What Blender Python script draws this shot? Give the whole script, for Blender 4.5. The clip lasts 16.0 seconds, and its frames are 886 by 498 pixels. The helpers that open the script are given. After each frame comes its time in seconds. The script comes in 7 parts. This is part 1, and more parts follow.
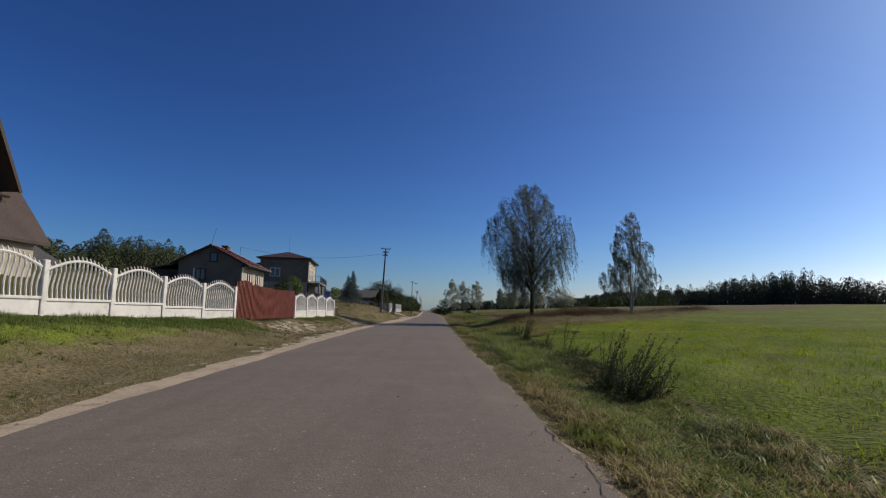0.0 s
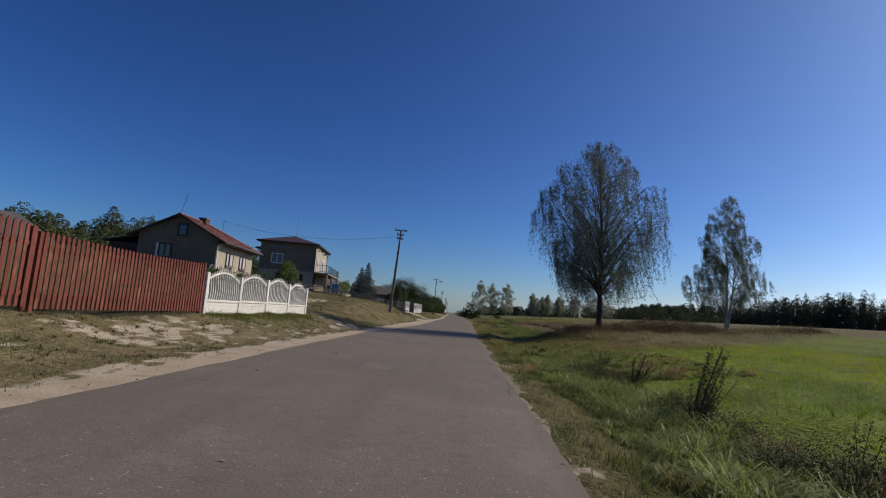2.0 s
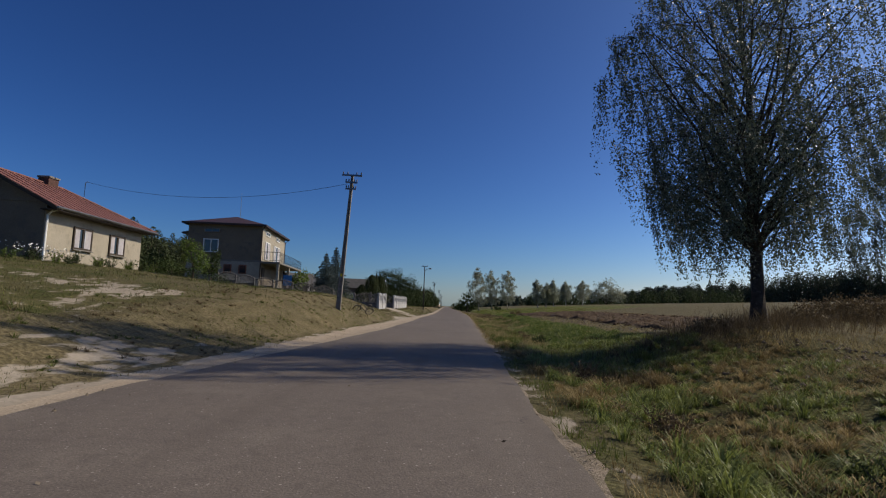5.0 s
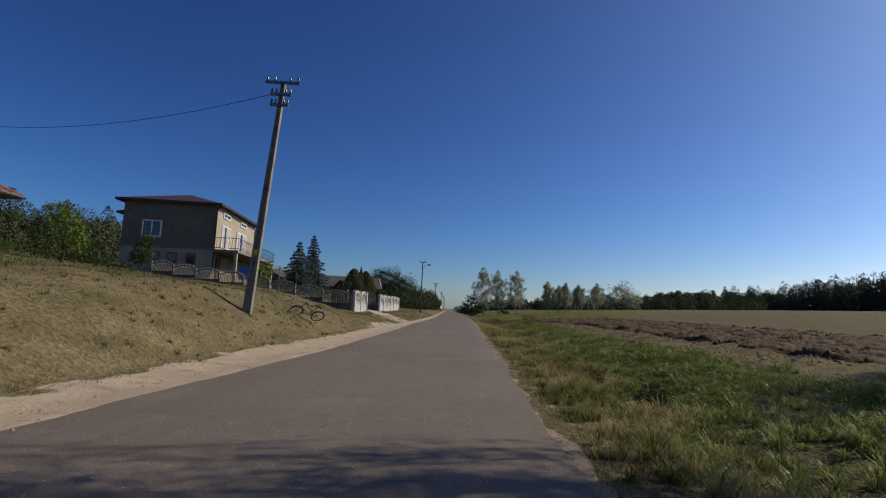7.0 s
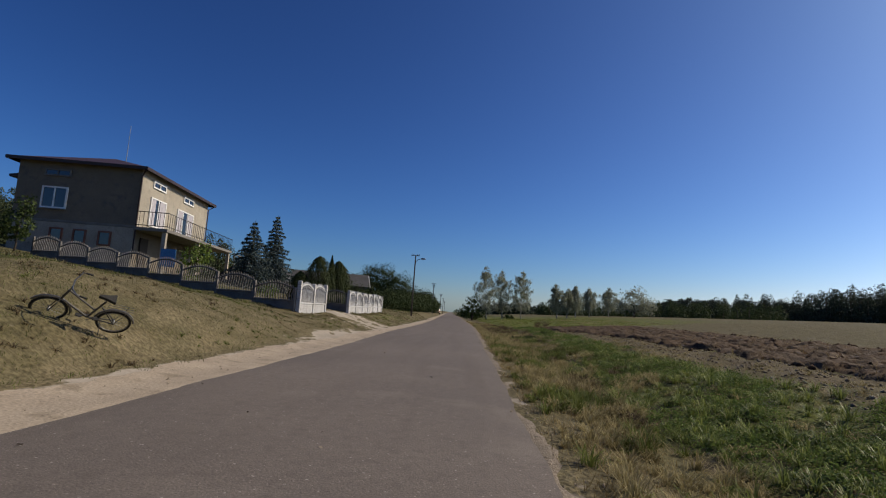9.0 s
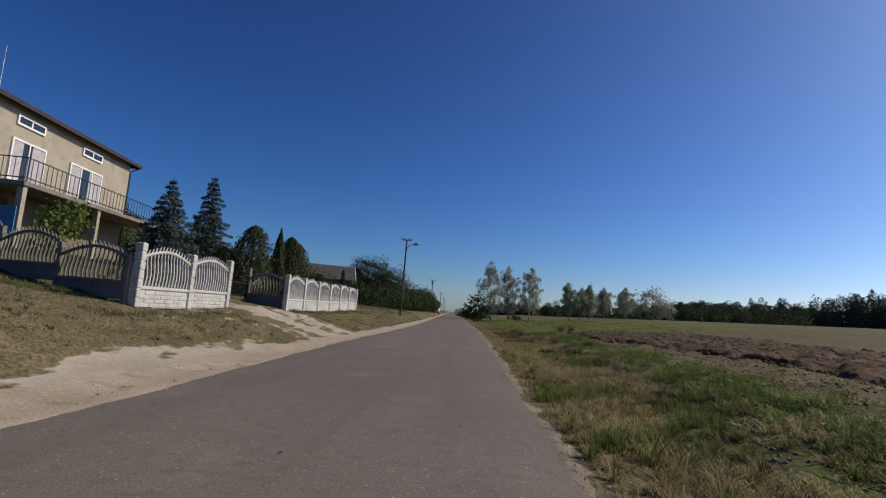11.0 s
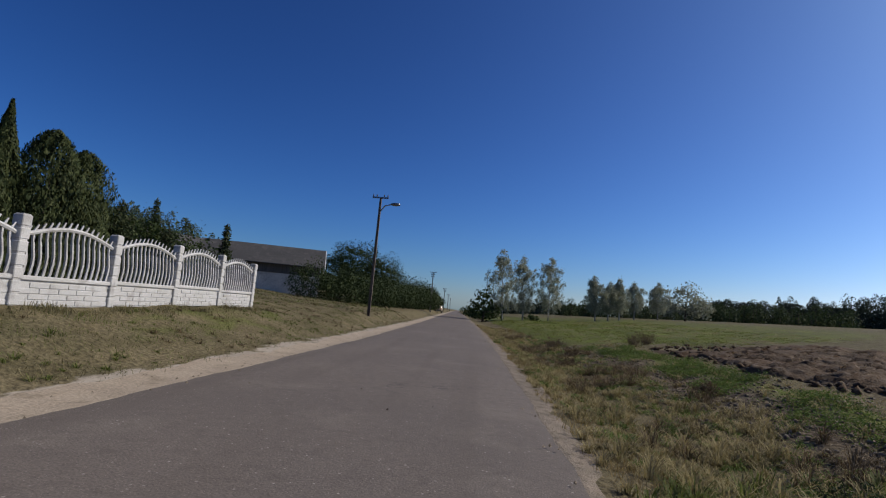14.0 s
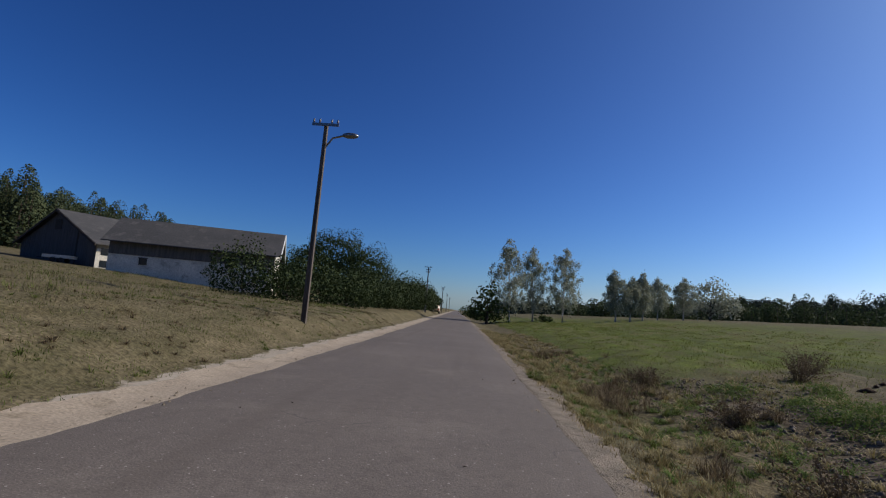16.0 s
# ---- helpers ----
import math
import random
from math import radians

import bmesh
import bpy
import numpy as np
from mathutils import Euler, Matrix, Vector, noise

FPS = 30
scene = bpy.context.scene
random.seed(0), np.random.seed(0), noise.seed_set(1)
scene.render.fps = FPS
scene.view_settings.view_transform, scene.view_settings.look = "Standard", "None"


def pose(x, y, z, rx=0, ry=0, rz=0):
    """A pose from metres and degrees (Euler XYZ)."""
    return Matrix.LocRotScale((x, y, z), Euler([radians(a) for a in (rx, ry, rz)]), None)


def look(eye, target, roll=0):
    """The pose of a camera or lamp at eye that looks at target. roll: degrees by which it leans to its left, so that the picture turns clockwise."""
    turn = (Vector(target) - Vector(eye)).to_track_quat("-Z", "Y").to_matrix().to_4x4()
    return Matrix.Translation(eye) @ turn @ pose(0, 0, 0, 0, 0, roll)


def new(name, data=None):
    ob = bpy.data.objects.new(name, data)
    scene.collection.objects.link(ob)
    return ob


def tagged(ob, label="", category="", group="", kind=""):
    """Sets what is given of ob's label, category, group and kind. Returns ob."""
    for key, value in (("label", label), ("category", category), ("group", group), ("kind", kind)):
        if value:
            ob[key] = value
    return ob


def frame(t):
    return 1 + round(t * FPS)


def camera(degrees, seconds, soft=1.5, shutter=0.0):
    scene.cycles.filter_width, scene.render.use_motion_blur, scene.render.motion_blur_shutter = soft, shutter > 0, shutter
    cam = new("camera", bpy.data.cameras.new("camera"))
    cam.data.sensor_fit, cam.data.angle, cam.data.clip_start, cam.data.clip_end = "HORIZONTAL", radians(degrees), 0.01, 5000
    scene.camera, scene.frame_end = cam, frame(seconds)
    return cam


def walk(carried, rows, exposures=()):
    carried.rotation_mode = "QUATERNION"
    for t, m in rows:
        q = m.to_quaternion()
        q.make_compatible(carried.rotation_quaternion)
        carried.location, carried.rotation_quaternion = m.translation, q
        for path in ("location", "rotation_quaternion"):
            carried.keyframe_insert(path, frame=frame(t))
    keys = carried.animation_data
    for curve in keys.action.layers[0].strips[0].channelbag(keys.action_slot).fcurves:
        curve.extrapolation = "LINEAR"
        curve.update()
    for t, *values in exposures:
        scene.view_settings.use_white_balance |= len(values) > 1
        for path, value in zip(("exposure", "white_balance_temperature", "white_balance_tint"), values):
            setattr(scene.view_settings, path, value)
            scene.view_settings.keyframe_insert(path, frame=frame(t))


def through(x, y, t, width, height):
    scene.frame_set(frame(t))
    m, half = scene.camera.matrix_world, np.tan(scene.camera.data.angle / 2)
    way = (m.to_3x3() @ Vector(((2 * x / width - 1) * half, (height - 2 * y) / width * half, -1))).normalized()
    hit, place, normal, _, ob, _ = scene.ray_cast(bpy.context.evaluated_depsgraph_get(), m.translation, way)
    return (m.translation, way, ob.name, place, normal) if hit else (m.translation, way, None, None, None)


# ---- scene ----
EXPOSURE = -0.06
cam = camera(80.26, 16.0, 1.15)
# seconds, place, turn in degrees
ROWS = [
    (0.0, -0.017, -0.000, 1.139, 96.68, -1.37, -0.66),
    (0.5, -0.003, 3.196, 1.126, 96.71, -2.59, -0.63),
    (1.0, 0.021, 6.459, 1.144, 96.99, -4.81, 0.55),
    (1.5, -0.009, 9.383, 1.149, 96.92, -3.10, 2.26),
    (2.0, -0.016, 12.666, 1.146, 96.82, -4.64, 2.15),
    (2.5, -0.056, 15.499, 1.145, 97.11, -1.34, 3.76),
    (3.0, -0.056, 18.532, 1.148, 97.47, -3.49, 2.44),
    (3.5, -0.026, 21.311, 1.181, 97.55, -0.77, 3.39),
    (4.0, -0.058, 24.078, 1.161, 97.04, -1.01, 0.53),
    (4.5, -0.060, 26.575, 1.153, 96.63, -2.10, 1.87),
    (5.0, -0.067, 29.285, 1.105, 96.17, -1.79, 1.67),
    (7.5, -0.049, 43.056, 1.163, 96.59, -2.80, 2.08),
    (8.0, 0.009, 45.740, 1.215, 96.70, -2.29, 2.14),
    (8.5, 0.069, 48.067, 1.156, 96.48, -2.14, -0.86),
    (9.0, 0.135, 50.515, 1.155, 96.75, -3.91, 2.14),
    (11.5, 0.027, 64.116, 1.115, 96.72, -4.76, 2.21),
    (12.0, 0.021, 66.774, 1.159, 96.73, -3.10, 2.32),
    (12.5, -0.010, 69.277, 1.167, 96.56, -5.01, 2.67),
    (13.0, 0.032, 71.873, 1.144, 96.84, -3.91, 4.09),
    (13.5, 0.124, 74.106, 1.169, 96.53, -2.40, 2.80),
    (14.0, 0.103, 76.851, 1.152, 96.46, -5.03, 2.95),
    (14.5, 0.038, 79.520, 1.113, 96.83, -2.46, 4.75),
    (15.0, 0.009, 82.313, 1.161, 96.26, -2.73, 2.02),
    (15.5, -0.062, 84.708, 1.101, 96.54, -2.64, 1.29),
    (16.0, -0.097, 87.856, 1.183, 96.48, -4.66, 2.92),
]
# seconds, stops, white balance: the filming camera drifts a little
TINT = ((0.0, 0.0, 7150), (3.0, 0.0, 7100), (5.0, -0.08, 7200), (7.5, 0.0, 7350), (9.0, 0.0, 7200), (11.5, -0.02, 6950), (14.0, -0.06, 6600), (16.0, -0.05, 6500))
walk(cam, [(t, pose(x, y, z, rx, ry, rz)) for t, x, y, z, rx, ry, rz in ROWS], [(t, EXPOSURE + e, k, 10) for t, e, k in TINT])

# ---- world and sun ----
SUN_AT = Vector((1.0, 0.32, 0.0)).normalized()
SUN_UP = radians(35)
world = bpy.data.worlds.new("sky")
scene.world = world
world.use_nodes = True
wn = world.node_tree
sky = wn.nodes.new("ShaderNodeTexSky")
sky.sky_type, sky.sun_disc = "NISHITA", False
sky.sun_elevation, sky.sun_rotation = SUN_UP, math.atan2(SUN_AT.x, SUN_AT.y)
sky.altitude, sky.air_density, sky.dust_density, sky.ozone_density = 100, 1.0, 0.6, 4.5
deep = wn.nodes.new("ShaderNodeGamma")
deep.inputs[1].default_value = 1.32
rich = wn.nodes.new("ShaderNodeMix")
rich.data_type, rich.blend_type = "RGBA", "MULTIPLY"
rich.inputs[0].default_value, rich.inputs[7].default_value = 1.0, (0.226, 0.572, 1.03, 1.0)
wn.links.new(sky.outputs[0], deep.inputs[0])
wn.links.new(deep.outputs[0], rich.inputs[6])
# thin haze that brightens the sky towards the sun and the horizon
haze = wn.nodes.new("ShaderNodeTexSky")
haze.sky_type, haze.sun_disc = "NISHITA", False
haze.sun_elevation, haze.sun_rotation = sky.sun_elevation, sky.sun_rotation
haze.altitude, haze.air_density, haze.dust_density, haze.ozone_density = 100, 0.0, 1.0, 0.0
veil = wn.nodes.new("ShaderNodeMix")
veil.data_type, veil.blend_type = "RGBA", "MULTIPLY"
veil.inputs[0].default_value, veil.inputs[7].default_value = 1.0, (1.14, 1.6, 1.57, 1.0)
both = wn.nodes.new("ShaderNodeMix")
both.data_type, both.blend_type = "RGBA", "ADD"
both.inputs[0].default_value = 1.0
wn.links.new(haze.outputs[0], veil.inputs[6])
wn.links.new(rich.outputs[2], both.inputs[6])
wn.links.new(veil.outputs[2], both.inputs[7])
pale = wn.nodes.new("ShaderNodeGamma")
pale.inputs[1].default_value = 3.0
rim = wn.nodes.new("ShaderNodeMix")
rim.data_type, rim.blend_type = "RGBA", "MULTIPLY"
rim.inputs[0].default_value, rim.inputs[7].default_value = 1.0, (0.026, 0.008, 0.003, 1.0)
total = wn.nodes.new("ShaderNodeMix")
total.data_type, total.blend_type = "RGBA", "ADD"
total.inputs[0].default_value = 1.0
wn.links.new(sky.outputs[0], pale.inputs[0])
wn.links.new(pale.outputs[0], rim.inputs[6])
wn.links.new(both.outputs[2], total.inputs[6])
wn.links.new(rim.outputs[2], total.inputs[7])
wn.links.new(total.outputs[2], wn.nodes["Background"].inputs[0])
wn.nodes["Background"].inputs[1].default_value = 0.049
lamp = bpy.data.lights.new("sun", "SUN")
lamp.energy, lamp.angle, lamp.color = 4.3, radians(0.55), (1.0, 0.91, 0.77)
sun = new("sun", lamp)
s_dir = SUN_AT * math.cos(SUN_UP) + Vector((0, 0, math.sin(SUN_UP)))
sun.matrix_world = look(s_dir * 200, (0, 0, 0))

# ---- helpers ----
rng = np.random.default_rng(7)


def mat(name, c1, c2, scale=2.0, rough=0.8, bump=0.3, fine=40.0, c3=None, metal=0.0, stretch=(1, 1, 1), spec=0.3, island=0.0, bump_dist=0.01):
    """Two colours mixed by coarse noise, fine grain, a third colour in patches, and relief."""
    m = bpy.data.materials.new(name)
    m.use_nodes = True
    n, l = m.node_tree.nodes, m.node_tree.links
    b = n["Principled BSDF"]
    b.inputs["Roughness"].default_value = rough
    b.inputs["Metallic"].default_value = metal
    b.inputs["Specular IOR Level"].default_value = spec
    geo = n.new("ShaderNodeNewGeometry")
    mp = n.new("ShaderNodeMapping")
    mp.inputs["Scale"].default_value = stretch
    l.new(geo.outputs["Position"], mp.inputs[0])

    def noise_tex(sc, detail=4.0):
        t = n.new("ShaderNodeTexNoise")
        t.inputs["Scale"].default_value, t.inputs["Detail"].default_value = sc, detail
        l.new(mp.outputs[0], t.inputs["Vector"])
        return t

    def ramp(src, lo, hi):
        r = n.new("ShaderNodeMapRange")
        r.inputs[1].default_value, r.inputs[2].default_value = lo, hi
        l.new(src, r.inputs[0])
        return r.outputs[0]

    def mix(f, a, c, kind="MIX"):
        x = n.new("ShaderNodeMix")
        x.data_type, x.blend_type = "RGBA", kind
        for sock, v in ((x.inputs[0], f), (x.inputs[6], a), (x.inputs[7], c)):
            if isinstance(v, (int, float)):
                sock.default_value = v
            elif isinstance(v, tuple):
                sock.default_value = (*v[:3], 1)
            else:
                l.new(v, sock)
        return x.outputs[2]

    big, small = noise_tex(scale), noise_tex(fine, 3.0)
    col = mix(ramp(big.outputs[0], 0.35, 0.65), c1, c2)
    if c3:
        third = noise_tex(scale * 2.7)
        col = mix(ramp(third.outputs[0], 0.55, 0.7), col, c3)
    grain = n.new("ShaderNodeMapRange")
    grain.inputs[1].default_value, grain.inputs[2].default_value, grain.inputs[3].default_value, grain.inputs[4].default_value = 0.3, 0.7, 0.78, 1.2
    l.new(small.outputs[0], grain.inputs[0])
    g = n.new("ShaderNodeCombineColor")
    for i in range(3):
        l.new(grain.outputs[0], g.inputs[i])
    col = mix(1.0, col, g.outputs[0], "MULTIPLY")
    if island:
        hsv = n.new("ShaderNodeHueSaturation")
        rr = n.new("ShaderNodeMapRange")
        rr.inputs[3].default_value, rr.inputs[4].default_value = 1 - island, 1 + island
        l.new(geo.outputs["Random Per Island"], rr.inputs[0])
        l.new(rr.outputs[0], hsv.inputs["Value"])
        l.new(col, hsv.inputs["Color"])
        col = hsv.outputs[0]
    l.new(col, b.inputs["Base Color"])
    if bump:
        bp = n.new("ShaderNodeBump")
        bp.inputs["Strength"].default_value, bp.inputs["Distance"].default_value = bump, bump_dist
        l.new(small.outputs[0], bp.inputs["Height"])
        l.new(bp.outputs[0], b.inputs["Normal"])
    return m


def leaf_mat(name, c1, c2, through=0.35, gloss=0.6, patch=0.0):
    m = bpy.data.materials.new(name)
    m.use_nodes = True
    n, l = m.node_tree.nodes, m.node_tree.links
    b, out = n["Principled BSDF"], n["Material Output"]
    geo = n.new("ShaderNodeNewGeometry")
    x = n.new("ShaderNodeMix")
    x.data_type = "RGBA"
    x.inputs[6].default_value, x.inputs[7].default_value = (*c1, 1), (*c2, 1)
    if patch:
        # the colour also drifts over patches a metre or so wide
        drift = n.new("ShaderNodeTexNoise")
        drift.inputs["Scale"].default_value, drift.inputs["Detail"].default_value = 1.1, 3.0
        l.new(geo.outputs["Position"], drift.inputs["Vector"])
        wide = n.new("ShaderNodeMapRange")
        wide.inputs[1].default_value, wide.inputs[2].default_value = 0.34, 0.66
        l.new(drift.outputs[0], wide.inputs[0])
        blend = n.new("ShaderNodeMix")
        blend.inputs[0].default_value = patch
        l.new(geo.outputs["Random Per Island"], blend.inputs[2])
        l.new(wide.outputs[0], blend.inputs[3])
        l.new(blend.outputs[0], x.inputs[0])
    else:
        l.new(geo.outputs["Random Per Island"], x.inputs[0])
    l.new(x.outputs[2], b.inputs["Base Color"])
    b.inputs["Roughness"].default_value = gloss
    b.inputs["Specular IOR Level"].default_value = 0.25 if gloss < 0.6 else 0.1
    tr = n.new("ShaderNodeBsdfTranslucent")
    l.new(x.outputs[2], tr.inputs[0])
    ms = n.new("ShaderNodeMixShader")
    ms.inputs[0].default_value = through
    l.new(b.outputs[0], ms.inputs[1])
    l.new(tr.outputs[0], ms.inputs[2])
    l.new(ms.outputs[0], out.inputs[0])
    return m


def np_mesh(name, verts, faces, material=None, smooth=False):
    """A mesh from numpy arrays; all faces have the same number of corners."""
    me = bpy.data.meshes.new(name)
    verts, faces = np.asarray(verts, np.float32), np.asarray(faces, np.int32)
    k = faces.shape[1]
    me.vertices.add(len(verts))
    me.vertices.foreach_set("co", verts.ravel())
    me.loops.add(faces.size)
    me.loops.foreach_set("vertex_index", faces.ravel())
    me.polygons.add(len(faces))
    me.polygons.foreach_set("loop_start", np.arange(0, faces.size, k, dtype=np.int32))
    if smooth:
        me.polygons.foreach_set("use_smooth", np.ones(len(faces), bool))
    me.update(calc_edges=True)
    me.validate()
    if material:
        me.materials.append(material)
    return me


def bm_mesh(name, bm, material, smooth=False):
    bmesh.ops.recalc_face_normals(bm, faces=bm.faces)
    me = bpy.data.meshes.new(name)
    if smooth:
        for f in bm.faces:
            f.smooth = True
    bm.to_mesh(me)
    bm.free()
    me.materials.append(material)
    return me


def thing(name, label, category, m=None, group="", kind=""):
    ob = new(name)
    ob.empty_display_size = 0.2
    if m is not None:
        ob.matrix_world = m
    return tagged(ob, label, category, group, kind)


def part(name, bm, material, parent, label="", m=None, smooth=False):
    me = bm if isinstance(bm, bpy.types.Mesh) else bm_mesh(name, bm, material, smooth)
    ob = new(name, me)
    ob.parent = parent
    if m is not None:
        ob.matrix_basis = m
    if label:
        ob["label"] = label
    return ob


def box(bm, x0, x1, y0, y1, z0, z1, bevel=0.0):
    r = bmesh.ops.create_cube(bm, size=1.0)
    for v in r["verts"]:
        v.co = Vector((x0 + (v.co.x + 0.5) * (x1 - x0), y0 + (v.co.y + 0.5) * (y1 - y0), z0 + (v.co.z + 0.5) * (z1 - z0)))
    if bevel:
        es = list({e for v in r["verts"] for e in v.link_edges})
        bmesh.ops.bevel(bm, geom=es, offset=bevel, segments=1, affect="EDGES")
    return bm


def boxed(*a, bevel=0.0):
    return box(bmesh.new(), *a, bevel=bevel)


def tube(bm, pts, radii, seg=8, cap=True):
    """A tapered tube through points."""
    pts = [Vector(p) for p in pts]
    if isinstance(radii, (int, float)):
        radii = [radii] * len(pts)
    radii = [float(q) for q in radii]
    rings = []
    for i, p in enumerate(pts):
        d = (pts[min(i + 1, len(pts) - 1)] - pts[max(i - 1, 0)]).normalized()
        a = d.cross(Vector((0, 0, 1)))
        a = a.normalized() if a.length > 1e-3 else Vector((1, 0, 0))
        b = d.cross(a)
        rings.append([bm.verts.new(p + radii[i] * (a * math.cos(2 * math.pi * k / seg) + b * math.sin(2 * math.pi * k / seg))) for k in range(seg)])
    for r0, r1 in zip(rings, rings[1:]):
        for k in range(seg):
            bm.faces.new((r0[k], r0[(k + 1) % seg], r1[(k + 1) % seg], r1[k]))
    if cap:
        bm.faces.new(rings[0][::-1])
        bm.faces.new(rings[-1])
    return bm


def poly(bm, pts, depth):
    """A flat outline pushed out along depth into a solid."""
    a = [bm.verts.new(Vector(p)) for p in pts]
    b = [bm.verts.new(Vector(p) + Vector(depth)) for p in pts]
    bm.faces.new(a)
    bm.faces.new(b[::-1])
    for i in range(len(a)):
        j = (i + 1) % len(a)
        bm.faces.new((a[j], a[i], b[i], b[j]))
    return bm


# ---- the lie of the land ----
def bend(y):
    return -0.024 * np.logaddexp(0, (np.asarray(y, float) - 100) / 8) * 8


def left_edge(y):
    return np.interp(y, [-20, 0, 25, 50, 75, 90, 120], [-3.9, -4.0, -4.3, -3.9, -3.48, -3.28, -3.2]) + bend(y)


def asphalt_left(y):
    return np.interp(y, [-20, 0, 9, 24, 36, 45, 53, 68, 75, 84, 92, 120], [-3.6, -3.65, -3.88, -4.22, -4.3, -3.8, -3.42, -3.35, -3.52, -3.38, -3.24, -3.2]) + bend(y)


def asphalt_right(y):
    return np.interp(y, [0, 6, 15, 22, 34, 52, 75, 90, 120], [1.17, 1.15, 0.97, 0.9, 0.83, 0.87, 0.98, 1.06, 1.0]) + bend(y)


# height against the distance out from the left edge of the asphalt: flat verge at first, a steeper bank further on
OUT = [0, 0.9, 1.3, 1.8, 3.0, 3.6, 7.0, 11.0, 16.5, 26, 56, 116, 216, 396, 900]
VERGE_Z = [-0.03, 0.03, 0.09, 0.2, 0.54, 0.66, 1.25, 1.95, 2.95, 3.7, 6.2, 11, 20, 30, 34]
STEEP_Z = [-0.03, 0.1, 0.42, 0.76, 1.36, 1.5, 1.75, 2.05, 2.7, 3.7, 6.2, 11, 20, 30, 34]
BANK_Z = [-0.03, 0.08, 0.2, 0.36, 0.7, 0.82, 1.25, 1.75, 2.35, 3.4, 6.2, 11, 20, 30, 34]
LOW_Z = [-0.03, 0.08, 0.33, 0.62, 0.78, 0.82, 1.05, 1.15, 1.7, 2.2, 4.2, 9, 20, 30, 34]
RIGHT_X = [0.8, 1.0, 1.5, 2.6, 3.8, 5.2, 8, 20, 30, 50, 72, 150, 300, 900]
RIGHT_Z = [-0.04, -0.02, -0.05, -0.24, -0.12, 0.12, 0.42, 1.2, 2.1, 3.1, 4.2, 6.5, 9, 12]


def gz(x, y):
    """Height of the ground."""
    x, y = np.asarray(x, float), np.asarray(y, float)
    u = x - bend(y)
    out = left_edge(y) - x
    f1, f2 = np.clip((y - 42) / 9, 0, 1), np.clip((y - 90) / 18, 0, 1)
    zl = np.interp(out, OUT, VERGE_Z) * (1 - f1) + np.interp(out, OUT, BANK_Z) * f1 * (1 - f2) + np.interp(out, OUT, LOW_Z) * f2
    f3 = np.clip((y - 41) / 8, 0, 1) * np.clip((69 - y) / 8, 0, 1)
    zl = zl * (1 - f3) + np.interp(out, OUT, STEEP_Z) * f3
    zl = np.where(out < 0, -0.04, zl)
    k = np.interp(y, [0, 40, 140], [0.55, 0.66, 1.0])
    zr = np.interp(u, RIGHT_X, RIGHT_Z)
    zr = np.where(u > 5, 0.12 + (zr - 0.12) * k, zr)
    z = np.where(u < -1.0, zl, zr)
    # the drive up to the iron gate is an even ramp
    ramp_z = np.interp(out, [0, 0.6, 3.0, 4.6, 7, 11], [-0.03, 0.02, 0.7, 0.95, 1.2, 1.75])
    rf = np.clip(1.5 - np.abs(y - 77.9 - 0.3 * (x + 7.5)) / (1.2 + 0.25 * np.maximum(x + 8, 0)), 0, 1) * (out > 0) * (out < 7)
    z = z * (1 - rf) + ramp_z * rf
    z = z - 0.14 * np.exp(-((x + 7.2) / 1.6) ** 2 - ((y - 23.6) / 2.6) ** 4)
    # the overgrown balk that carries the two birches
    t = np.clip(((x - 7.2) * 14.0 + (y - 43.0) * 9.5) / (14.0 ** 2 + 9.5 ** 2), 0, 1.6)
    d = np.hypot(x - 7.2 - 14.0 * t, y - 43.0 - 9.5 * t)
    z = z + 0.55 * np.exp(-(d / 2.4) ** 2)
    off = np.clip(np.minimum(np.abs(u - left_edge(y) + bend(y)), np.abs(u - 1.0)), 0, 3) / 3
    off = np.where((u > left_edge(y) - bend(y)) & (u < 1.0), 0, off)
    z = z + off * 0.05 * (np.sin(x * 1.9 + y * 0.7) * np.sin(y * 1.3 - x * 0.6) + 0.6 * np.sin(x * 4.1 - y * 3.2))
    return z


def gp(x, y, dz=0.0):
    return Vector((x, y, float(gz(x, y)) + dz))


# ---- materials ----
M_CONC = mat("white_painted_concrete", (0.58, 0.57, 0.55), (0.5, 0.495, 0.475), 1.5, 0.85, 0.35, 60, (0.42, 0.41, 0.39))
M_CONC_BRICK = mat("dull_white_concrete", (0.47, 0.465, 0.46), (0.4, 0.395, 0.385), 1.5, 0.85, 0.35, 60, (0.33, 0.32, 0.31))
# weathered grey; on the fence runs the dark tone stands in for shade
M_CONC_GREY = mat("weathered_shaded_concrete", (0.2, 0.187, 0.167), (0.145, 0.137, 0.125), 1.5, 0.9, 0.4, 50, (0.14, 0.13, 0.115))
M_RED = mat("red_brown_paint", (0.15, 0.037, 0.025), (0.1, 0.026, 0.018), 3, 0.65, 0.25, 30, (0.21, 0.075, 0.052), stretch=(1, 1, 0.3))


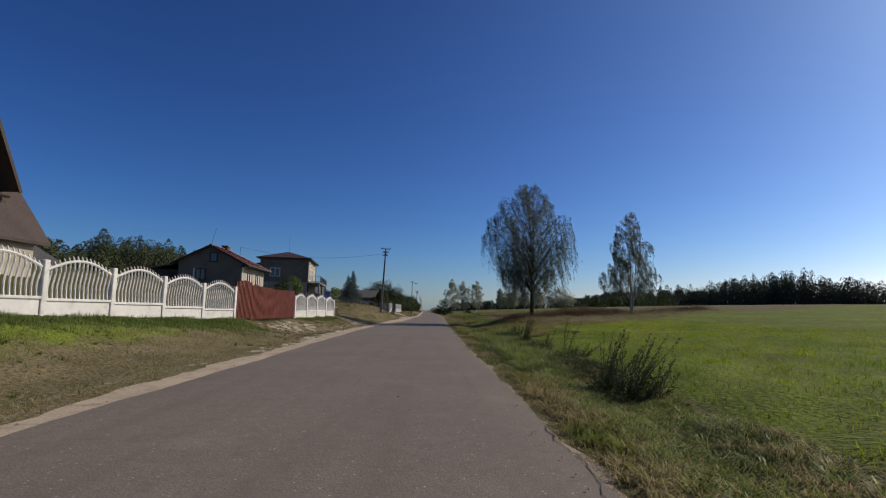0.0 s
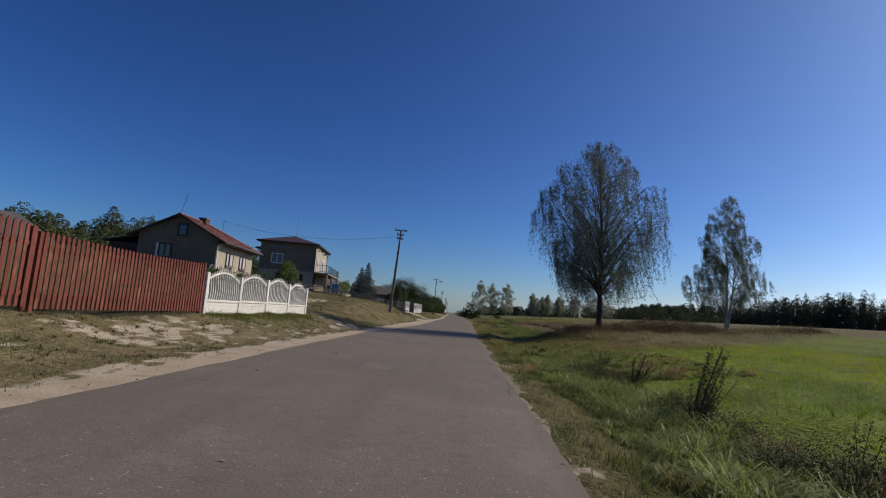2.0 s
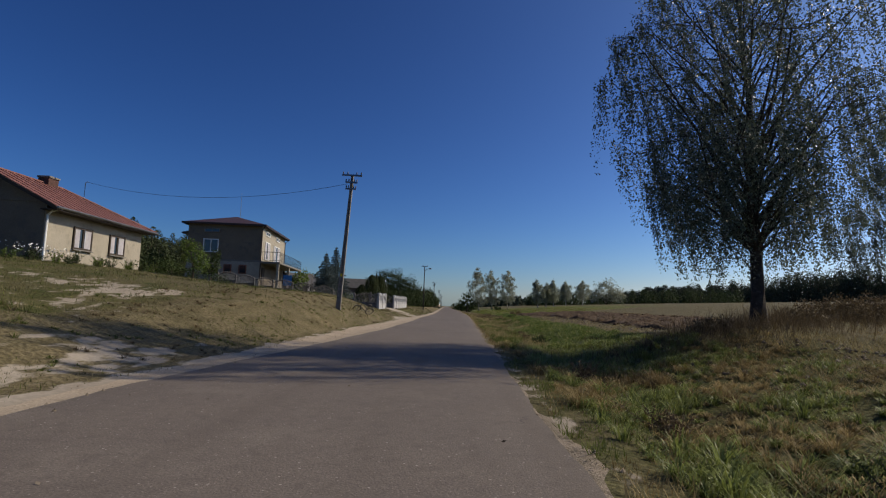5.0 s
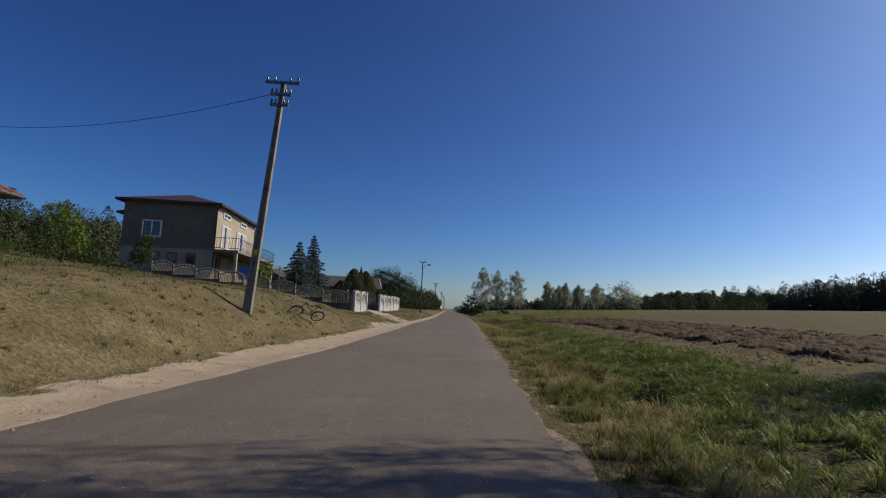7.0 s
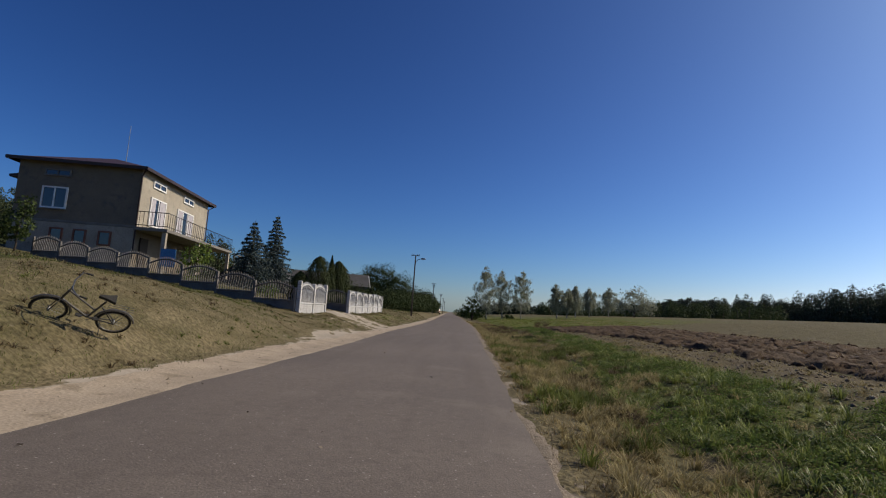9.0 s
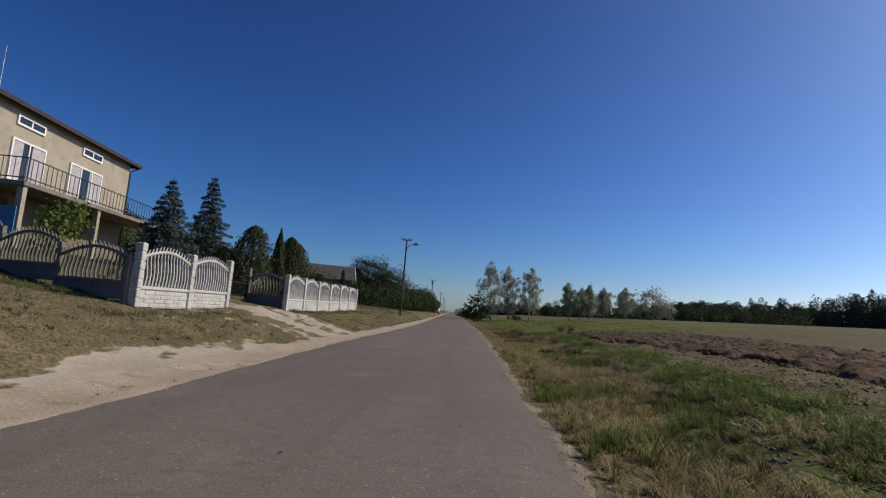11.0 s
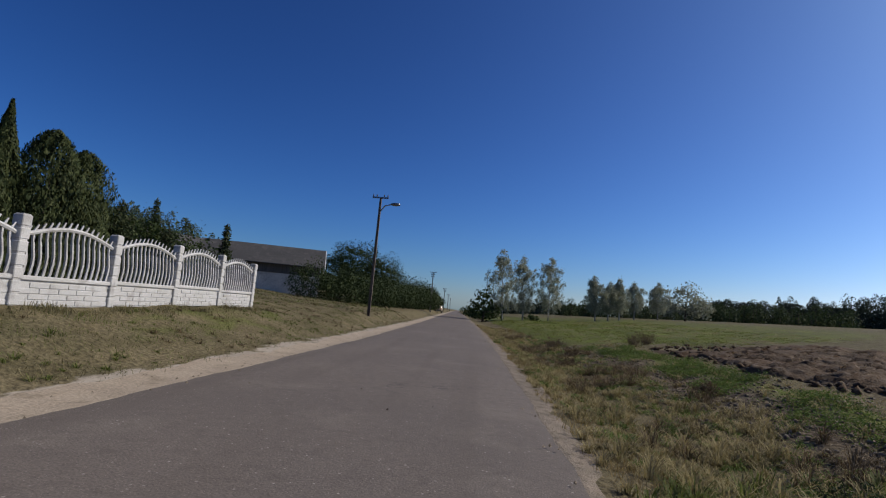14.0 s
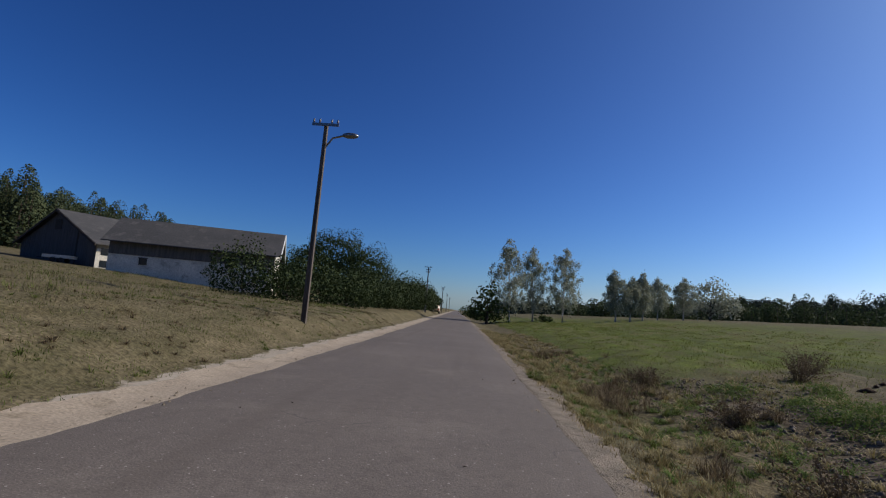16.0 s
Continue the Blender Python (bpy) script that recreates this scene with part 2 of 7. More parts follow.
def asphalt_mat():
    m = mat("asphalt", (0.148, 0.124, 0.106), (0.127, 0.107, 0.093), 0.3, 0.86, 0.6, 60, (0.162, 0.137, 0.117), bump_dist=0.006)
    n, l = m.node_tree.nodes, m.node_tree.links
    b = n["Principled BSDF"]
    src = b.inputs["Base Color"].links[0].from_socket
    geo = next(x for x in n if x.bl_idname == "ShaderNodeNewGeometry")

    def layer(col, fac, colour, kind="MIX"):
        x = n.new("ShaderNodeMix")
        x.data_type, x.blend_type = "RGBA", kind
        l.new(fac, x.inputs[0])
        l.new(col, x.inputs[6])
        x.inputs[7].default_value = (*colour, 1)
        return x.outputs[2]

    def rng_(sock, lo, hi, a, c):
        r = n.new("ShaderNodeMapRange")
        for i, v in enumerate((lo, hi, a, c)):
            r.inputs[i + 1].default_value = v
        l.new(sock, r.inputs[0])
        return r.outputs[0]

    def tex(kind, sc, **kw):
        t = n.new(kind)
        t.inputs["Scale"].default_value = sc
        l.new(geo.outputs["Position"], t.inputs["Vector"])
        for k, v in kw.items():
            if k == "feature":
                t.feature = v
            else:
                t.inputs[k.replace("_", " ")].default_value = v
        return t

    chips = tex("ShaderNodeTexVoronoi", 45)
    col = layer(src, rng_(chips.outputs["Distance"], 0.2, 0.1, 0.0, 0.6), (0.36, 0.31, 0.26))
    grit = tex("ShaderNodeTexVoronoi", 16)
    sparse = tex("ShaderNodeTexNoise", 9.0)
    lit = n.new("ShaderNodeMath")
    lit.operation = "MULTIPLY"
    l.new(rng_(grit.outputs["Distance"], 0.16, 0.11, 0.0, 0.55), lit.inputs[0])
    l.new(rng_(sparse.outputs[0], 0.5, 0.56, 0.0, 1.0), lit.inputs[1])
    col = layer(col, lit.outputs[0], (0.5, 0.46, 0.41))
    streaks = n.new("ShaderNodeTexNoise")
    sm = n.new("ShaderNodeMapping")
    sm.inputs["Scale"].default_value = (1.6, 0.07, 1.0)
    l.new(geo.outputs["Position"], sm.inputs[0])
    l.new(sm.outputs[0], streaks.inputs["Vector"])
    streaks.inputs["Scale"].default_value = 1.32
    col = layer(col, rng_(streaks.outputs[0], 0.5, 0.7, 0.0, 0.45), (0.11, 0.09, 0.075))
    mottle = tex("ShaderNodeTexNoise", 7.0)
    col = layer(col, rng_(mottle.outputs[0], 0.52, 0.7, 0.0, 0.45), (0.1, 0.084, 0.07))
    pits = tex("ShaderNodeTexVoronoi", 17)
    col = layer(col, rng_(pits.outputs["Distance"], 0.1, 0.06, 0.0, 0.7), (0.045, 0.04, 0.038))
    cracks = tex("ShaderNodeTexVoronoi", 0.55, feature="DISTANCE_TO_EDGE")
    wavy = tex("ShaderNodeTexNoise", 5.0)
    warp = n.new("ShaderNodeVectorMath")
    warp.operation = "MULTIPLY_ADD"
    warp.inputs[1].default_value = (0.25, 0.25, 0.25)
    l.new(wavy.outputs["Color"], warp.inputs[0])
    l.new(geo.outputs["Position"], warp.inputs[2])
    l.new(warp.outputs[0], cracks.inputs["Vector"])
    where = tex("ShaderNodeTexNoise", 0.5)
    cut = n.new("ShaderNodeMath")
    cut.operation = "MULTIPLY"
    l.new(rng_(cracks.outputs["Distance"], 0.007, 0.002, 0.0, 1.0), cut.inputs[0])
    l.new(rng_(where.outputs[0], 0.6, 0.68, 0.0, 0.5), cut.inputs[1])
    col = layer(col, cut.outputs[0], (0.035, 0.032, 0.03))
    l.new(col, b.inputs["Base Color"])
    return m


M_ASPH = asphalt_mat()
M_SAND = mat("pale_sand", (0.37, 0.305, 0.23), (0.3, 0.245, 0.185), 1.2, 0.95, 0.4, 30, (0.24, 0.195, 0.14), bump_dist=0.02)
M_GRIT = mat("grey_brown_grit", (0.25, 0.205, 0.155), (0.17, 0.14, 0.105), 3.0, 0.95, 1.0, 45, (0.1, 0.082, 0.062), bump_dist=0.02)
M_SOIL = mat("ploughed_soil", (0.082, 0.048, 0.025), (0.05, 0.031, 0.017), 1.5, 0.95, 0.8, 22, (0.115, 0.082, 0.05), bump_dist=0.04)
M_CLOD = mat("dry_clods", (0.2, 0.165, 0.125), (0.12, 0.095, 0.07), 3.0, 0.95, 0.6, 30, (0.26, 0.22, 0.17), bump_dist=0.02, island=0.3)
# grey render, darkened so the colour carries the shade of the gable sides
M_RENDER_SHADED = mat("shaded_grey_render", (0.185, 0.15, 0.11), (0.15, 0.125, 0.095), 0.8, 0.9, 0.4, 25, (0.12, 0.108, 0.092))
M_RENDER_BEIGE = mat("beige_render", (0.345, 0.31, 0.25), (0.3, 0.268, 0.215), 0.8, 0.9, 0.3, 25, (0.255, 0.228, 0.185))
M_WHITE = mat("white_frame_paint", (0.75, 0.75, 0.73), (0.68, 0.68, 0.66), 3, 0.5, 0.05, 30)
M_ROOF_RED = mat("faded_red_sheet_roof", (0.2, 0.085, 0.07), (0.15, 0.068, 0.058), 1.2, 0.6, 0.2, 20, (0.24, 0.115, 0.095))
M_ROOF_DARK = mat("dark_brown_sheet_roof", (0.05, 0.032, 0.03), (0.04, 0.027, 0.026), 1.2, 0.5, 0.2, 20)
M_ROOF_HIP = mat("maroon_sheet_roof", (0.072, 0.04, 0.04), (0.054, 0.034, 0.034), 1.2, 0.5, 0.2, 20)
M_ROOF_GREY = mat("grey_fibre_cement_roof", (0.07, 0.068, 0.068), (0.055, 0.054, 0.055), 0.6, 0.85, 0.3, 12, (0.095, 0.09, 0.086))
M_ROOF_BROWN = mat("brown_shingle_roof", (0.062, 0.045, 0.04), (0.048, 0.036, 0.033), 1.0, 0.8, 0.3, 14)
M_WOOD_GREY = mat("weathered_boards", (0.12, 0.11, 0.1), (0.08, 0.074, 0.068), 1.5, 0.9, 0.4, 18, stretch=(6, 6, 0.5))
M_WOOD_DARK = mat("dark_timber", (0.06, 0.045, 0.035), (0.045, 0.035, 0.028), 2, 0.8, 0.3, 20)
M_BRICK = mat("old_red_brick", (0.22, 0.09, 0.06), (0.16, 0.07, 0.05), 5, 0.9, 0.4, 30)
M_BRICK_DARK = mat("sooty_brick", (0.1, 0.05, 0.04), (0.07, 0.038, 0.032), 5, 0.9, 0.4, 30)
M_WALL_WHITE = mat("limewashed_wall", (0.6, 0.56, 0.48), (0.48, 0.45, 0.39), 0.7, 0.9, 0.4, 14, (0.33, 0.31, 0.27))
M_IRON = mat("black_painted_iron", (0.02, 0.02, 0.022), (0.03, 0.028, 0.026), 5, 0.45, 0.1, 40, metal=0.4)
M_STEEL = mat("galvanised_steel", (0.26, 0.26, 0.255), (0.18, 0.18, 0.175), 5, 0.4, 0.05, 40, metal=0.9)
M_RUBBER = mat("black_rubber", (0.018, 0.018, 0.018), (0.03, 0.029, 0.027), 8, 0.8, 0.2, 60)
M_POLE = mat("pole_concrete", (0.24, 0.225, 0.2), (0.17, 0.16, 0.145), 2, 0.9, 0.5, 40, (0.12, 0.11, 0.1))
M_POLE_WOOD = mat("tarred_pole_wood", (0.13, 0.105, 0.085), (0.08, 0.066, 0.055), 2, 0.85, 0.4, 25, stretch=(5, 5, 0.4))
M_BARK = mat("birch_bark", (0.065, 0.055, 0.048), (0.035, 0.03, 0.027), 3, 0.9, 0.5, 20, (0.1, 0.092, 0.085), stretch=(1, 1, 2))
M_BARK_PALE = mat("pale_birch_bark", (0.45, 0.43, 0.4), (0.3, 0.28, 0.26), 2, 0.85, 0.4, 12, (0.08, 0.07, 0.065), stretch=(1, 1, 2.5))
M_BARK_BROWN = mat("brown_bark", (0.08, 0.06, 0.045), (0.05, 0.04, 0.03), 3, 0.9, 0.5, 20)
M_CURTAIN = mat("net_curtain", (0.42, 0.4, 0.42), (0.34, 0.32, 0.35), 4, 0.8, 0.1, 30)
M_STALK = mat("dry_stalks", (0.2, 0.14, 0.09), (0.14, 0.095, 0.06), 4, 0.9, 0.2, 30)
M_INSUL = mat("brown_glazed_insulator", (0.1, 0.07, 0.055), (0.07, 0.05, 0.04), 6, 0.35, 0.0, 30)
M_YELLOW = mat("yellow_plate", (0.7, 0.5, 0.03), (0.65, 0.45, 0.03), 5, 0.5, 0.0, 30)
M_BLUE = mat("blue_cloth", (0.05, 0.2, 0.42), (0.04, 0.16, 0.36), 5, 0.7, 0.1, 30)
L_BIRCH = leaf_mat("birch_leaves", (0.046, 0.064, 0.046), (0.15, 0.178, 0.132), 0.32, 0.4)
# paler copy of the birch leaves: backlight and distance put into the colour
L_BIRCH_FAR = leaf_mat("far_lit_birch_leaves", (0.18, 0.2, 0.14), (0.4, 0.41, 0.31), 0.35, 0.65)
L_GREEN = leaf_mat("green_leaves", (0.028, 0.046, 0.014), (0.07, 0.094, 0.03), 0.3)
L_HEDGE = leaf_mat("dark_hedge_leaves", (0.02, 0.034, 0.012), (0.058, 0.078, 0.028), 0.14, 0.7)
L_BRIGHT = leaf_mat("light_green_leaves", (0.07, 0.11, 0.025), (0.15, 0.2, 0.05), 0.4)
L_SPRUCE = leaf_mat("blue_spruce_needles", (0.038, 0.058, 0.055), (0.11, 0.14, 0.135), 0.1, 0.6)
L_THUJA = leaf_mat("thuja_scales", (0.022, 0.034, 0.013), (0.072, 0.086, 0.032), 0.15, 0.6)
# distant woods: a little bluish haze is mixed into the leaf colour
L_FOREST = leaf_mat("hazy_wood_leaves", (0.026, 0.038, 0.026), (0.058, 0.074, 0.048), 0.15, 0.8)
L_PINE = leaf_mat("pine_needles", (0.035, 0.05, 0.024), (0.075, 0.09, 0.042), 0.15, 0.7)
L_GRASS = leaf_mat("green_grass_blades", (0.046, 0.064, 0.014), (0.172, 0.2, 0.055), 0.35, 0.6, 0.5)
L_DRY = leaf_mat("dry_grass_blades", (0.1, 0.07, 0.03), (0.41, 0.32, 0.155), 0.3, 0.6, 0.55)
L_WEED = leaf_mat("weed_leaves", (0.026, 0.042, 0.017), (0.07, 0.092, 0.038), 0.25, 0.75)
L_DITCH = leaf_mat("lush_grass_blades", (0.03, 0.055, 0.012), (0.29, 0.335, 0.095), 0.36, 0.5, 0.3)
L_BRUSH = leaf_mat("brown_brush", (0.068, 0.05, 0.03), (0.2, 0.152, 0.088), 0.2, 0.7)


def glass(name):
    m = bpy.data.materials.new(name)
    m.use_nodes = True
    b = m.node_tree.nodes["Principled BSDF"]
    b.inputs["Base Color"].default_value = (0.02, 0.025, 0.03, 1)
    b.inputs["Roughness"].default_value = 0.05
    b.inputs["Specular IOR Level"].default_value = 0.8
    return m


M_GLASS = glass("dark_window_glass")


def ground_mat():
    """Grass, dry grass, bare sand and lush green, mixed by the masks stored on the sheet and broken up by noise."""
    m = bpy.data.materials.new("ground_cover")
    m.use_nodes = True
    n, l = m.node_tree.nodes, m.node_tree.links
    b = n["Principled BSDF"]
    b.inputs["Roughness"].default_value, b.inputs["Specular IOR Level"].default_value = 0.95, 0.1
    geo = n.new("ShaderNodeNewGeometry")
    att = n.new("ShaderNodeAttribute")
    att.attribute_name = "cover"
    sep = n.new("ShaderNodeSeparateColor")
    l.new(att.outputs["Color"], sep.inputs[0])

    along = n.new("ShaderNodeMapping")
    along.inputs["Scale"].default_value = (1.0, 0.45, 1.0)
    l.new(geo.outputs["Position"], along.inputs[0])

    def noise_tex(sc, detail=5.0):
        t = n.new("ShaderNodeTexNoise")
        t.inputs["Scale"].default_value, t.inputs["Detail"].default_value = sc, detail
        l.new(along.outputs[0] if sc < 5 else geo.outputs["Position"], t.inputs["Vector"])
        return t.outputs[0]

    def ramp(src, lo, hi, a=0.0, c=1.0):
        r = n.new("ShaderNodeMapRange")
        for i, v in enumerate((lo, hi, a, c)):
            r.inputs[i + 1].default_value = v
        l.new(src, r.inputs[0])
        return r.outputs[0]

    def mix(f, a, c, kind="MIX"):
        x = n.new("ShaderNodeMix")
        x.data_type, x.blend_type = "RGBA", kind
        for sock, v in ((x.inputs[0], f), (x.inputs[6], a), (x.inputs[7], c)):
            if isinstance(v, (int, float)):
                sock.default_value = v
            elif isinstance(v, tuple):
                sock.default_value = (*v, 1)
            else:
                l.new(v, sock)
        return x.outputs[2]

    def math_(op, a, c):
        x = n.new("ShaderNodeMath")
        x.operation = op
        for sock, v in ((x.inputs[0], a), (x.inputs[1], c)):
            if isinstance(v, (int, float)):
                sock.default_value = v
            else:
                l.new(v, sock)
        return x.outputs[0]

    n1, n2, n3 = noise_tex(0.35), noise_tex(1.7), noise_tex(14.0, 3.0)
    wob = math_("MULTIPLY", math_("SUBTRACT", n2, 0.5), 1.1)
    grass = mix(ramp(n2, 0.35, 0.65), (0.055, 0.064, 0.02), (0.092, 0.088, 0.034))
    dry = mix(ramp(n2, 0.35, 0.65), (0.165, 0.135, 0.08), (0.105, 0.092, 0.05))
    lush = mix(ramp(n1, 0.35, 0.65), (0.085, 0.12, 0.014), (0.135, 0.175, 0.024))
    bare = mix(ramp(n2, 0.35, 0.65), (0.38, 0.335, 0.275), (0.295, 0.255, 0.205))
    col = mix(ramp(math_("ADD", sep.outputs[0], wob), 0.3, 0.7), grass, dry)
    col = mix(ramp(math_("ADD", sep.outputs[2], math_("MULTIPLY", wob, 0.6)), 0.35, 0.65), col, lush)
    streak = math_("ADD", math_("ADD", sep.outputs[1], wob), math_("MULTIPLY", math_("SUBTRACT", noise_tex(3.6), 0.52), 1.5))
    earth = ramp(streak, 0.44, 0.6)
    tilled = mix(ramp(noise_tex(6.0, 4.0), 0.36, 0.64), (0.17, 0.135, 0.095), (0.075, 0.055, 0.037))
    col = mix(ramp(math_("ADD", att.outputs["Alpha"], math_("MULTIPLY", wob, 0.9)), 0.35, 0.65), col, tilled)
    col = mix(earth, col, bare)
    # worn and matted patches a hand to a metre wide
    matted = ramp(noise_tex(2.6, 6.0), 0.42, 0.66)
    col = mix(math_("MULTIPLY", matted, math_("SUBTRACT", 0.42, math_("MULTIPLY", earth, 0.42))), col, (0.075, 0.062, 0.03))
    g = n.new("ShaderNodeCombineColor")
    gr = math_("ADD", math_("MULTIPLY", ramp(n3, 0.3, 0.7, -0.36, 0.32), math_("SUBTRACT", 1.0, math_("MULTIPLY", earth, 0.7))), 0.98)
    for i in range(3):
        l.new(gr, g.inputs[i])
    col = mix(1.0, col, g.outputs[0], "MULTIPLY")
    l.new(col, b.inputs["Base Color"])
    bp = n.new("ShaderNodeBump")
    bp.inputs["Distance"].default_value = 0.06
    l.new(ramp(earth, 0.0, 1.0, 0.8, 0.15), bp.inputs["Strength"])
    l.new(n3, bp.inputs["Height"])
    l.new(bp.outputs[0], b.inputs["Normal"])
    return m


# ---- ground, road, shoulder ----
def soft(v, lo, hi):
    return np.clip((v - lo) / (hi - lo), 0, 1)


def spot(x, y, cx, cy, rx, ry):
    return np.exp(-(((x - cx) / rx) ** 2 + ((y - cy) / ry) ** 2))


def sand_bay(x, y):
    """Where blown sand widens beside the asphalt, before the drive."""
    return soft(x, left_edge(y) - 1.5 - 0.3 * np.sin(y * 1.3), left_edge(y) - 0.9) * np.exp(-((y - 69.5) / 4.2) ** 4) * (x < 0)


def drive_mask(u, y):
    """The worn sandy drive in front of the iron gate."""
    return soft(u, -9.5, -8.2) * (1 - soft(u, -3.5, -3.0)) * (1 - soft(np.abs(y - 77.8 - 0.3 * (u + 7.5)) - 0.5 * np.maximum(u + 7.5, 0), 0.7, 2.1)) * (0.72 + 0.24 * np.sin(y * 2.6 - u * 1.2))


def build_ground():
    xs = np.concatenate([-np.geomspace(1200, 22, 34), np.arange(-21, -9, 0.6), np.arange(-9, 9, 0.22), np.arange(9, 24, 0.6), np.geomspace(24.5, 1200, 40)])
    ys = np.concatenate([-np.geomspace(900, 12, 12), np.arange(-11, 112, 0.42), np.geomspace(112.5, 1600, 70)])
    X, Y = np.meshgrid(xs, ys)
    Z = gz(X, Y)
    v = np.stack([X, Y, Z], -1).reshape(-1, 3)
    nx, ny = len(xs), len(ys)
    i = (np.arange(ny - 1)[:, None] * nx + np.arange(nx - 1)[None]).ravel()
    f = np.stack([i, i + 1, i + nx + 1, i + nx], -1)
    me = np_mesh("ground", v, f, ground_mat(), smooth=True)
    u = X - bend(Y)
    le = left_edge(Y) - bend(Y)
    # dry: mown verge and bank on the left, strip next to the asphalt on the right
    dry = np.where(u < 0, 0.55 + 0.3 * soft(u, -12, -5), (0.45 + 0.3 * soft(Y, 40, 50)) * (1 - soft(u, 1.8, 4.2)))
    dry = np.where((u < 0) & (u > le - 1.6), 0.9, dry)
    dry = np.where((u < -8), 0.45 + 0.15 * np.sin(X * 0.3 + Y * 0.21), dry)
    dry = np.where(u > 12, np.maximum(dry, 0.34 + 0.3 * soft(Y, 40, 70)), dry)
    dry = np.where((u > 2) & (Y > 84) & (u < 7), np.maximum(dry, 0.6), dry)
    bare = (0.35 + 0.5 * soft(Y, 12, 24)) * soft(u, le - 0.9, le - 0.5) * (u < 0) + 0.45 * (1 - soft(np.abs(u - 1.0), 0.08, 0.3))
    drive = drive_mask(u, Y)
    drive2 = soft(u, -9.5, -7) * (1 - soft(u, -3.5, -3.0)) * (0.5 * spot(X, Y, -6.9, 24.0, 0.9, 4) + 0.4 * spot(X, Y, -5.5, 27, 1.6, 8))
    track = 0.5 * spot(X, Y, -6.0, 37.5, 1.6, 2.4) + 0.4 * spot(X, Y, -8.6, 40.5, 1.2, 1.6) + 0.36 * spot(X, Y, -9.6, 44.0, 1.2, 2.2) + 0.4 * spot(X, Y, -12, 44, 5, 2.5) + 0.48 * spot(X, Y, -5.4, 31, 0.4, 8)
    bare = np.maximum.reduce([bare, 0.9 * drive, drive2, track, 0.38 * spot(X, Y, -5.9, 74, 1.0, 7), 0.9 * sand_bay(X, Y)])
    lush = 0.95 * soft(u, 3.3, 4.2) * (1 - soft(Y - 0.9 * u, 26, 33)) * (u > 0)
    lush = np.maximum(lush, 0.4 * (1 - soft(np.abs(u - 4.6), 1.2, 2.0)) * soft(Y, 44, 50) * (1 - soft(Y, 68, 76)))
    lush = np.maximum(lush, 0.5 * (1 - soft(np.abs(u - 5.5), 0.5, 1.1)) * soft(Y, 70, 76) * (1 - soft(Y, 96, 100)))
    dry = np.where((u > 6.2) & (u < 9) & (Y > 46), np.maximum(dry, 0.8), dry)
    dry = np.where((u > 1) & (u < 3.9) & (Y > 74), np.maximum(dry, 0.85), dry)
    lush = np.maximum(lush, 0.54 * (u > 4) * soft(Y - 0.6 * np.maximum(u - 7, 0), 95, 102) * (1 - soft(u, 25, 70)) * (1 - soft(Y, 170, 260)))
    lush = np.maximum(lush, 0.66 * spot(X, Y, -7.4, 10, 1.6, 9) + 0.42 * spot(X, Y, -5.6, 89, 1.4, 9) + 0.22 * spot(X, Y, -4.9, 51, 0.8, 5))
    dry = np.where((u > 0) & (u < 24), np.maximum(dry, 0.7 * spot(X, Y, 11, 44, 9, 6)), dry)
    dry = np.where((u < -8) & (Y > 92), np.maximum(dry, 0.75), dry)
    col = me.color_attributes.new("cover", "FLOAT_COLOR", "POINT")
    # broken ground: cloddy soil between the verge and the ploughed strip, and a scraped patch beside the balk
    till_shade = 0.8 * soft(u, 3.0, 3.7) * (1 - soft(u, 5.0, 6.2)) * soft(Y, 66, 73) * (1 - soft(Y, 97, 101))
    till_shade = np.maximum(till_shade, 0.5 * soft(u, 6.6, 7.4) * (1 - soft(u, 9.0, 9.6)) * soft(Y, 55, 62) * (1 - soft(Y, 92, 97)))
    till_shade = np.maximum(till_shade, 0.52 * spot(X, Y, 9.2, 39.2, 3.0, 1.6) + 0.2 * spot(X, Y, 6.0, 36.0, 2.4, 4.0))
    # narrow soil-coloured strip that paints the shade in the verge's hollow
    till_shade = np.maximum(till_shade, 0.62 * spot(X, Y, 2.75, 60, 0.3, 9))
    data = np.stack([dry, bare, lush, till_shade], -1).reshape(-1, 4)
    col.data.foreach_set("color", data.astype(np.float32).ravel())
    ob = new("ground", me)
    tagged(ob, "mown grass verge, bank and open fields rising from the road", "ground", kind="structure")


def strip(name, x_in, x_out, y0, y1, step, z_in, z_out, material, label, category, cols=10):
    ys = np.concatenate([np.arange(y0, 130, step), np.arange(130, y1, step * 8)])
    a, c = x_in(ys), x_out(ys)
    t = np.linspace(0, 1, cols)
    X = a[:, None] + (c - a)[:, None] * t
    t = np.broadcast_to(t, X.shape)
    Y = np.repeat(ys[:, None], cols, 1)
    Z = z_in(X, Y, t) if callable(z_in) else z_in + (z_out - z_in) * t + 0 * X
    i = (np.arange(len(ys) - 1)[:, None] * cols + np.arange(cols - 1)[None]).ravel()
    f = np.stack([i, i + 1, i + cols + 1, i + cols], -1)
    me = np_mesh(name, np.stack([X, Y, Z], -1).reshape(-1, 3), f, material, smooth=True)
    return tagged(new(name, me), label, category, kind="structure")


def wob(y, amp, seed):
    return amp * (np.sin(y * 1.7 + seed) * 0.5 + np.sin(y * 4.3 + seed * 2.1) * 0.3 + np.sin(y * 11.0 + seed * 3.7) * 0.25 + np.sin(y * 0.6 + seed) * 0.5)


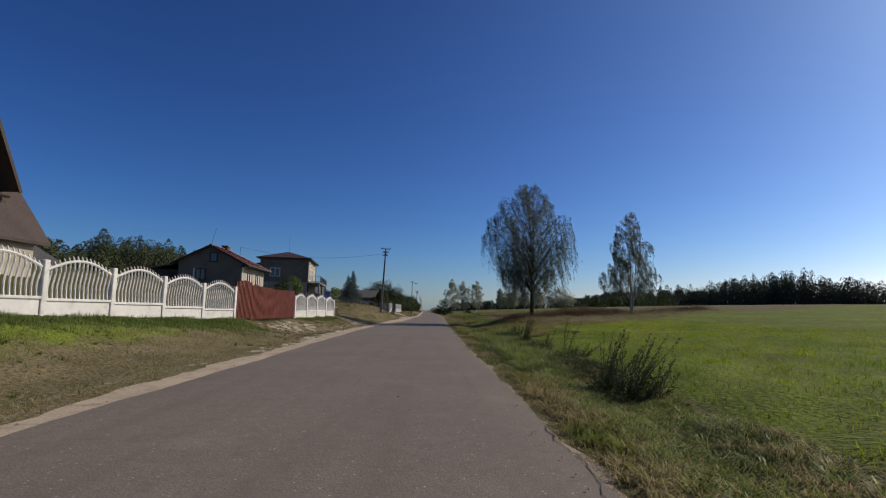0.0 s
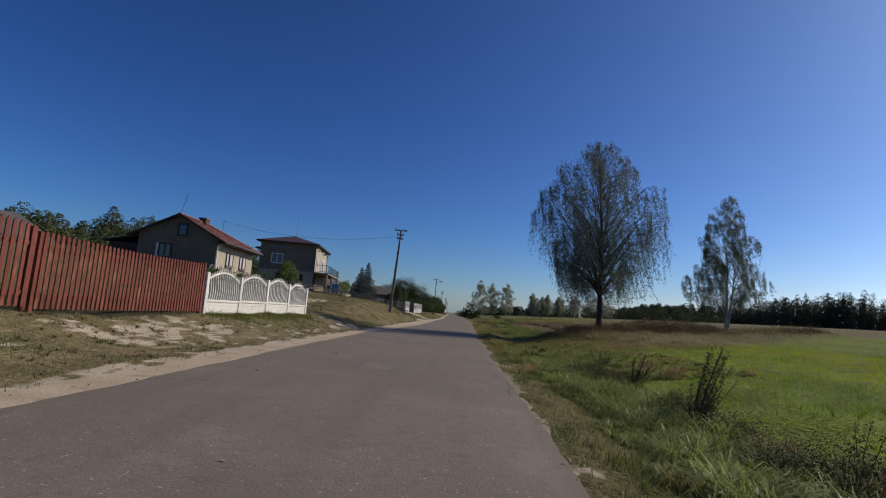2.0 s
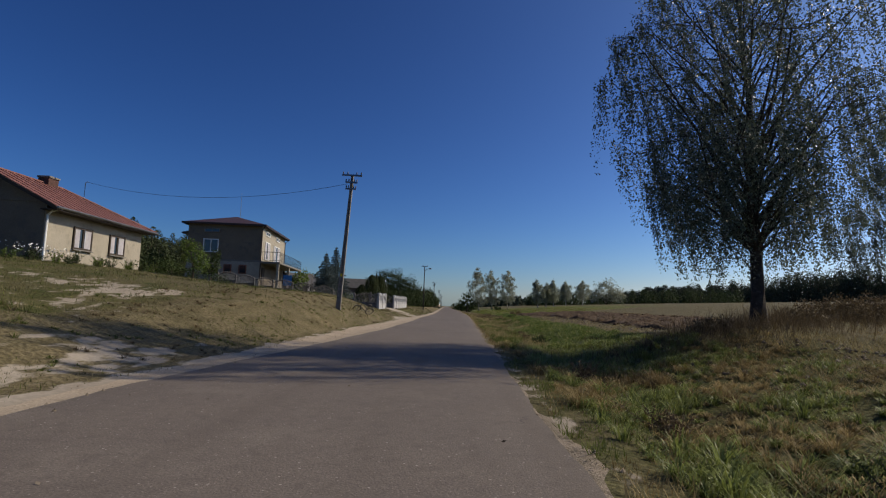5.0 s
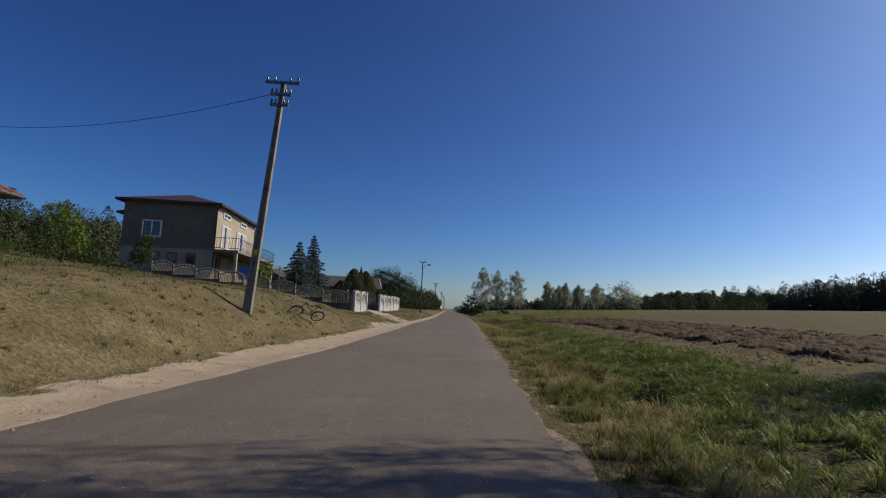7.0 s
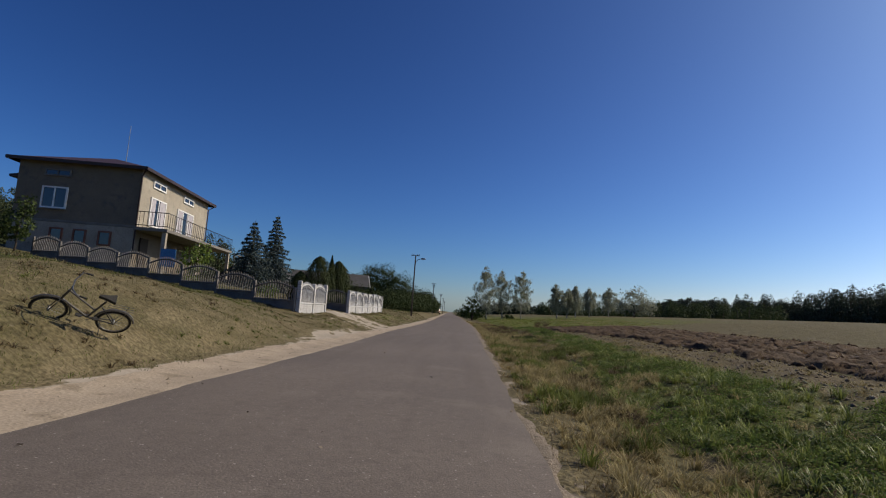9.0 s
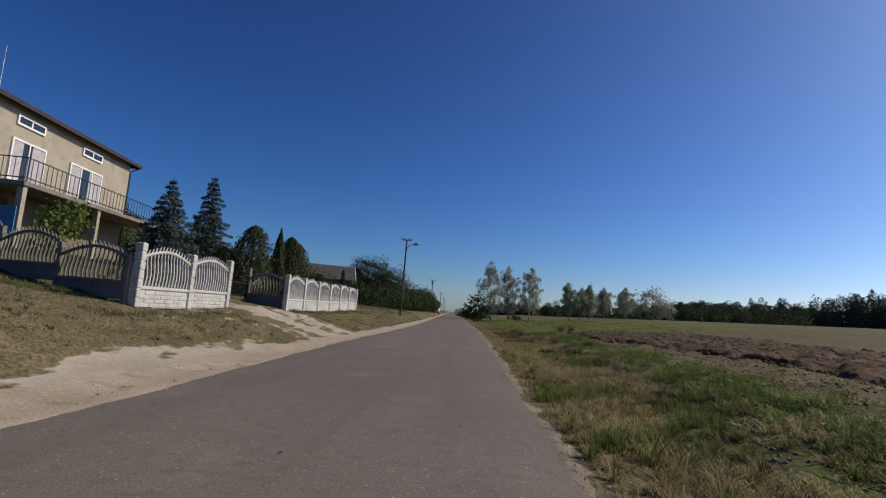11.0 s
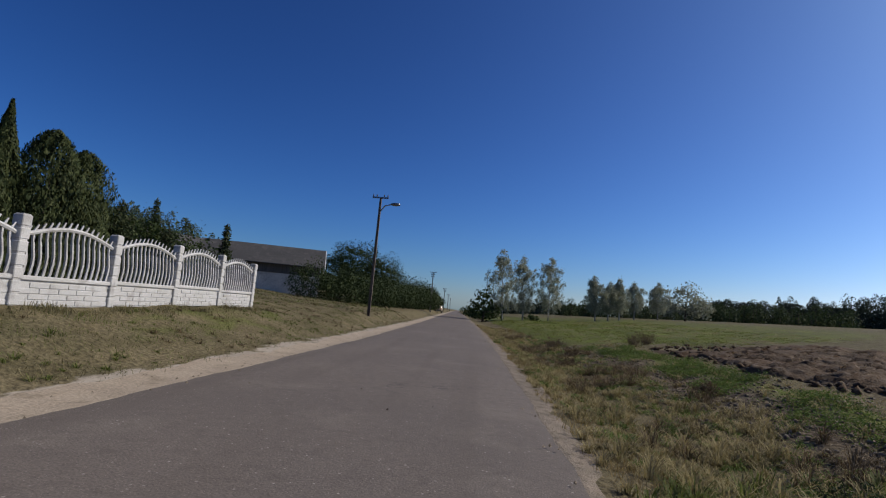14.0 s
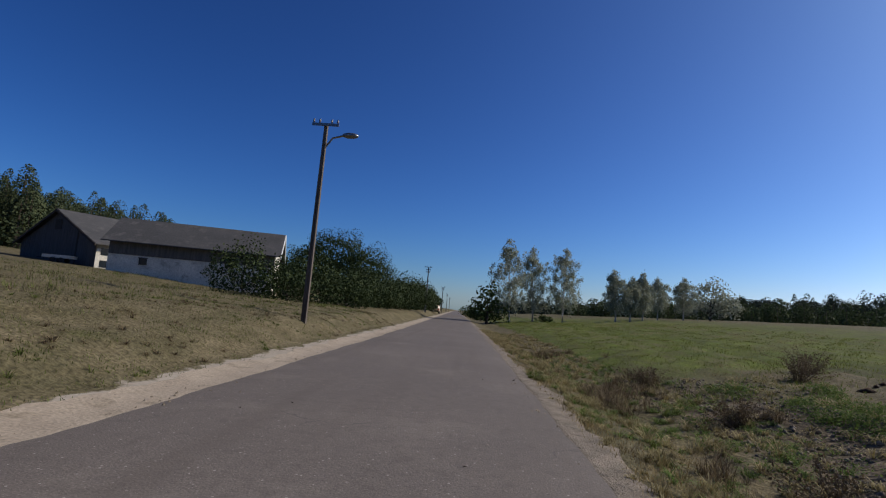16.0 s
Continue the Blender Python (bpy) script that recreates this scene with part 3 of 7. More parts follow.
build_ground()
strip("road", lambda y: asphalt_left(y) + wob(y, 0.04, 1.0), lambda y: asphalt_right(y) + wob(y, 0.03, 2.0), -30, 900, 0.25,
      lambda X, Y, t: 0.022 - 0.03 * (np.abs(t - 0.5) * 2) ** 8, 0, M_ASPH, "worn grey asphalt village road with crumbling edges", "road", 16)
strip("shoulder", lambda y: left_edge(y) - np.interp(y, [0, 16, 35, 50, 90], [-0.05, 0.2, 0.4, 0.58, 0.45]) + wob(y, 0.12, 5.0), lambda y: asphalt_left(y) + 0.3, -30, 400, 0.3,
      lambda X, Y, t: np.where(t > 0.97, -0.05, np.maximum(gz(X, Y) + 0.012, 0.0)), 0, M_SAND, "strip of pale blown sand along the asphalt", "road shoulder", 8)
strip("right_shoulder", lambda y: asphalt_right(y) - 0.1, lambda y: asphalt_right(y) + np.interp(y, [0, 30, 60, 75, 90], [0.08, 0.08, 0.08, 0.2, 0.36]) + wob(y, 0.13, 7.0), -2, 300, 0.25,
      lambda X, Y, t: np.where(t < 0.03, -0.06, np.maximum(gz(X, Y), -0.03) + 0.012 - 0.02 * t ** 4), 0, M_GRIT, "narrow crumbling sandy edge beside the asphalt", "road shoulder", 6)



def crack(y0, y1, inset, seed, wide=0.006):
    """A dark broken line in the asphalt, wandering beside its edge."""
    r = np.random.default_rng(seed)
    ys = np.arange(y0, y1, 0.07)
    x = asphalt_right(ys) - inset + np.cumsum(r.normal(0, 0.014, len(ys))) + 0.05 * np.sin(ys * 2.1)
    w = wide * np.abs(np.sin(ys * 3.3 + seed)) * r.uniform(0.3, 1.2, len(ys)) + 0.002
    z = np.full(len(ys), 0.0)
    t = np.clip((x - asphalt_left(ys)) / (asphalt_right(ys) - asphalt_left(ys)), 0, 1)
    z = 0.022 - 0.03 * (np.abs(t - 0.5) * 2) ** 8 + 0.004
    v = np.stack([np.stack([x - w, ys, z], -1), np.stack([x + w, ys, z], -1)], 1).reshape(-1, 3)
    i = np.arange(len(ys) - 1)[:, None] * 2
    me = np_mesh("road_crack", v, i + np.array([[0, 1, 3, 2]]), M_CRACK)
    tagged(new("road_crack", me), "dark crack running along the edge of the asphalt", "crack", kind="stuff")


M_CRACK = mat("crack_filth", (0.03, 0.026, 0.022), (0.045, 0.038, 0.03), 8, 0.95, 0.2, 60)
for n_, (a_, b_, c_) in enumerate(((3.2, 6.2, 0.1), (20.6, 23.6, 0.1))):
    crack(a_, b_, c_, 60 + n_)

# ---- foliage ----
def quads(c, n, size, ratio=1.0, roll=None):
    """Small leaf faces: centres, directions that they face, half sizes."""
    c, n = np.asarray(c, float), np.asarray(n, float)
    n = n / np.maximum(np.linalg.norm(n, axis=1, keepdims=True), 1e-6)
    h = np.where(np.abs(n[:, 2:3]) > 0.9, np.array([[1.0, 0, 0]]), np.array([[0, 0, 1.0]]))
    a = np.cross(n, h)
    a /= np.maximum(np.linalg.norm(a, axis=1, keepdims=True), 1e-6)
    b = np.cross(n, a)
    if roll is None:
        roll = rng.uniform(0, 2 * np.pi, len(c))
    ca, sa = np.cos(roll)[:, None], np.sin(roll)[:, None]
    a, b = a * ca + b * sa, b * ca - a * sa
    s = np.broadcast_to(np.asarray(size, float).reshape(-1, 1), (len(c), 1))
    v = np.stack([c - a * s, c - b * s * 0.55 * ratio, c + a * s, c + b * s * 0.55 * ratio], 1).reshape(-1, 3)
    return v, np.arange(len(v)).reshape(-1, 4)


def blades(base, height, lean, width, tall=True):
    """Grass blades: tapering faces as one array of quads, bent in two pieces where they are tall."""
    n = len(base)
    d = np.stack([np.cos(lean[0]), np.sin(lean[0]), np.zeros(n)], -1)
    side = np.stack([-d[:, 1], d[:, 0], np.zeros(n)], -1) * width[:, None]
    up = np.array([0, 0, 1.0])
    if not tall:
        p2 = base + up * (height * (1 - 0.25 * lean[1]))[:, None] + d * (height * lean[1] * 0.8)[:, None]
        v = np.stack([base - side, base + side, p2 + side * 0.2, p2 - side * 0.2], 1).reshape(-1, 3)
        return v, np.arange(4 * n).reshape(-1, 4)
    p1 = base + up * (height * 0.55)[:, None] + d * (height * lean[1] * 0.35)[:, None]
    p2 = base + up * (height * (1 - 0.25 * lean[1]))[:, None] + d * (height * lean[1])[:, None]
    v = np.stack([base - side, base + side, p1 + side * 0.75, p1 - side * 0.75, p2 + side * 0.12, p2 - side * 0.12], 1).reshape(-1, 3)
    k = np.arange(n)[:, None] * 6
    f = np.concatenate([k + np.array([[0, 1, 2, 3]]), k + np.array([[3, 2, 4, 5]])], 0)
    return v, f


def birch(name, label, x, y, height, width, low, n_limb, n_twig, leaf, per_twig, droop, bark, leaves, trunk_r, lobes=(), seed=1, group="", sub=7, wind=0.0, jitter=0.03):
    r = np.random.default_rng(seed)
    t = thing(name, label, "tree", Matrix.Translation(gp(x, y, -0.1)), group)
    bm = bmesh.new()
    k = 9
    zz = np.linspace(0, height * 0.93, k)
    sway = np.cumsum(r.normal(0, 0.012 * height, (k, 2)), 0) * (zz / height)[:, None]
    sway[0] = 0
    spine = np.column_stack([sway, zz])
    tube(bm, spine, [trunk_r * (1.35 if i == 0 else 1 - 0.93 * i / (k - 1)) for i in range(k)], 9)
    tips, dirs = [], []

    def reach(z):
        s = (z - low) / (height - low)
        return width * 0.5 * max(0.1, math.sin(math.pi * min(1, max(0.02, s * 0.78 + 0.2))) ** 0.8)

    for i in range(n_limb):
        s = (i + r.uniform(0, 1)) / n_limb
        z0 = low * 0.9 + (height - low) * s ** 1.2 * 0.8
        a = i * 2.399 + r.normal(0, 0.3)
        p0 = Vector([np.interp(z0, zz, spine[:, 0]), np.interp(z0, zz, spine[:, 1]), z0])
        ln = reach(z0 + 0.8) * r.uniform(0.66, 1.0)
        for la, lz, gain in lobes:
            ln *= 1 + gain * max(0, math.cos(a - la)) ** 3 * math.exp(-((z0 - lz) / (0.13 * height)) ** 2)
        d = Vector((math.cos(a), math.sin(a), 0))
        p1 = p0 + d * ln * 0.5 + Vector((0, 0, ln * 0.5))
        p2 = p0 + d * ln * 0.85 + Vector((0, 0, ln * 0.62))
        p3 = p0 + d * ln * 1.05 + Vector((0, 0, ln * 0.5))
        rr = trunk_r * (1 - 0.85 * z0 / height) * 0.45
        tube(bm, [p0, p1, p2, p3], [rr, rr * 0.6, rr * 0.3, rr * 0.1], 5, cap=False)
        line = [p0 + (p1 - p0) * q for q in (0.45, 0.75)] + [p1 + (p2 - p1) * q for q in (0, 0.5)] + [p2 + (p3 - p2) * q for q in (0, 0.6, 1.0)]
        for q in range(sub):
            c = line[q % len(line)]
            sd = Vector((-d.y, d.x, 0)) * r.normal(0, 1) + d * r.normal(0.2, 0.5) + Vector((0, 0, r.uniform(0, 0.7)))
            e = c + sd * ln * 0.26
            tube(bm, [c, (c + e) / 2 + Vector((0, 0, 0.08)), e], [rr * 0.22, rr * 0.14, rr * 0.05], 4, cap=False)
            gx, gy = d.x * 0.1 + wind + r.normal(0, 0.16), d.y * 0.1 + r.normal(0, 0.16)
            for w in range(n_twig):
                f = r.uniform(0.3, 1)
                tips.append(c + (e - c) * f + Vector(r.normal(0, 0.06, 3)))
                dirs.append((gx + r.normal(0, 0.05), gy + r.normal(0, 0.05)))
    # the leader's own twigs
    for q in range(n_twig * sub * 2):
        z0 = r.uniform(0.78, 1.0) * height
        w = reach(z0) * 0.6 + 0.1
        a = r.uniform(0, 6.28)
        tips.append(Vector((np.interp(z0, zz, spine[:, 0]) + w * r.uniform(0, 1) * math.cos(a), np.interp(z0, zz, spine[:, 1]) + w * r.uniform(0, 1) * math.sin(a), z0)))
        dirs.append((math.cos(a) * 0.2 + wind, math.sin(a) * 0.2))
    part("trunk", bm, bark, t, smooth=True)
    tips, dirs = np.array(tips), np.array(dirs)
    n = len(tips)
    low_factor = np.clip((tips[:, 2] - 0.9) / droop, 0.2, 1)
    ln = droop * r.uniform(0.25, 1.0, n) * low_factor * np.interp(tips[:, 2], [low, low + 0.45 * (height - low), height], [1.0, 0.75, 0.3])
    s = np.linspace(0, 1, per_twig)
    c = tips[:, None, :] + np.concatenate([dirs[:, None, :] * (s * (1 - 0.4 * s))[None, :, None] * ln[:, None, None], -(s ** 1.25)[None, :, None] * ln[:, None, None]], -1)
    c = c.reshape(-1, 3) + r.normal(0, jitter, (n * per_twig, 3))
    nn = r.normal(0, 1, (len(c), 3)) * np.array([1, 1, 0.5])
    v, f = quads(c, nn, leaf * r.uniform(0.6, 1.4, len(c)), 1.0, roll=r.normal(np.pi / 2, 0.8, len(c)))
    part("crown", np_mesh("crown", v, f, leaves), leaves, t)
    return t


def hanging_birch(name, label, x, y, profile, stems, trunk_r, n_limb, n_sub, n_strand, per, leaf, strand, drift, bark, leaves, seed, clear, tilt=0.0):
    """A birch whose limbs climb to an uneven outline and let strands of leaves hang. profile: height, reach to -x, reach to +x."""
    r = np.random.default_rng(seed)
    t = thing(name, label, "tree", Matrix.Translation(gp(x, y, -0.1)))
    prof = np.array(profile, float)
    top = prof[-1, 0]

    def reach(z, a):
        rx = np.interp(z, prof[:, 0], prof[:, 1] if math.cos(a) < 0 else prof[:, 2])
        ry = np.interp(z, prof[:, 0], prof[:, 1:].mean(1)) * 1.1
        return 1 / math.sqrt((math.cos(a) / rx) ** 2 + (math.sin(a) / ry) ** 2)

    bm = bmesh.new()
    spines = []
    for k in range(stems):
        m = 11
        zz = np.linspace(0, top * (0.97 - 0.13 * k), m)
        wander = np.cumsum(r.normal(0, 0.06, (m, 2)), 0) * (zz / top)[:, None] ** 0.7
        wander[:, 0] += (0.5 * k) * (zz / top) ** 0.6 * 1.4 + 0.05 * k + tilt * (zz / top) ** 2
        wander[0] = (0.12 * k, 0.04 * k)
        sp = np.column_stack([wander, zz])
        spines.append((zz, sp))
        rr0 = trunk_r * (1 - 0.25 * k)
        tube(bm, sp, [rr0 * 1.4] + [rr0 * (1 - 0.94 * (i / (m - 1)) ** 0.85) for i in range(1, m)], 9)
    tips, drops, shares = [], [], []
    for i in range(n_limb):
        s = (i + r.uniform(0, 1)) / n_limb
        zz, sp = spines[i % stems]
        z1 = prof[0, 0] + (top - prof[0, 0]) * s ** 0.85
        a = i * 2.39996 + r.normal(0, 0.35)
        out = reach(z1, a) * (r.uniform(0.72, 1.0) if i % 5 else r.uniform(0.4, 0.7))
        z0 = max(clear, z1 - out * r.uniform(0.75, 1.2) - 0.15)
        p0 = Vector([np.interp(z0, zz, sp[:, 0]), np.interp(z0, zz, sp[:, 1]), z0])
        p3 = Vector((math.cos(a) * out, math.sin(a) * out, z1))
        p1 = p0.lerp(p3, 0.4) + Vector((0, 0, 0.2 * out)) + Vector(r.normal(0, 0.1, 3))
        p2 = p0.lerp(p3, 0.78) + Vector((0, 0, 0.3 * out)) + Vector(r.normal(0, 0.12, 3))
        rr = trunk_r * (0.34 - 0.26 * z0 / top)
        tube(bm, [p0, p0.lerp(p1, 0.5) + Vector((0, 0, 0.03)), p1, p2, p3], [rr, rr * 0.8, rr * 0.6, rr * 0.35, rr * 0.12], 5, cap=False)
        line = [p0.lerp(p1, 0.6), p1, p1.lerp(p2, 0.35), p1.lerp(p2, 0.7), p2, p2.lerp(p3, 0.4), p2.lerp(p3, 0.75), p3]
        thick = r.uniform(0.75, 1.15)
        for q in range(n_sub):
            c = line[(q * 3 + 7) % 8] if q else p3
            b_ = a + r.normal(0, 1.25)
            ln = r.uniform(0.35, 1.25) * min(1.0, 0.35 + 0.25 * out)
            e = c + Vector((math.cos(b_) * ln, math.sin(b_) * ln, r.uniform(-0.1, 0.45) * ln))
            lim = reach(e.z, math.atan2(e.y, e.x)) * 1.06
            flat = math.hypot(e.x, e.y)
            if flat > lim:
                e.x, e.y = e.x * lim / flat, e.y * lim / flat
            mid = c.lerp(e, 0.5) + Vector((0, 0, 0.1 * ln))
            tube(bm, [c, mid, e], [rr * 0.22 + 0.003, rr * 0.14 + 0.002, 0.002], 4, cap=False)
            far = min(1.0, math.hypot(e.x, e.y) / 2.6)
            base_len = strand * np.interp(e.z / top, [0.15, 0.35, 0.6, 0.78, 1.0], [0.7, 1.0, 1.0, 0.55, 0.3]) * (0.45 + 0.55 * far)
            gx, gy = r.normal(drift, 0.1), r.normal(0, 0.12)
            dense = thick * r.uniform(0.15, 1.05) * (1 - 0.25 * math.cos(a))
            for w in range(int(n_strand * dense * (0.45 + 0.85 * far)) + 1):
                f = max(0.0, 1.0 - abs(r.normal(0, 0.33)))
                p = c.lerp(mid, f * 2) if f < 0.5 else mid.lerp(e, f * 2 - 1)
                tips.append(p + Vector(r.normal(0, 0.05, 3)))
                drops.append(max(0.12, min(base_len * r.uniform(0.25, 1.1), p.z - 1.15)))
                shares.append((gx + r.normal(0, 0.06), gy + r.normal(0, 0.06)))
    part("trunk", bm, bark, t, smooth=True)
    tips, drops, shares = np.array(tips), np.array(drops), np.array(shares)
    count = np.maximum(4, (per * drops / strand).astype(int))
    idx = np.repeat(np.arange(len(tips)), count)
    u = r.uniform(0, 1, len(idx)) ** 0.9
    ln = drops[idx]
    c = tips[idx].copy()
    c[:, :2] += shares[idx] * (ln * u * (0.6 + 0.6 * u))[:, None]
    c[:, 2] -= ln * u ** 1.15
    c += r.normal(0, 1, c.shape) * (0.036 + 0.016 * np.sin(idx * 1.7))[:, None]
    nn = r.normal(0, 1, c.shape) * np.array([1, 1, 0.55])
    v, f = quads(c, nn, leaf * r.uniform(0.55, 1.45, len(c)), 1.1, roll=r.normal(np.pi / 2, 0.8, len(c)))
    part("crown", np_mesh("crown", v, f, leaves), leaves, t)
    return t


def blob_cloud(r, cx, cy, cz, rx, ry, rz, n, rough=0.25, shell=0.55):
    """Points spread through an uneven rounded mass."""
    d = r.normal(0, 1, (n, 3))
    d /= np.linalg.norm(d, axis=1, keepdims=True)
    bump_ = 1 + rough * (np.sin(d[:, 0] * 5 + cx) * np.sin(d[:, 1] * 4 + cy) + 0.7 * np.sin(d[:, 2] * 7 + d[:, 0] * 3 + cx * 2))
    rad = (shell + (1 - shell) * r.uniform(0, 1, n)) * bump_
    return np.stack([cx + d[:, 0] * rad * rx, cy + d[:, 1] * rad * ry, cz + d[:, 2] * rad * rz], -1), d


def leafy(name, label, category, x, y, lobes, leaf, per, leaves, trunk=None, seed=1, group="", bark=None, sink=0.1):
    """A bush or broad tree: a trunk, limbs into each lobe, and a crown of leaves. lobes: dx, dy, z, rx, ry, rz."""
    r = np.random.default_rng(seed)
    t = thing(name, label, category, Matrix.Translation(gp(x, y, -sink)), group)
    bm = bmesh.new()
    tr, th = trunk or (0.06, 0.4)
    tube(bm, [(0, 0, 0), (0.05, 0.02, th * 0.6), (0.0, 0.0, th)], [tr * 1.2, tr, tr * 0.8], 7)
    cs, ds = [], []
    for dx, dy, z, rx, ry, rz in lobes:
        top = Vector((dx, dy, z))
        p0 = Vector((0, 0, th * 0.9))
        tube(bm, [p0, p0.lerp(top, 0.5) + Vector((0, 0, 0.15)), top], [tr * 0.6, tr * 0.4, tr * 0.15], 5, cap=False)
        c, d = blob_cloud(r, dx, dy, z, rx, ry, rz, int(per * (rx * ry * rz) ** 0.667 + 20))
        keep = c[:, 2] > 0.05
        cs.append(c[keep])
        ds.append(d[keep] + r.normal(0, 0.7, (keep.sum(), 3)))
    part("trunk", bm, bark or M_BARK_BROWN, t, smooth=True)
    c, d = np.concatenate(cs), np.concatenate(ds)
    v, f = quads(c, d, leaf * r.uniform(0.6, 1.3, len(c)), 1.3)
    part("crown", np_mesh("crown", v, f, leaves), leaves, t)
    return t


def spruce(name, label, x, y, height, width, leaf, leaves, seed=1, group="", sink=0.15):
    r = np.random.default_rng(seed)
    t = thing(name, label, "tree", Matrix.Translation(gp(x, y, -sink)), group)
    bm = bmesh.new()
    tube(bm, [(0, 0, 0), (0, 0, height * 0.5), (0, 0, height * 0.98)], [height * 0.022, height * 0.014, 0.01], 8)
    cs, ns = [], []
    n_w = int(height * 3.7) + (8 if height < 3.5 else 0)
    for i in range(n_w):
        z = height * (0.04 + 0.94 * i / n_w)
        reach = width * 0.5 * (1 - z / height) ** 0.95 + 0.05
        k = max(4, int(11 * (1 - 0.6 * z / height)))
        for j in range(k):
            a = 2 * math.pi * (j + r.uniform(-0.3, 0.3)) / k + i * 0.7
            ln = reach * r.uniform(0.6, 1.15)
            p = [Vector((math.cos(a) * ln * s, math.sin(a) * ln * s, z + ln * (0.12 * s - 0.38 * s * s + 0.12 * s ** 4))) for s in (0, 0.35, 0.7, 1.0)]
            tube(bm, p, [0.02, 0.014, 0.009, 0.003], 4, cap=False)
            m = max(18, int(ln * 165))
            s = r.uniform(0.15, 1.0, m)
            w = (1 - s * 0.7) * ln * 0.18 + 0.03
            off = r.normal(0, 1, m) * w
            cs.append(np.stack([math.cos(a) * ln * s - math.sin(a) * off, math.sin(a) * ln * s + math.cos(a) * off, z + ln * (0.12 * s - 0.38 * s * s + 0.12 * s ** 4) - np.abs(off) * 0.25 + r.normal(0, 0.045, m)], -1))
            ns.append(r.normal(0, 1, (m, 3)) + np.array([0, 0, 0.4]))
    part("trunk", bm, M_BARK_BROWN, t)
    c, nn = np.concatenate(cs), np.concatenate(ns)
    v, f = quads(c, nn, leaf * 0.86 * r.uniform(0.5, 1.4, len(c)), 0.6)
    part("crown", np_mesh("crown", v, f, leaves), leaves, t)
    return t


def thuja(name, label, x, y, height, width, leaf, n, leaves, seed=1, group="", point=0.8, sink=0.1):
    r = np.random.default_rng(seed)
    t = thing(name, label, "tree", Matrix.Translation(gp(x, y, -sink)), group)
    bm = bmesh.new()
    tube(bm, [(0, 0, 0), (0, 0, height * 0.9)], [0.08, 0.02], 7)
    part("trunk", bm, M_BARK_BROWN, t)
    z = r.uniform(0.02, 1, n) ** 1.1
    a = r.uniform(0, 2 * np.pi, n)
    lump = 0.16 * np.sin(a * 5 + z * 7 + seed) + 0.1 * np.sin(a * 11 - z * 19) + 0.07 * np.sin(a * 23 + 5 * np.sin(z * 13))
    rad = width * 0.5 * np.minimum(1, (1 - z) ** point * 1.7) * (0.5 + 0.55 * r.uniform(0, 1, n) ** 0.5) * (1 + lump)
    c = np.stack([rad * np.cos(a), rad * np.sin(a), z * height + 0.12 * np.sin(a * 3 + seed) * height * 0.1], -1)
    nn = np.stack([np.cos(a) + r.normal(0, 0.5, n), np.sin(a) + r.normal(0, 0.5, n), r.normal(0, 0.35, n)], -1)
    v, f = quads(c, nn, leaf * r.uniform(0.5, 1.5, n), 0.55, roll=r.normal(np.pi / 2, 0.55, n))
    part("crown", np_mesh("crown", v, f, leaves), leaves, t)
    return t


def far_wood(name, label, spots, leaves, seed, per=80, leaf=0.9):
    """A wood in the distance: trunks and uneven crowns. spots: x, y, height, width, pointed."""
    r = np.random.default_rng(seed)
    cs, ns, ss = [], [], []
    bm = bmesh.new()
    for x, y, h, w, pointed in spots:
        z0 = float(gz(x, y)) - 0.3
        tube(bm, [(x, y, z0), (x, y, z0 + h * 0.85)], [h * 0.016, h * 0.006], 4, cap=False)
        m = per
        z = r.uniform(0.0, 1, m) ** 0.85
        a = r.uniform(0, 2 * np.pi, m)
        prof = np.where(pointed, (1 - z) ** 0.75 + 0.06, np.sin(np.pi * np.clip(z * 0.78 + 0.2, 0, 1)) ** 0.6)
        rad = w * 0.5 * prof * (0.45 + 0.55 * r.uniform(0, 1, m) ** 0.5)
        cs.append(np.stack([x + rad * np.cos(a), y + rad * np.sin(a), z0 + h * (0.02 + 0.98 * z)], -1))
        ns.append(np.stack([np.cos(a) + r.normal(0, 0.5, m), np.sin(a) + r.normal(0, 0.5, m), r.normal(0.3, 0.5, m)], -1))
        ss.append(leaf * r.uniform(0.5, 1.3, m) * (1.1 - 0.6 * z) * (w / 5) ** 0.5)
    t = thing(name, label, "wood", kind="stuff")
    part("trunks", bm, M_BARK_BROWN, t)["kind"] = "stuff"
    v, f = quads(np.concatenate(cs), np.concatenate(ns), np.concatenate(ss), 1.5)
    part("crowns", np_mesh("crowns", v, f, leaves), leaves, t)["kind"] = "stuff"
    return t


# ---- fences ----
def baluster_mesh(material):
    bm = bmesh.new()
    n = 9
    pts = [(0.03 * math.sin(2 * math.pi * i / (n - 1)) + (0.035 if i == n - 1 else 0.0), 0, i / (n - 1)) for i in range(n)]
    tube(bm, pts, [0.024] * (n - 1) + [0.013], 5)
    return bm_mesh("baluster", bm, material)


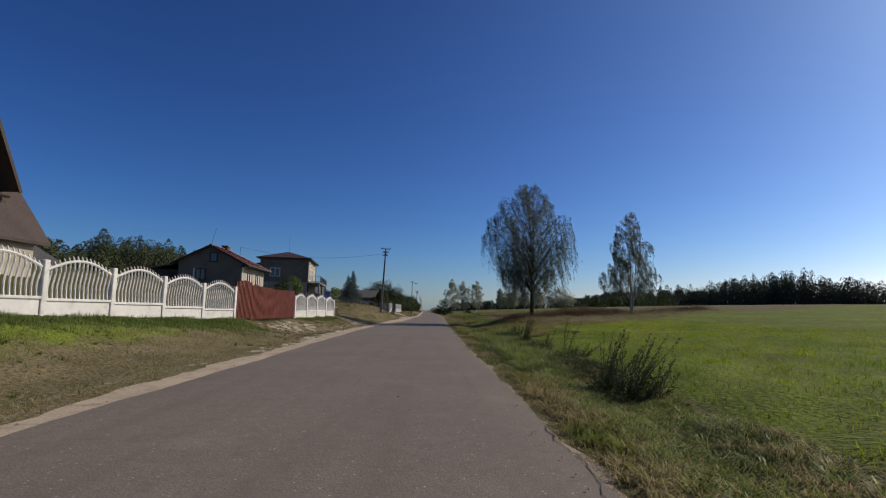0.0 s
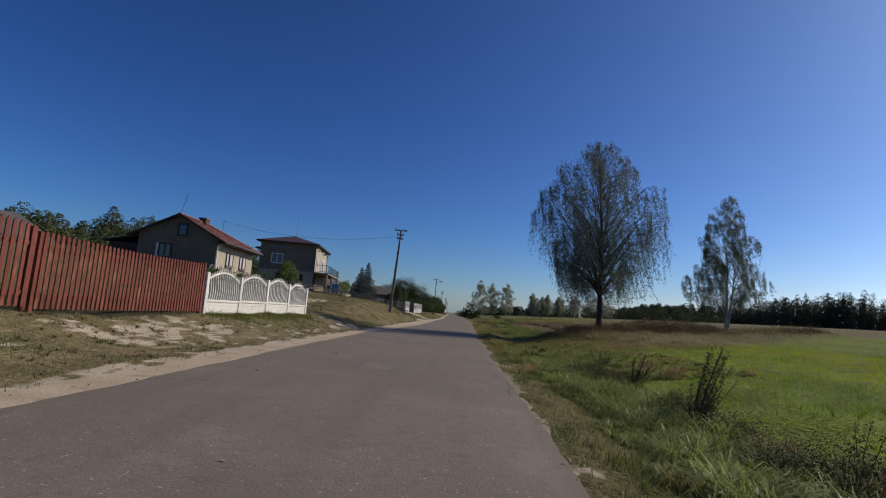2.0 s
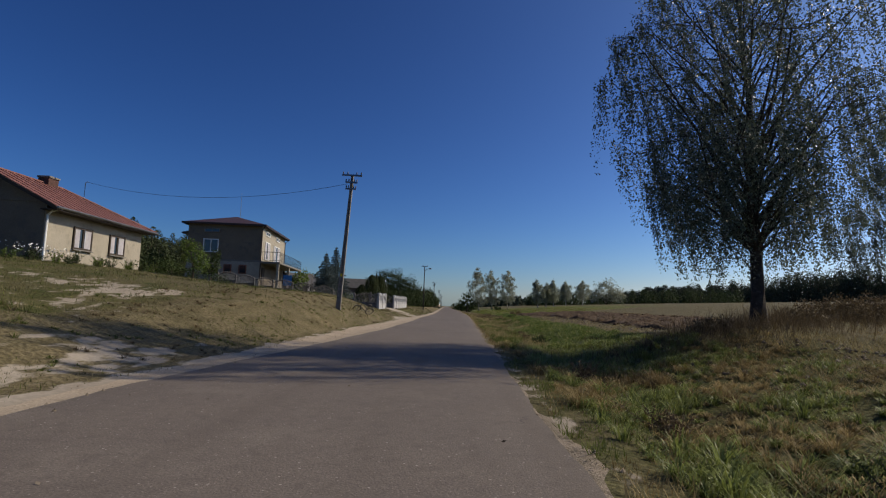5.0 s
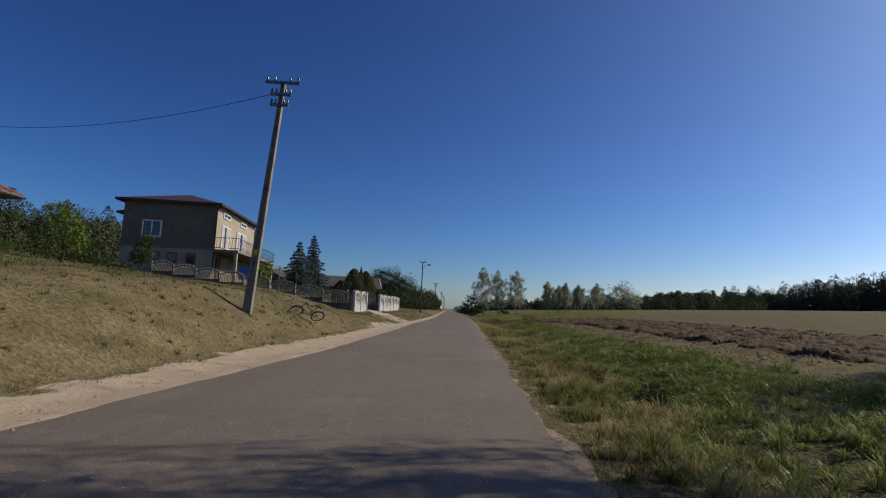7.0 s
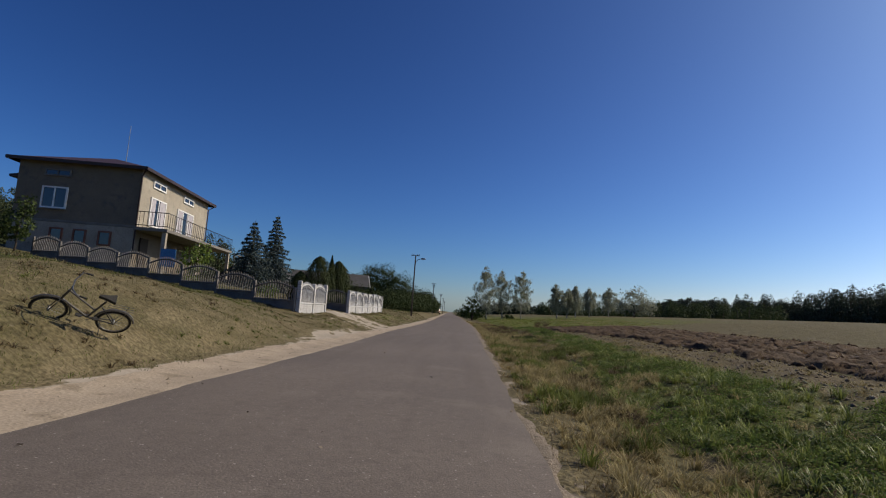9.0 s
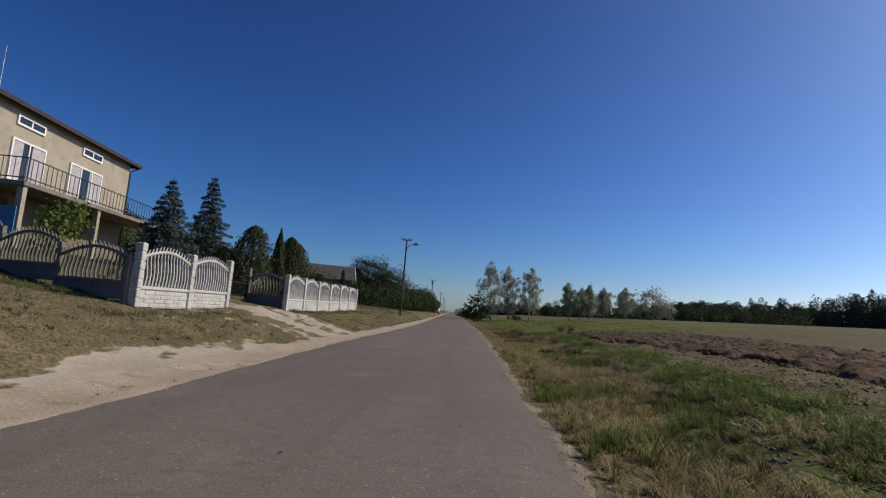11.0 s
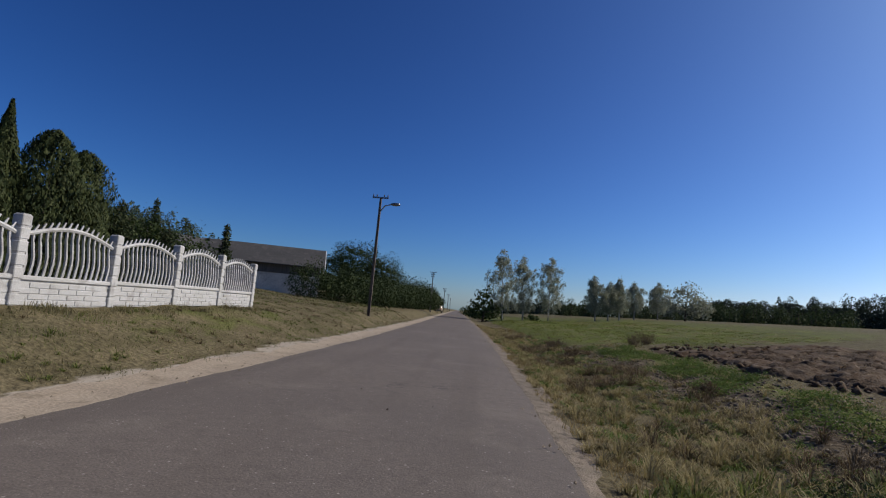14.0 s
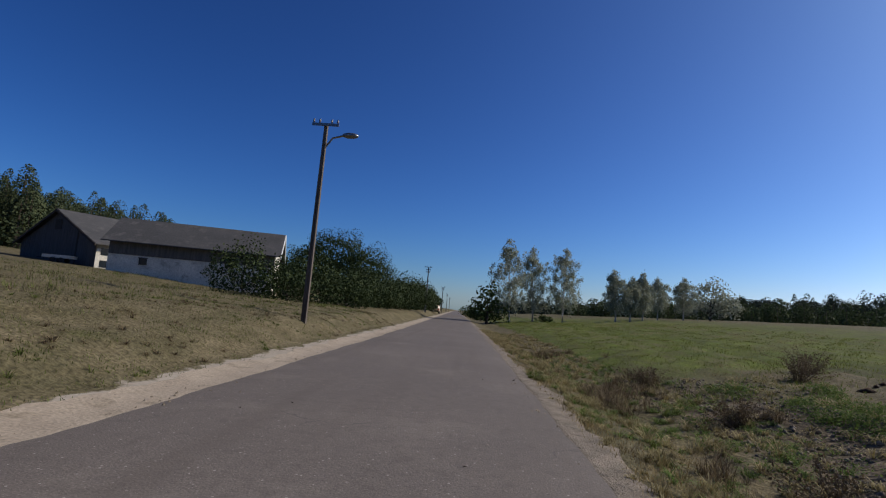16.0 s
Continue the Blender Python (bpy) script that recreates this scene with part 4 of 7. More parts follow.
def fence(name, label, start, heading, count, spacing, post_h, plate_h, arch_end, arch_mid, bricks, grey=False, skip_first=False, step_z=None, n_bal=15, group="", post_w=0.14):
    """A run of cast-concrete panels between posts. heading: degrees from +x, anticlockwise. step_z: ground height per post."""
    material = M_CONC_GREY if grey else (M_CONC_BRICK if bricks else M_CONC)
    x, y = start
    a = radians(heading)
    d = Vector((math.cos(a), math.sin(a)))
    z0 = float(gz(x, y)) - 0.03
    t = thing(name, label, "fence", Matrix.Translation((x, y, z0)) @ Matrix.Rotation(a, 4, "Z"), group)
    bm = boxed(-post_w / 2, post_w / 2, -post_w / 2, post_w / 2, 0, post_h, bevel=0.012)
    if bricks:
        for i in range(7):
            zz = (i + 0.08) * post_h / 7
            box(bm, -post_w / 2 - 0.012, post_w / 2 + 0.012, -post_w / 2 - 0.012, post_w / 2 + 0.012, zz, zz + post_h / 7 * 0.84, bevel=0.01)
    post = bm_mesh("post", bm, material)
    w = spacing - post_w - 0.01
    bm = boxed(0, w, -0.03, 0.03, 0.0, plate_h - 0.05)
    box(bm, -0.02, w + 0.02, -0.065, 0.065, plate_h - 0.05, plate_h + 0.02, bevel=0.012)
    plate = bm_mesh("panel", bm, material)
    # arched top rail
    bm = bmesh.new()
    arch = lambda u: arch_end + (arch_mid - arch_end) * math.sin(math.pi * u)
    pts = [(w * i / 12, 0, arch(i / 12)) for i in range(13)]
    tube(bm, pts, 0.034, 6)
    rail = bm_mesh("rail", bm, material)
    bal = baluster_mesh(material)
    slat = bm_mesh("board", boxed(0.01, w - 0.01, -0.012, 0.0, 0, (plate_h - 0.07) / 3 - 0.012, bevel=0.005), material)
    bm = boxed(0, w / 5 - 0.012, -0.009, 0.009, 0, (plate_h - 0.09) / 4 - 0.01, bevel=0.006)
    brick = bm_mesh("brick", bm, material)
    for k in range(count + 1):
        px, py = x + d.x * spacing * k, y + d.y * spacing * k
        dz = float(gz(px, py)) - 0.03 - z0
        part("post", post, material, t, m=Matrix.Translation((spacing * k, 0, dz)))
        if k == count:
            break
        qx, qy = px + d.x * spacing, py + d.y * spacing
        dz2 = float(gz(qx, qy)) - 0.03 - z0
        pz = (dz + dz2) / 2
        pn = part("panel", plate, material, t, m=Matrix.Translation((spacing * k + post_w / 2 + 0.005, 0, pz)))
        part("rail", rail, material, pn)
        if not bricks:
            for c in range(3):
                part("board", slat, material, pn, m=Matrix.Translation((0, -0.03, 0.015 + c * (plate_h - 0.07) / 3)))
        for j in range(n_bal):
            u = (j + 0.5) / n_bal
            h = arch(u) + 0.115 - plate_h
            part("baluster", bal, material, pn, m=Matrix.Translation((u * w, 0, plate_h)) @ Matrix.Diagonal((1, 1, h, 1)))
        if bricks:
            for c in range(4):
                for q in range(5):
                    xo = q * w / 5 + (w / 10 if c % 2 else 0)
                    for sd in (-1, 1):
                        if xo + w / 5 > w + 0.001:
                            continue
                        if sd > 0:
                            continue
                        part("brick", brick, material, pn, m=Matrix.Translation((xo + 0.01, -0.034, 0.02 + c * (plate_h - 0.09) / 4)))
    return t


# ---- buildings ----
def window(parent, m, w, h, frame=M_WHITE, cols=2, sill=True, bars=False, label=""):
    """A framed window standing 3 cm proud of its wall; local x across, z up, -y outward."""
    win = part("window", boxed(0, w, -0.03, 0.06, 0, h), M_GLASS, parent, label, m)
    bm = bmesh.new()
    fw = 0.07
    for x0, x1, z0, z1 in ((-0.02, fw, -0.02, h + 0.02), (w - fw, w + 0.02, -0.02, h + 0.02), (fw, w - fw, -0.02, fw), (fw, w - fw, h - fw, h + 0.02)):
        box(bm, x0, x1, -0.075, 0.02, z0, z1)
    for i in range(1, cols):
        box(bm, w * i / cols - 0.04, w * i / cols + 0.04, -0.07, 0.0, fw, h - fw)
    part("frame", bm, frame, win)
    if sill:
        part("sill", boxed(-0.08, w + 0.08, -0.16, 0.02, -0.09, -0.03, bevel=0.01), M_CONC_GREY, win)
    if bars:
        bm = bmesh.new()
        box(bm, fw, w * 0.33, -0.04, -0.032, fw, h - fw)
        box(bm, w * 0.6, w - fw, -0.04, -0.032, fw, h - fw)
        part("curtain", bm, M_CURTAIN, win, "pale net curtain behind the glass")
    return win


def house_frame(ox, oy, rot, z):
    """Local x: along the side that faces the road, away from the camera's start; y: into the plot; z up. The origin is the near roadside corner."""
    a = radians(rot)
    d, w = (-math.sin(a), math.cos(a)), (-math.cos(a), -math.sin(a))
    return Matrix(((d[0], w[0], 0, ox), (d[1], w[1], 0, oy), (0, 0, 1, z), (0, 0, 0, 1)))



def gable_roof(length, depth, eave, ridge, over, thick, ends=0.35):
    """A ridge along x."""
    bm = bmesh.new()
    half = depth / 2
    slope = (ridge - eave) / half
    lo = eave - over * slope
    for s in (-1, 1):
        y_out, y_in = half + s * (half + over), half
        pts = [(-ends, y_out, lo), (-ends, y_in, ridge), (length + ends, y_in, ridge), (length + ends, y_out, lo)]
        poly(bm, pts, (0, 0, thick))
    return bm


def gable_body(length, depth, base, eave, ridge):
    bm = bmesh.new()
    poly(bm, [(0, 0, base), (0, depth, base), (0, depth, eave), (0, depth / 2, ridge), (0, 0, eave)], (length, 0, 0))
    return bm

# ---- the low house with the red roof ----
def low_house():
    t = thing("low_house", "low grey rendered house with a faded red roof on the bank", "house", house_frame(-20.02, 53.6, 3.9, 0))
    L, D, zb, ze, za, hip, over = 8.7, 6.2, 2.5, 5.58, 7.18, 3.6, 0.75
    bm = boxed(0, L, 0, D, zb, ze)
    poly(bm, [(0, 0, ze), (0, D, ze), (0, D / 2, za - 0.1)], (0.25, 0, 0))
    part("wall", bm, M_RENDER_SHADED, t)
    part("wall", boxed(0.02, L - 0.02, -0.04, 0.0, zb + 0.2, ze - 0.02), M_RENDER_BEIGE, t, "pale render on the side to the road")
    part("plinth", boxed(-0.05, L + 0.05, -0.08, D, zb - 0.8, zb + 0.22), M_CONC_GREY, t)
    slope = (za - ze) / (D / 2)
    lo = ze - over * slope
    bm = bmesh.new()
    up, x0, x1, x2 = Vector((0, 0, 0.06)), -0.36, L + 0.36 - hip, L + 0.36
    a, b = (x0, -over, lo), (x0, D + over, lo)
    c, d = (x2, D + over, lo), (x2, -over, lo)
    e, f = (x0, D / 2, za), (x1, D / 2, za)
    for face in ((a, d, f, e), (b, e, f, c), (c, f, d)):
        poly(bm, face, up)
    roof = part("roof", bm, M_ROOF_RED, t)
    # standing seams of the sheet roof
    for i in range(17):
        xs = x0 + 0.03 + i * (x2 - x0 - 0.06) / 16
        k = min(1.0, (x2 - xs) / hip)
        for s in (-1, 1):
            y_out, y_in = D / 2 + s * (D / 2 + over), D / 2 + s * ((1 - k) * (D / 2 + over) + 0.03)
            top = lo + (za - lo) * k
            bm = bmesh.new()
            poly(bm, [(xs - 0.018, y_out, lo + 0.05), (xs - 0.018, y_in, top + 0.03), (xs - 0.018, y_in, top + 0.08), (xs - 0.018, y_out, lo + 0.085)], (0.036, 0, 0))
            part("seam", bm, M_ROOF_RED, roof)
    part("ridge_cap", tube(bmesh.new(), [(x0, D / 2, za + 0.06), (x1, D / 2, za + 0.06)], 0.075, 7), M_ROOF_RED, roof)
    for yy in (-over, D + over):
        part("hip_cap", tube(bmesh.new(), [(x1, D / 2, za + 0.06), (x2, yy, lo + 0.06)], 0.07, 6), M_ROOF_RED, roof)
    part("fascia", boxed(-0.36, L + 0.36, -over - 0.04, -over + 0.01, lo - 0.14, lo + 0.03), M_WOOD_DARK, t)
    part("soffit", boxed(-0.34, L + 0.34, -over + 0.01, 0.0, lo - 0.12, lo - 0.06), M_WOOD_DARK, t)
    for s in (-1, 1):
        y_out = D / 2 + s * (D / 2 + over)
        part("bargeboard", poly(bmesh.new(), [(-0.4, y_out, lo - 0.12), (-0.4, D / 2, za - 0.13), (-0.4, D / 2, za + 0.05), (-0.4, y_out, lo + 0.05)], (0.06, 0, 0)), M_WOOD_DARK, t)
    part("gutter", tube(bmesh.new(), [(-0.4, -over - 0.1, lo + 0.0), (L + 0.4, -over - 0.1, lo - 0.03)], 0.065, 8), M_STEEL, t)
    part("downpipe", tube(bmesh.new(), [(0.0, -over - 0.1, lo - 0.02), (0.02, -0.3, lo - 0.16), (0.04, -0.12, lo - 0.34), (0.04, -0.12, zb)], 0.05, 7), M_WHITE, t)
    ch = part("chimney", boxed(3.95, 4.75, D / 2 - 0.3, D / 2 + 0.3, za - 0.5, za + 0.36, bevel=0.01), M_BRICK_DARK, t)
    bm = bmesh.new()
    for x0, x1 in ((3.92, 4.31), (4.39, 4.78)):
        box(bm, x0, x1, D / 2 - 0.36, D / 2 + 0.36, za + 0.36, za + 0.46, bevel=0.01)
    part("chimney_cap", bm, M_CONC_GREY, ch)
    mast = part("antenna", tube(bmesh.new(), [(-0.2, D / 2, za - 0.2), (-0.2, D / 2 - 0.42, za + 1.75)], [0.028, 0.014], 5), M_STEEL, t, "thin leaning aerial mast")
    bm = bmesh.new()
    for k in range(4):
        zz, yy = za + 1.15 + 0.18 * k, D / 2 - 0.3 - 0.038 * k
        tube(bm, [(-0.38, yy, zz), (-0.02, yy, zz)], 0.008, 4)
    part("aerial_rods", bm, M_STEEL, mast)
    part("cable_bracket", tube(bmesh.new(), [(5.75, 1.95, 6.3), (5.75, 1.95, 7.7), (5.75, 1.8, 7.76)], 0.025, 5), M_STEEL, t)
    for x0 in (2.1, 5.25):
        window(t, Matrix.Translation((x0, -0.05, 3.46)), 1.5, 1.12, frame=M_WOOD_DARK, bars=True)
    near = Matrix(((0, 1, 0, 0), (-1, 0, 0, 0), (0, 0, 1, 0), (0, 0, 0, 1)))
    window(t, Matrix.Translation((-0.02, 4.5, 3.68)) @ near, 1.0, 1.1, frame=M_WOOD_DARK)
    part("window_reveal", boxed(-0.03, 0.0, 4.54, 4.72, 3.66, 4.82), M_WHITE, t, "white painted strip beside the gable window")
    window(t, Matrix.Translation((-0.02, 3.15, 5.5)) @ near, 0.72, 0.95, frame=M_WOOD_DARK, sill=False, cols=1)
    part("string_course", boxed(-0.04, 0.0, 0, D, ze - 0.08, ze), M_RENDER_SHADED, t)
    # dark lean-to on the far side of the gable
    part("lean_to", boxed(0.3, L, D + 0.05, D + 2.4, zb, ze - 0.95), M_WOOD_DARK, t)
    part("lean_to_roof", poly(bmesh.new(), [(0.0, D + 0.02, ze - 0.35), (0.0, D + 2.8, ze - 0.95), (0.0, D + 2.8, ze - 0.85), (0.0, D + 0.02, ze - 0.25)], (L, 0, 0)), M_ROOF_GREY, t)


# ---- the two-storey house with the balcony ----
def tall_house():
    t = thing("two_storey_house", "two-storey rendered house with a hipped dark roof and a balcony", "house", house_frame(-19.63, 81.12, 7.3, 0))
    L, D, zb, z1, ze, za = 12.38, 8.15, 3.0, 5.0, 8.66, 9.95
    part("wall", boxed(0.5, L - 0.5, 0.5, D - 0.5, zb - 1.2, ze), M_RENDER_SHADED, t)
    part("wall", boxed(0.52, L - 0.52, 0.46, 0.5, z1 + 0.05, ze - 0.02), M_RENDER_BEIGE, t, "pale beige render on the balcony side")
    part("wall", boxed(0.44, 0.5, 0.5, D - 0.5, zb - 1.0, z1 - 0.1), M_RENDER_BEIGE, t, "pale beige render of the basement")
    part("string_course", boxed(0.42, 0.5, 0.45, D - 0.45, z1 - 0.08, z1 + 0.06), M_CONC_GREY, t)
    bm = bmesh.new()
    c = [bm.verts.new(p) for p in ((0, 0, ze), (L, 0, ze), (L, D, ze), (0, D, ze))]
    r = [bm.verts.new(p) for p in ((D / 2, D / 2, za), (L - D / 2, D / 2, za))]
    for f in ((c[0], c[1], r[1], r[0]), (c[1], c[2], r[1]), (c[2], c[3], r[0], r[1]), (c[3], c[0], r[0]), tuple(c[::-1])):
        bm.faces.new(f)
    part("roof", bm, M_ROOF_HIP, t)
    bm = bmesh.new()
    box(bm, -0.03, L + 0.03, -0.03, 0.02, ze - 0.16, ze + 0.03)
    box(bm, -0.03, L + 0.03, D - 0.02, D + 0.03, ze - 0.16, ze + 0.03)
    box(bm, -0.03, 0.02, 0.02, D - 0.02, ze - 0.16, ze + 0.03)
    box(bm, L - 0.02, L + 0.03, 0.02, D - 0.02, ze - 0.16, ze + 0.03)
    part("fascia", bm, M_ROOF_DARK, t)
    part("downpipe", tube(bmesh.new(), [(0.1, 0.1, ze - 0.15), (0.42, 0.42, ze - 0.5), (0.42, 0.42, zb)], 0.05, 7), M_ROOF_DARK, t)
    part("downpipe", tube(bmesh.new(), [(L - 0.1, 0.1, ze - 0.15), (L - 0.45, 0.42, ze - 0.5), (L - 0.45, 0.42, zb)], 0.05, 7), M_ROOF_DARK, t)
    near = Matrix(((0, 1, 0, 0), (-1, 0, 0, 0), (0, 0, 1, 0), (0, 0, 0, 1)))
    window(t, Matrix.Translation((0.48, 6.1, z1 + 0.75)) @ near, 1.45, 1.3, cols=2)
    window(t, Matrix.Translation((0.48, 6.1, ze - 0.92)) @ near, 1.5, 0.4, cols=2, sill=False, frame=M_CONC_GREY)
    for y0 in (5.3, 3.95, 2.5):
        window(t, Matrix.Translation((0.42, y0, z1 - 1.3)) @ near, 0.72, 0.85, cols=1, sill=False, frame=M_BRICK)
    for x0, w, z0, h, n in ((1.9, 2.2, z1 + 0.3, 1.85, 2), (6.05, 2.9, z1 + 0.3, 1.85, 3)):
        window(t, Matrix.Translation((x0, 0.45, z0)), w, h, cols=n, sill=False, bars=True)
    for x0 in (2.0, 6.9):
        window(t, Matrix.Translation((x0, 0.45, ze - 0.85)), 1.8, 0.42, cols=2, sill=False)
    # balcony
    b = part("balcony", boxed(0.3, L + 0.7, -1.5, 0.5, z1 - 0.22, z1 - 0.02, bevel=0.02), M_CONC_GREY, t, "concrete balcony slab along the house")
    bm = bmesh.new()
    for z in (0.95, 0.12):
        tube(bm, [(0.35, 0.45, z1 + z), (0.35, -1.45, z1 + z), (L + 0.65, -1.45, z1 + z)], 0.025, 5)
    for i in range(41):
        x0 = 0.35 + i * (L + 0.3) / 40
        box(bm, x0 - 0.01, x0 + 0.01, -1.46, -1.44, z1 - 0.02, z1 + 0.95)
    for i in range(1, 8):
        y0 = -1.45 + i * 0.24
        box(bm, 0.34, 0.36, y0 - 0.01, y0 + 0.01, z1 - 0.02, z1 + 0.95)
    part("railing", bm, M_IRON, b, "thin dark metal railing")
    for x0 in (0.55, 6.0, L + 0.4):
        part("pillar", boxed(x0 - 0.12, x0 + 0.12, -1.4, -1.16, zb - 1.4, z1 - 0.2), M_RENDER_BEIGE, t)
    bm = bmesh.new()
    for px in (9.0, 12.4):
        tube(bm, [(px, -3.0, zb - 1.6), (px, -3.0, z1 - 0.6)], 0.045, 6)
    tube(bm, [(9.0, -3.0, z1 - 0.6), (12.4, -3.0, z1 - 0.6)], 0.045, 6)
    part("clothes_frame", bm, M_CONC_GREY, t)
    part("antenna", tube(bmesh.new(), [(5.6, 4.2, za - 0.3), (5.6, 4.2, za + 2.9)], [0.03, 0.012], 5), M_STEEL, t)
    part("basement_door", boxed(1.2, 2.2, 0.38, 0.47, zb - 0.6, zb + 1.4), M_WOOD_DARK, t)
    # small porch roof at the back corner
    part("porch_roof", poly(bmesh.new(), [(0.9, D - 0.5, ze - 1.0), (0.9, D + 0.3, ze - 1.1), (0.9, D + 0.3, ze - 0.95), (0.9, D - 0.5, ze - 0.8)], (2.4, 0, 0)), M_ROOF_DARK, t)
    part("hanging_cloth", boxed(-2.5, -2.46, -3.3, -2.5, 2.55, 3.55), M_BLUE, t, "blue cloth hung out below the balcony")


def brown_house():
    t = thing("steep_roofed_house", "house with a steep brown shingle roof behind the white fence", "house", house_frame(-14.7, 8.8, 0.0, 0))
    part("wall", gable_body(7.9, 5.4, 1.0, 4.9, 10.3), M_RENDER_BEIGE, t)
    part("roof", gable_roof(7.9, 5.4, 4.9, 10.3, 0.3, 0.14, 0.6), M_ROOF_BROWN, t)
    part("gutter", tube(bmesh.new(), [(-0.3, -0.62, 4.5), (8.2, -0.62, 4.5)], 0.07, 7), M_ROOF_DARK, t)
    part("wing_wall", gable_body(3.6, 4.6, 1.2, 3.7, 7.0), M_RENDER_BEIGE, t, m=Matrix.Translation((7.95, 0.95, 0)))
    part("wing_roof", gable_roof(3.6, 4.6, 3.7, 7.0, 0.3, 0.12, 0.45), M_ROOF_BROWN, t, m=Matrix.Translation((7.95, 0.95, 0)))
    # cross gable that juts out over the road side
    for s in (-1, 1):
        rake = [(5.8 + s * 2.55, -0.8, 4.68), (5.8, -0.8, 9.1), (5.8, -0.8, 9.34), (5.8 + s * 2.67, -0.8, 4.72)]
        part("gable_roof", poly(bmesh.new(), rake, (0, 3.2, 0)), M_ROOF_BROWN, t)
        part("bargeboard", poly(bmesh.new(), [(u, -0.85, z - 0.03) for u, y, z in rake], (0, 0.045, 0)), M_WOOD_DARK, t)
    # dark timber colour here stands in for the overhang's shade on the gable
    part("gable_shade", poly(bmesh.new(), [(3.75, -0.3, 4.9), (7.85, -0.3, 4.9), (5.8, -0.3, 8.95)], (0, 0.12, 0)), M_WOOD_DARK, t, "cross gable face, dark for the shade under the overhang")
    part("porch_beam", boxed(3.2, 6.5, -1.5, -1.3, 3.05, 3.2), M_WHITE, t, "white porch beam")
    part("porch_pillar", boxed(6.25, 6.4, -1.5, -1.35, 0.8, 3.05), M_WHITE, t)


def barn():
    t = thing("barn", "long whitewashed barn with a grey fibre-cement roof", "barn", house_frame(-22.3, 118.6, -73.0, 0))
    L, D = 9.7, 5.0
    zb, ze, za = 0.9, 3.9, 5.35
    part("wall", gable_body(L, D, zb, ze, za), M_WALL_WHITE, t)
    part("wall", boxed(0.02, L - 0.02, -0.05, 0.0, ze - 1.0, ze - 0.02), M_WOOD_GREY, t, "weathered board band under the eaves")
    part("roof", gable_roof(L, D, ze, za, 0.5, 0.07), M_ROOF_GREY, t)
    win = part("window", boxed(1.75, 2.2, -0.07, 0.0, zb + 1.45, zb + 1.85), M_GLASS, t)
    part("frame", boxed(1.7, 2.25, -0.08, -0.071, zb + 1.85, zb + 1.9), M_WOOD_DARK, win)
    slope = (za - ze) / (D / 2)
    for s in (-1, 1):
        y_out = D / 2 + s * (D / 2 + 0.5)
        part("bargeboard", poly(bmesh.new(), [(L + 0.36, y_out, ze - 0.5 * slope - 0.16), (L + 0.36, D / 2, za - 0.17), (L + 0.36, D / 2, za + 0.05), (L + 0.36, y_out, ze - 0.5 * slope + 0.05)], (0.05, 0, 0)), M_WHITE, t, "white painted bargeboard")
    part("gable_wall", poly(bmesh.new(), [(L + 0.01, 0, zb + 1), (L + 0.01, D, zb + 1), (L + 0.01, D, ze), (L + 0.01, D / 2, za - 0.1), (L + 0.01, 0, ze)], (0.02, 0, 0)), M_WALL_WHITE, t, "whitewashed gable end")


def shed():
    t = thing("board_shed", "weathered board shed with a grey roof and a whitewashed side", "shed", house_frame(-27.6, 124.6, -26.0, 0))
    L, D = 7.0, 11.4
    zb, ze, za = 1.7, 4.0, 6.45
    part("wall", gable_body(L, D, zb, ze, za - 0.08), M_WOOD_GREY, t)
    part("wall", boxed(0.02, L, -0.05, 0.0, zb, ze - 0.05), M_WALL_WHITE, t, "whitewashed side wall")
    part("roof", gable_roof(L, D, ze, za, 0.55, 0.07), M_ROOF_GREY, t)
    slope = (za - ze) / (D / 2)
    for s in (-1, 1):
        y_out = D / 2 + s * (D / 2 + 0.55)
        part("bargeboard", poly(bmesh.new(), [(-0.4, y_out, ze - 0.55 * slope - 0.14), (-0.4, D / 2, za - 0.15), (-0.4, D / 2, za + 0.04), (-0.4, y_out, ze - 0.55 * slope + 0.04)], (0.05, 0, 0)), M_WOOD_DARK, t)
    board = bm_mesh("board", boxed(-0.03, -0.002, 0, 0.215, 0, 1), M_WOOD_GREY)
    for i in range(46):
        y0 = 0.12 + i * (D - 0.24) / 46
        top = ze + (za - ze) * (1 - abs(y0 + 0.1 - D / 2) / (D / 2)) - 0.2
        part("board", board, M_WOOD_GREY, t, m=Matrix.Translation((-0.004 * (i % 3), y0, zb + 0.35)) @ Matrix.Diagonal((1, 1, top - zb - 0.35, 1)))
    part("post", boxed(-0.07, -0.045, 2.55, 2.72, zb, 5.1), M_WOOD_DARK, t)
    part("hatch", boxed(-0.075, -0.045, 5.2, 6.2, 4.9, 5.7), M_WOOD_DARK, t)
    for z0 in (zb + 0.45, zb + 1.35):
        part("window", boxed(0.35, 0.95, -0.08, -0.05, z0, z0 + 0.5), M_GLASS, t)
    part("plinth", boxed(-0.06, -0.002, 3.0, D, zb - 0.4, zb + 0.35), M_WALL_WHITE, t)


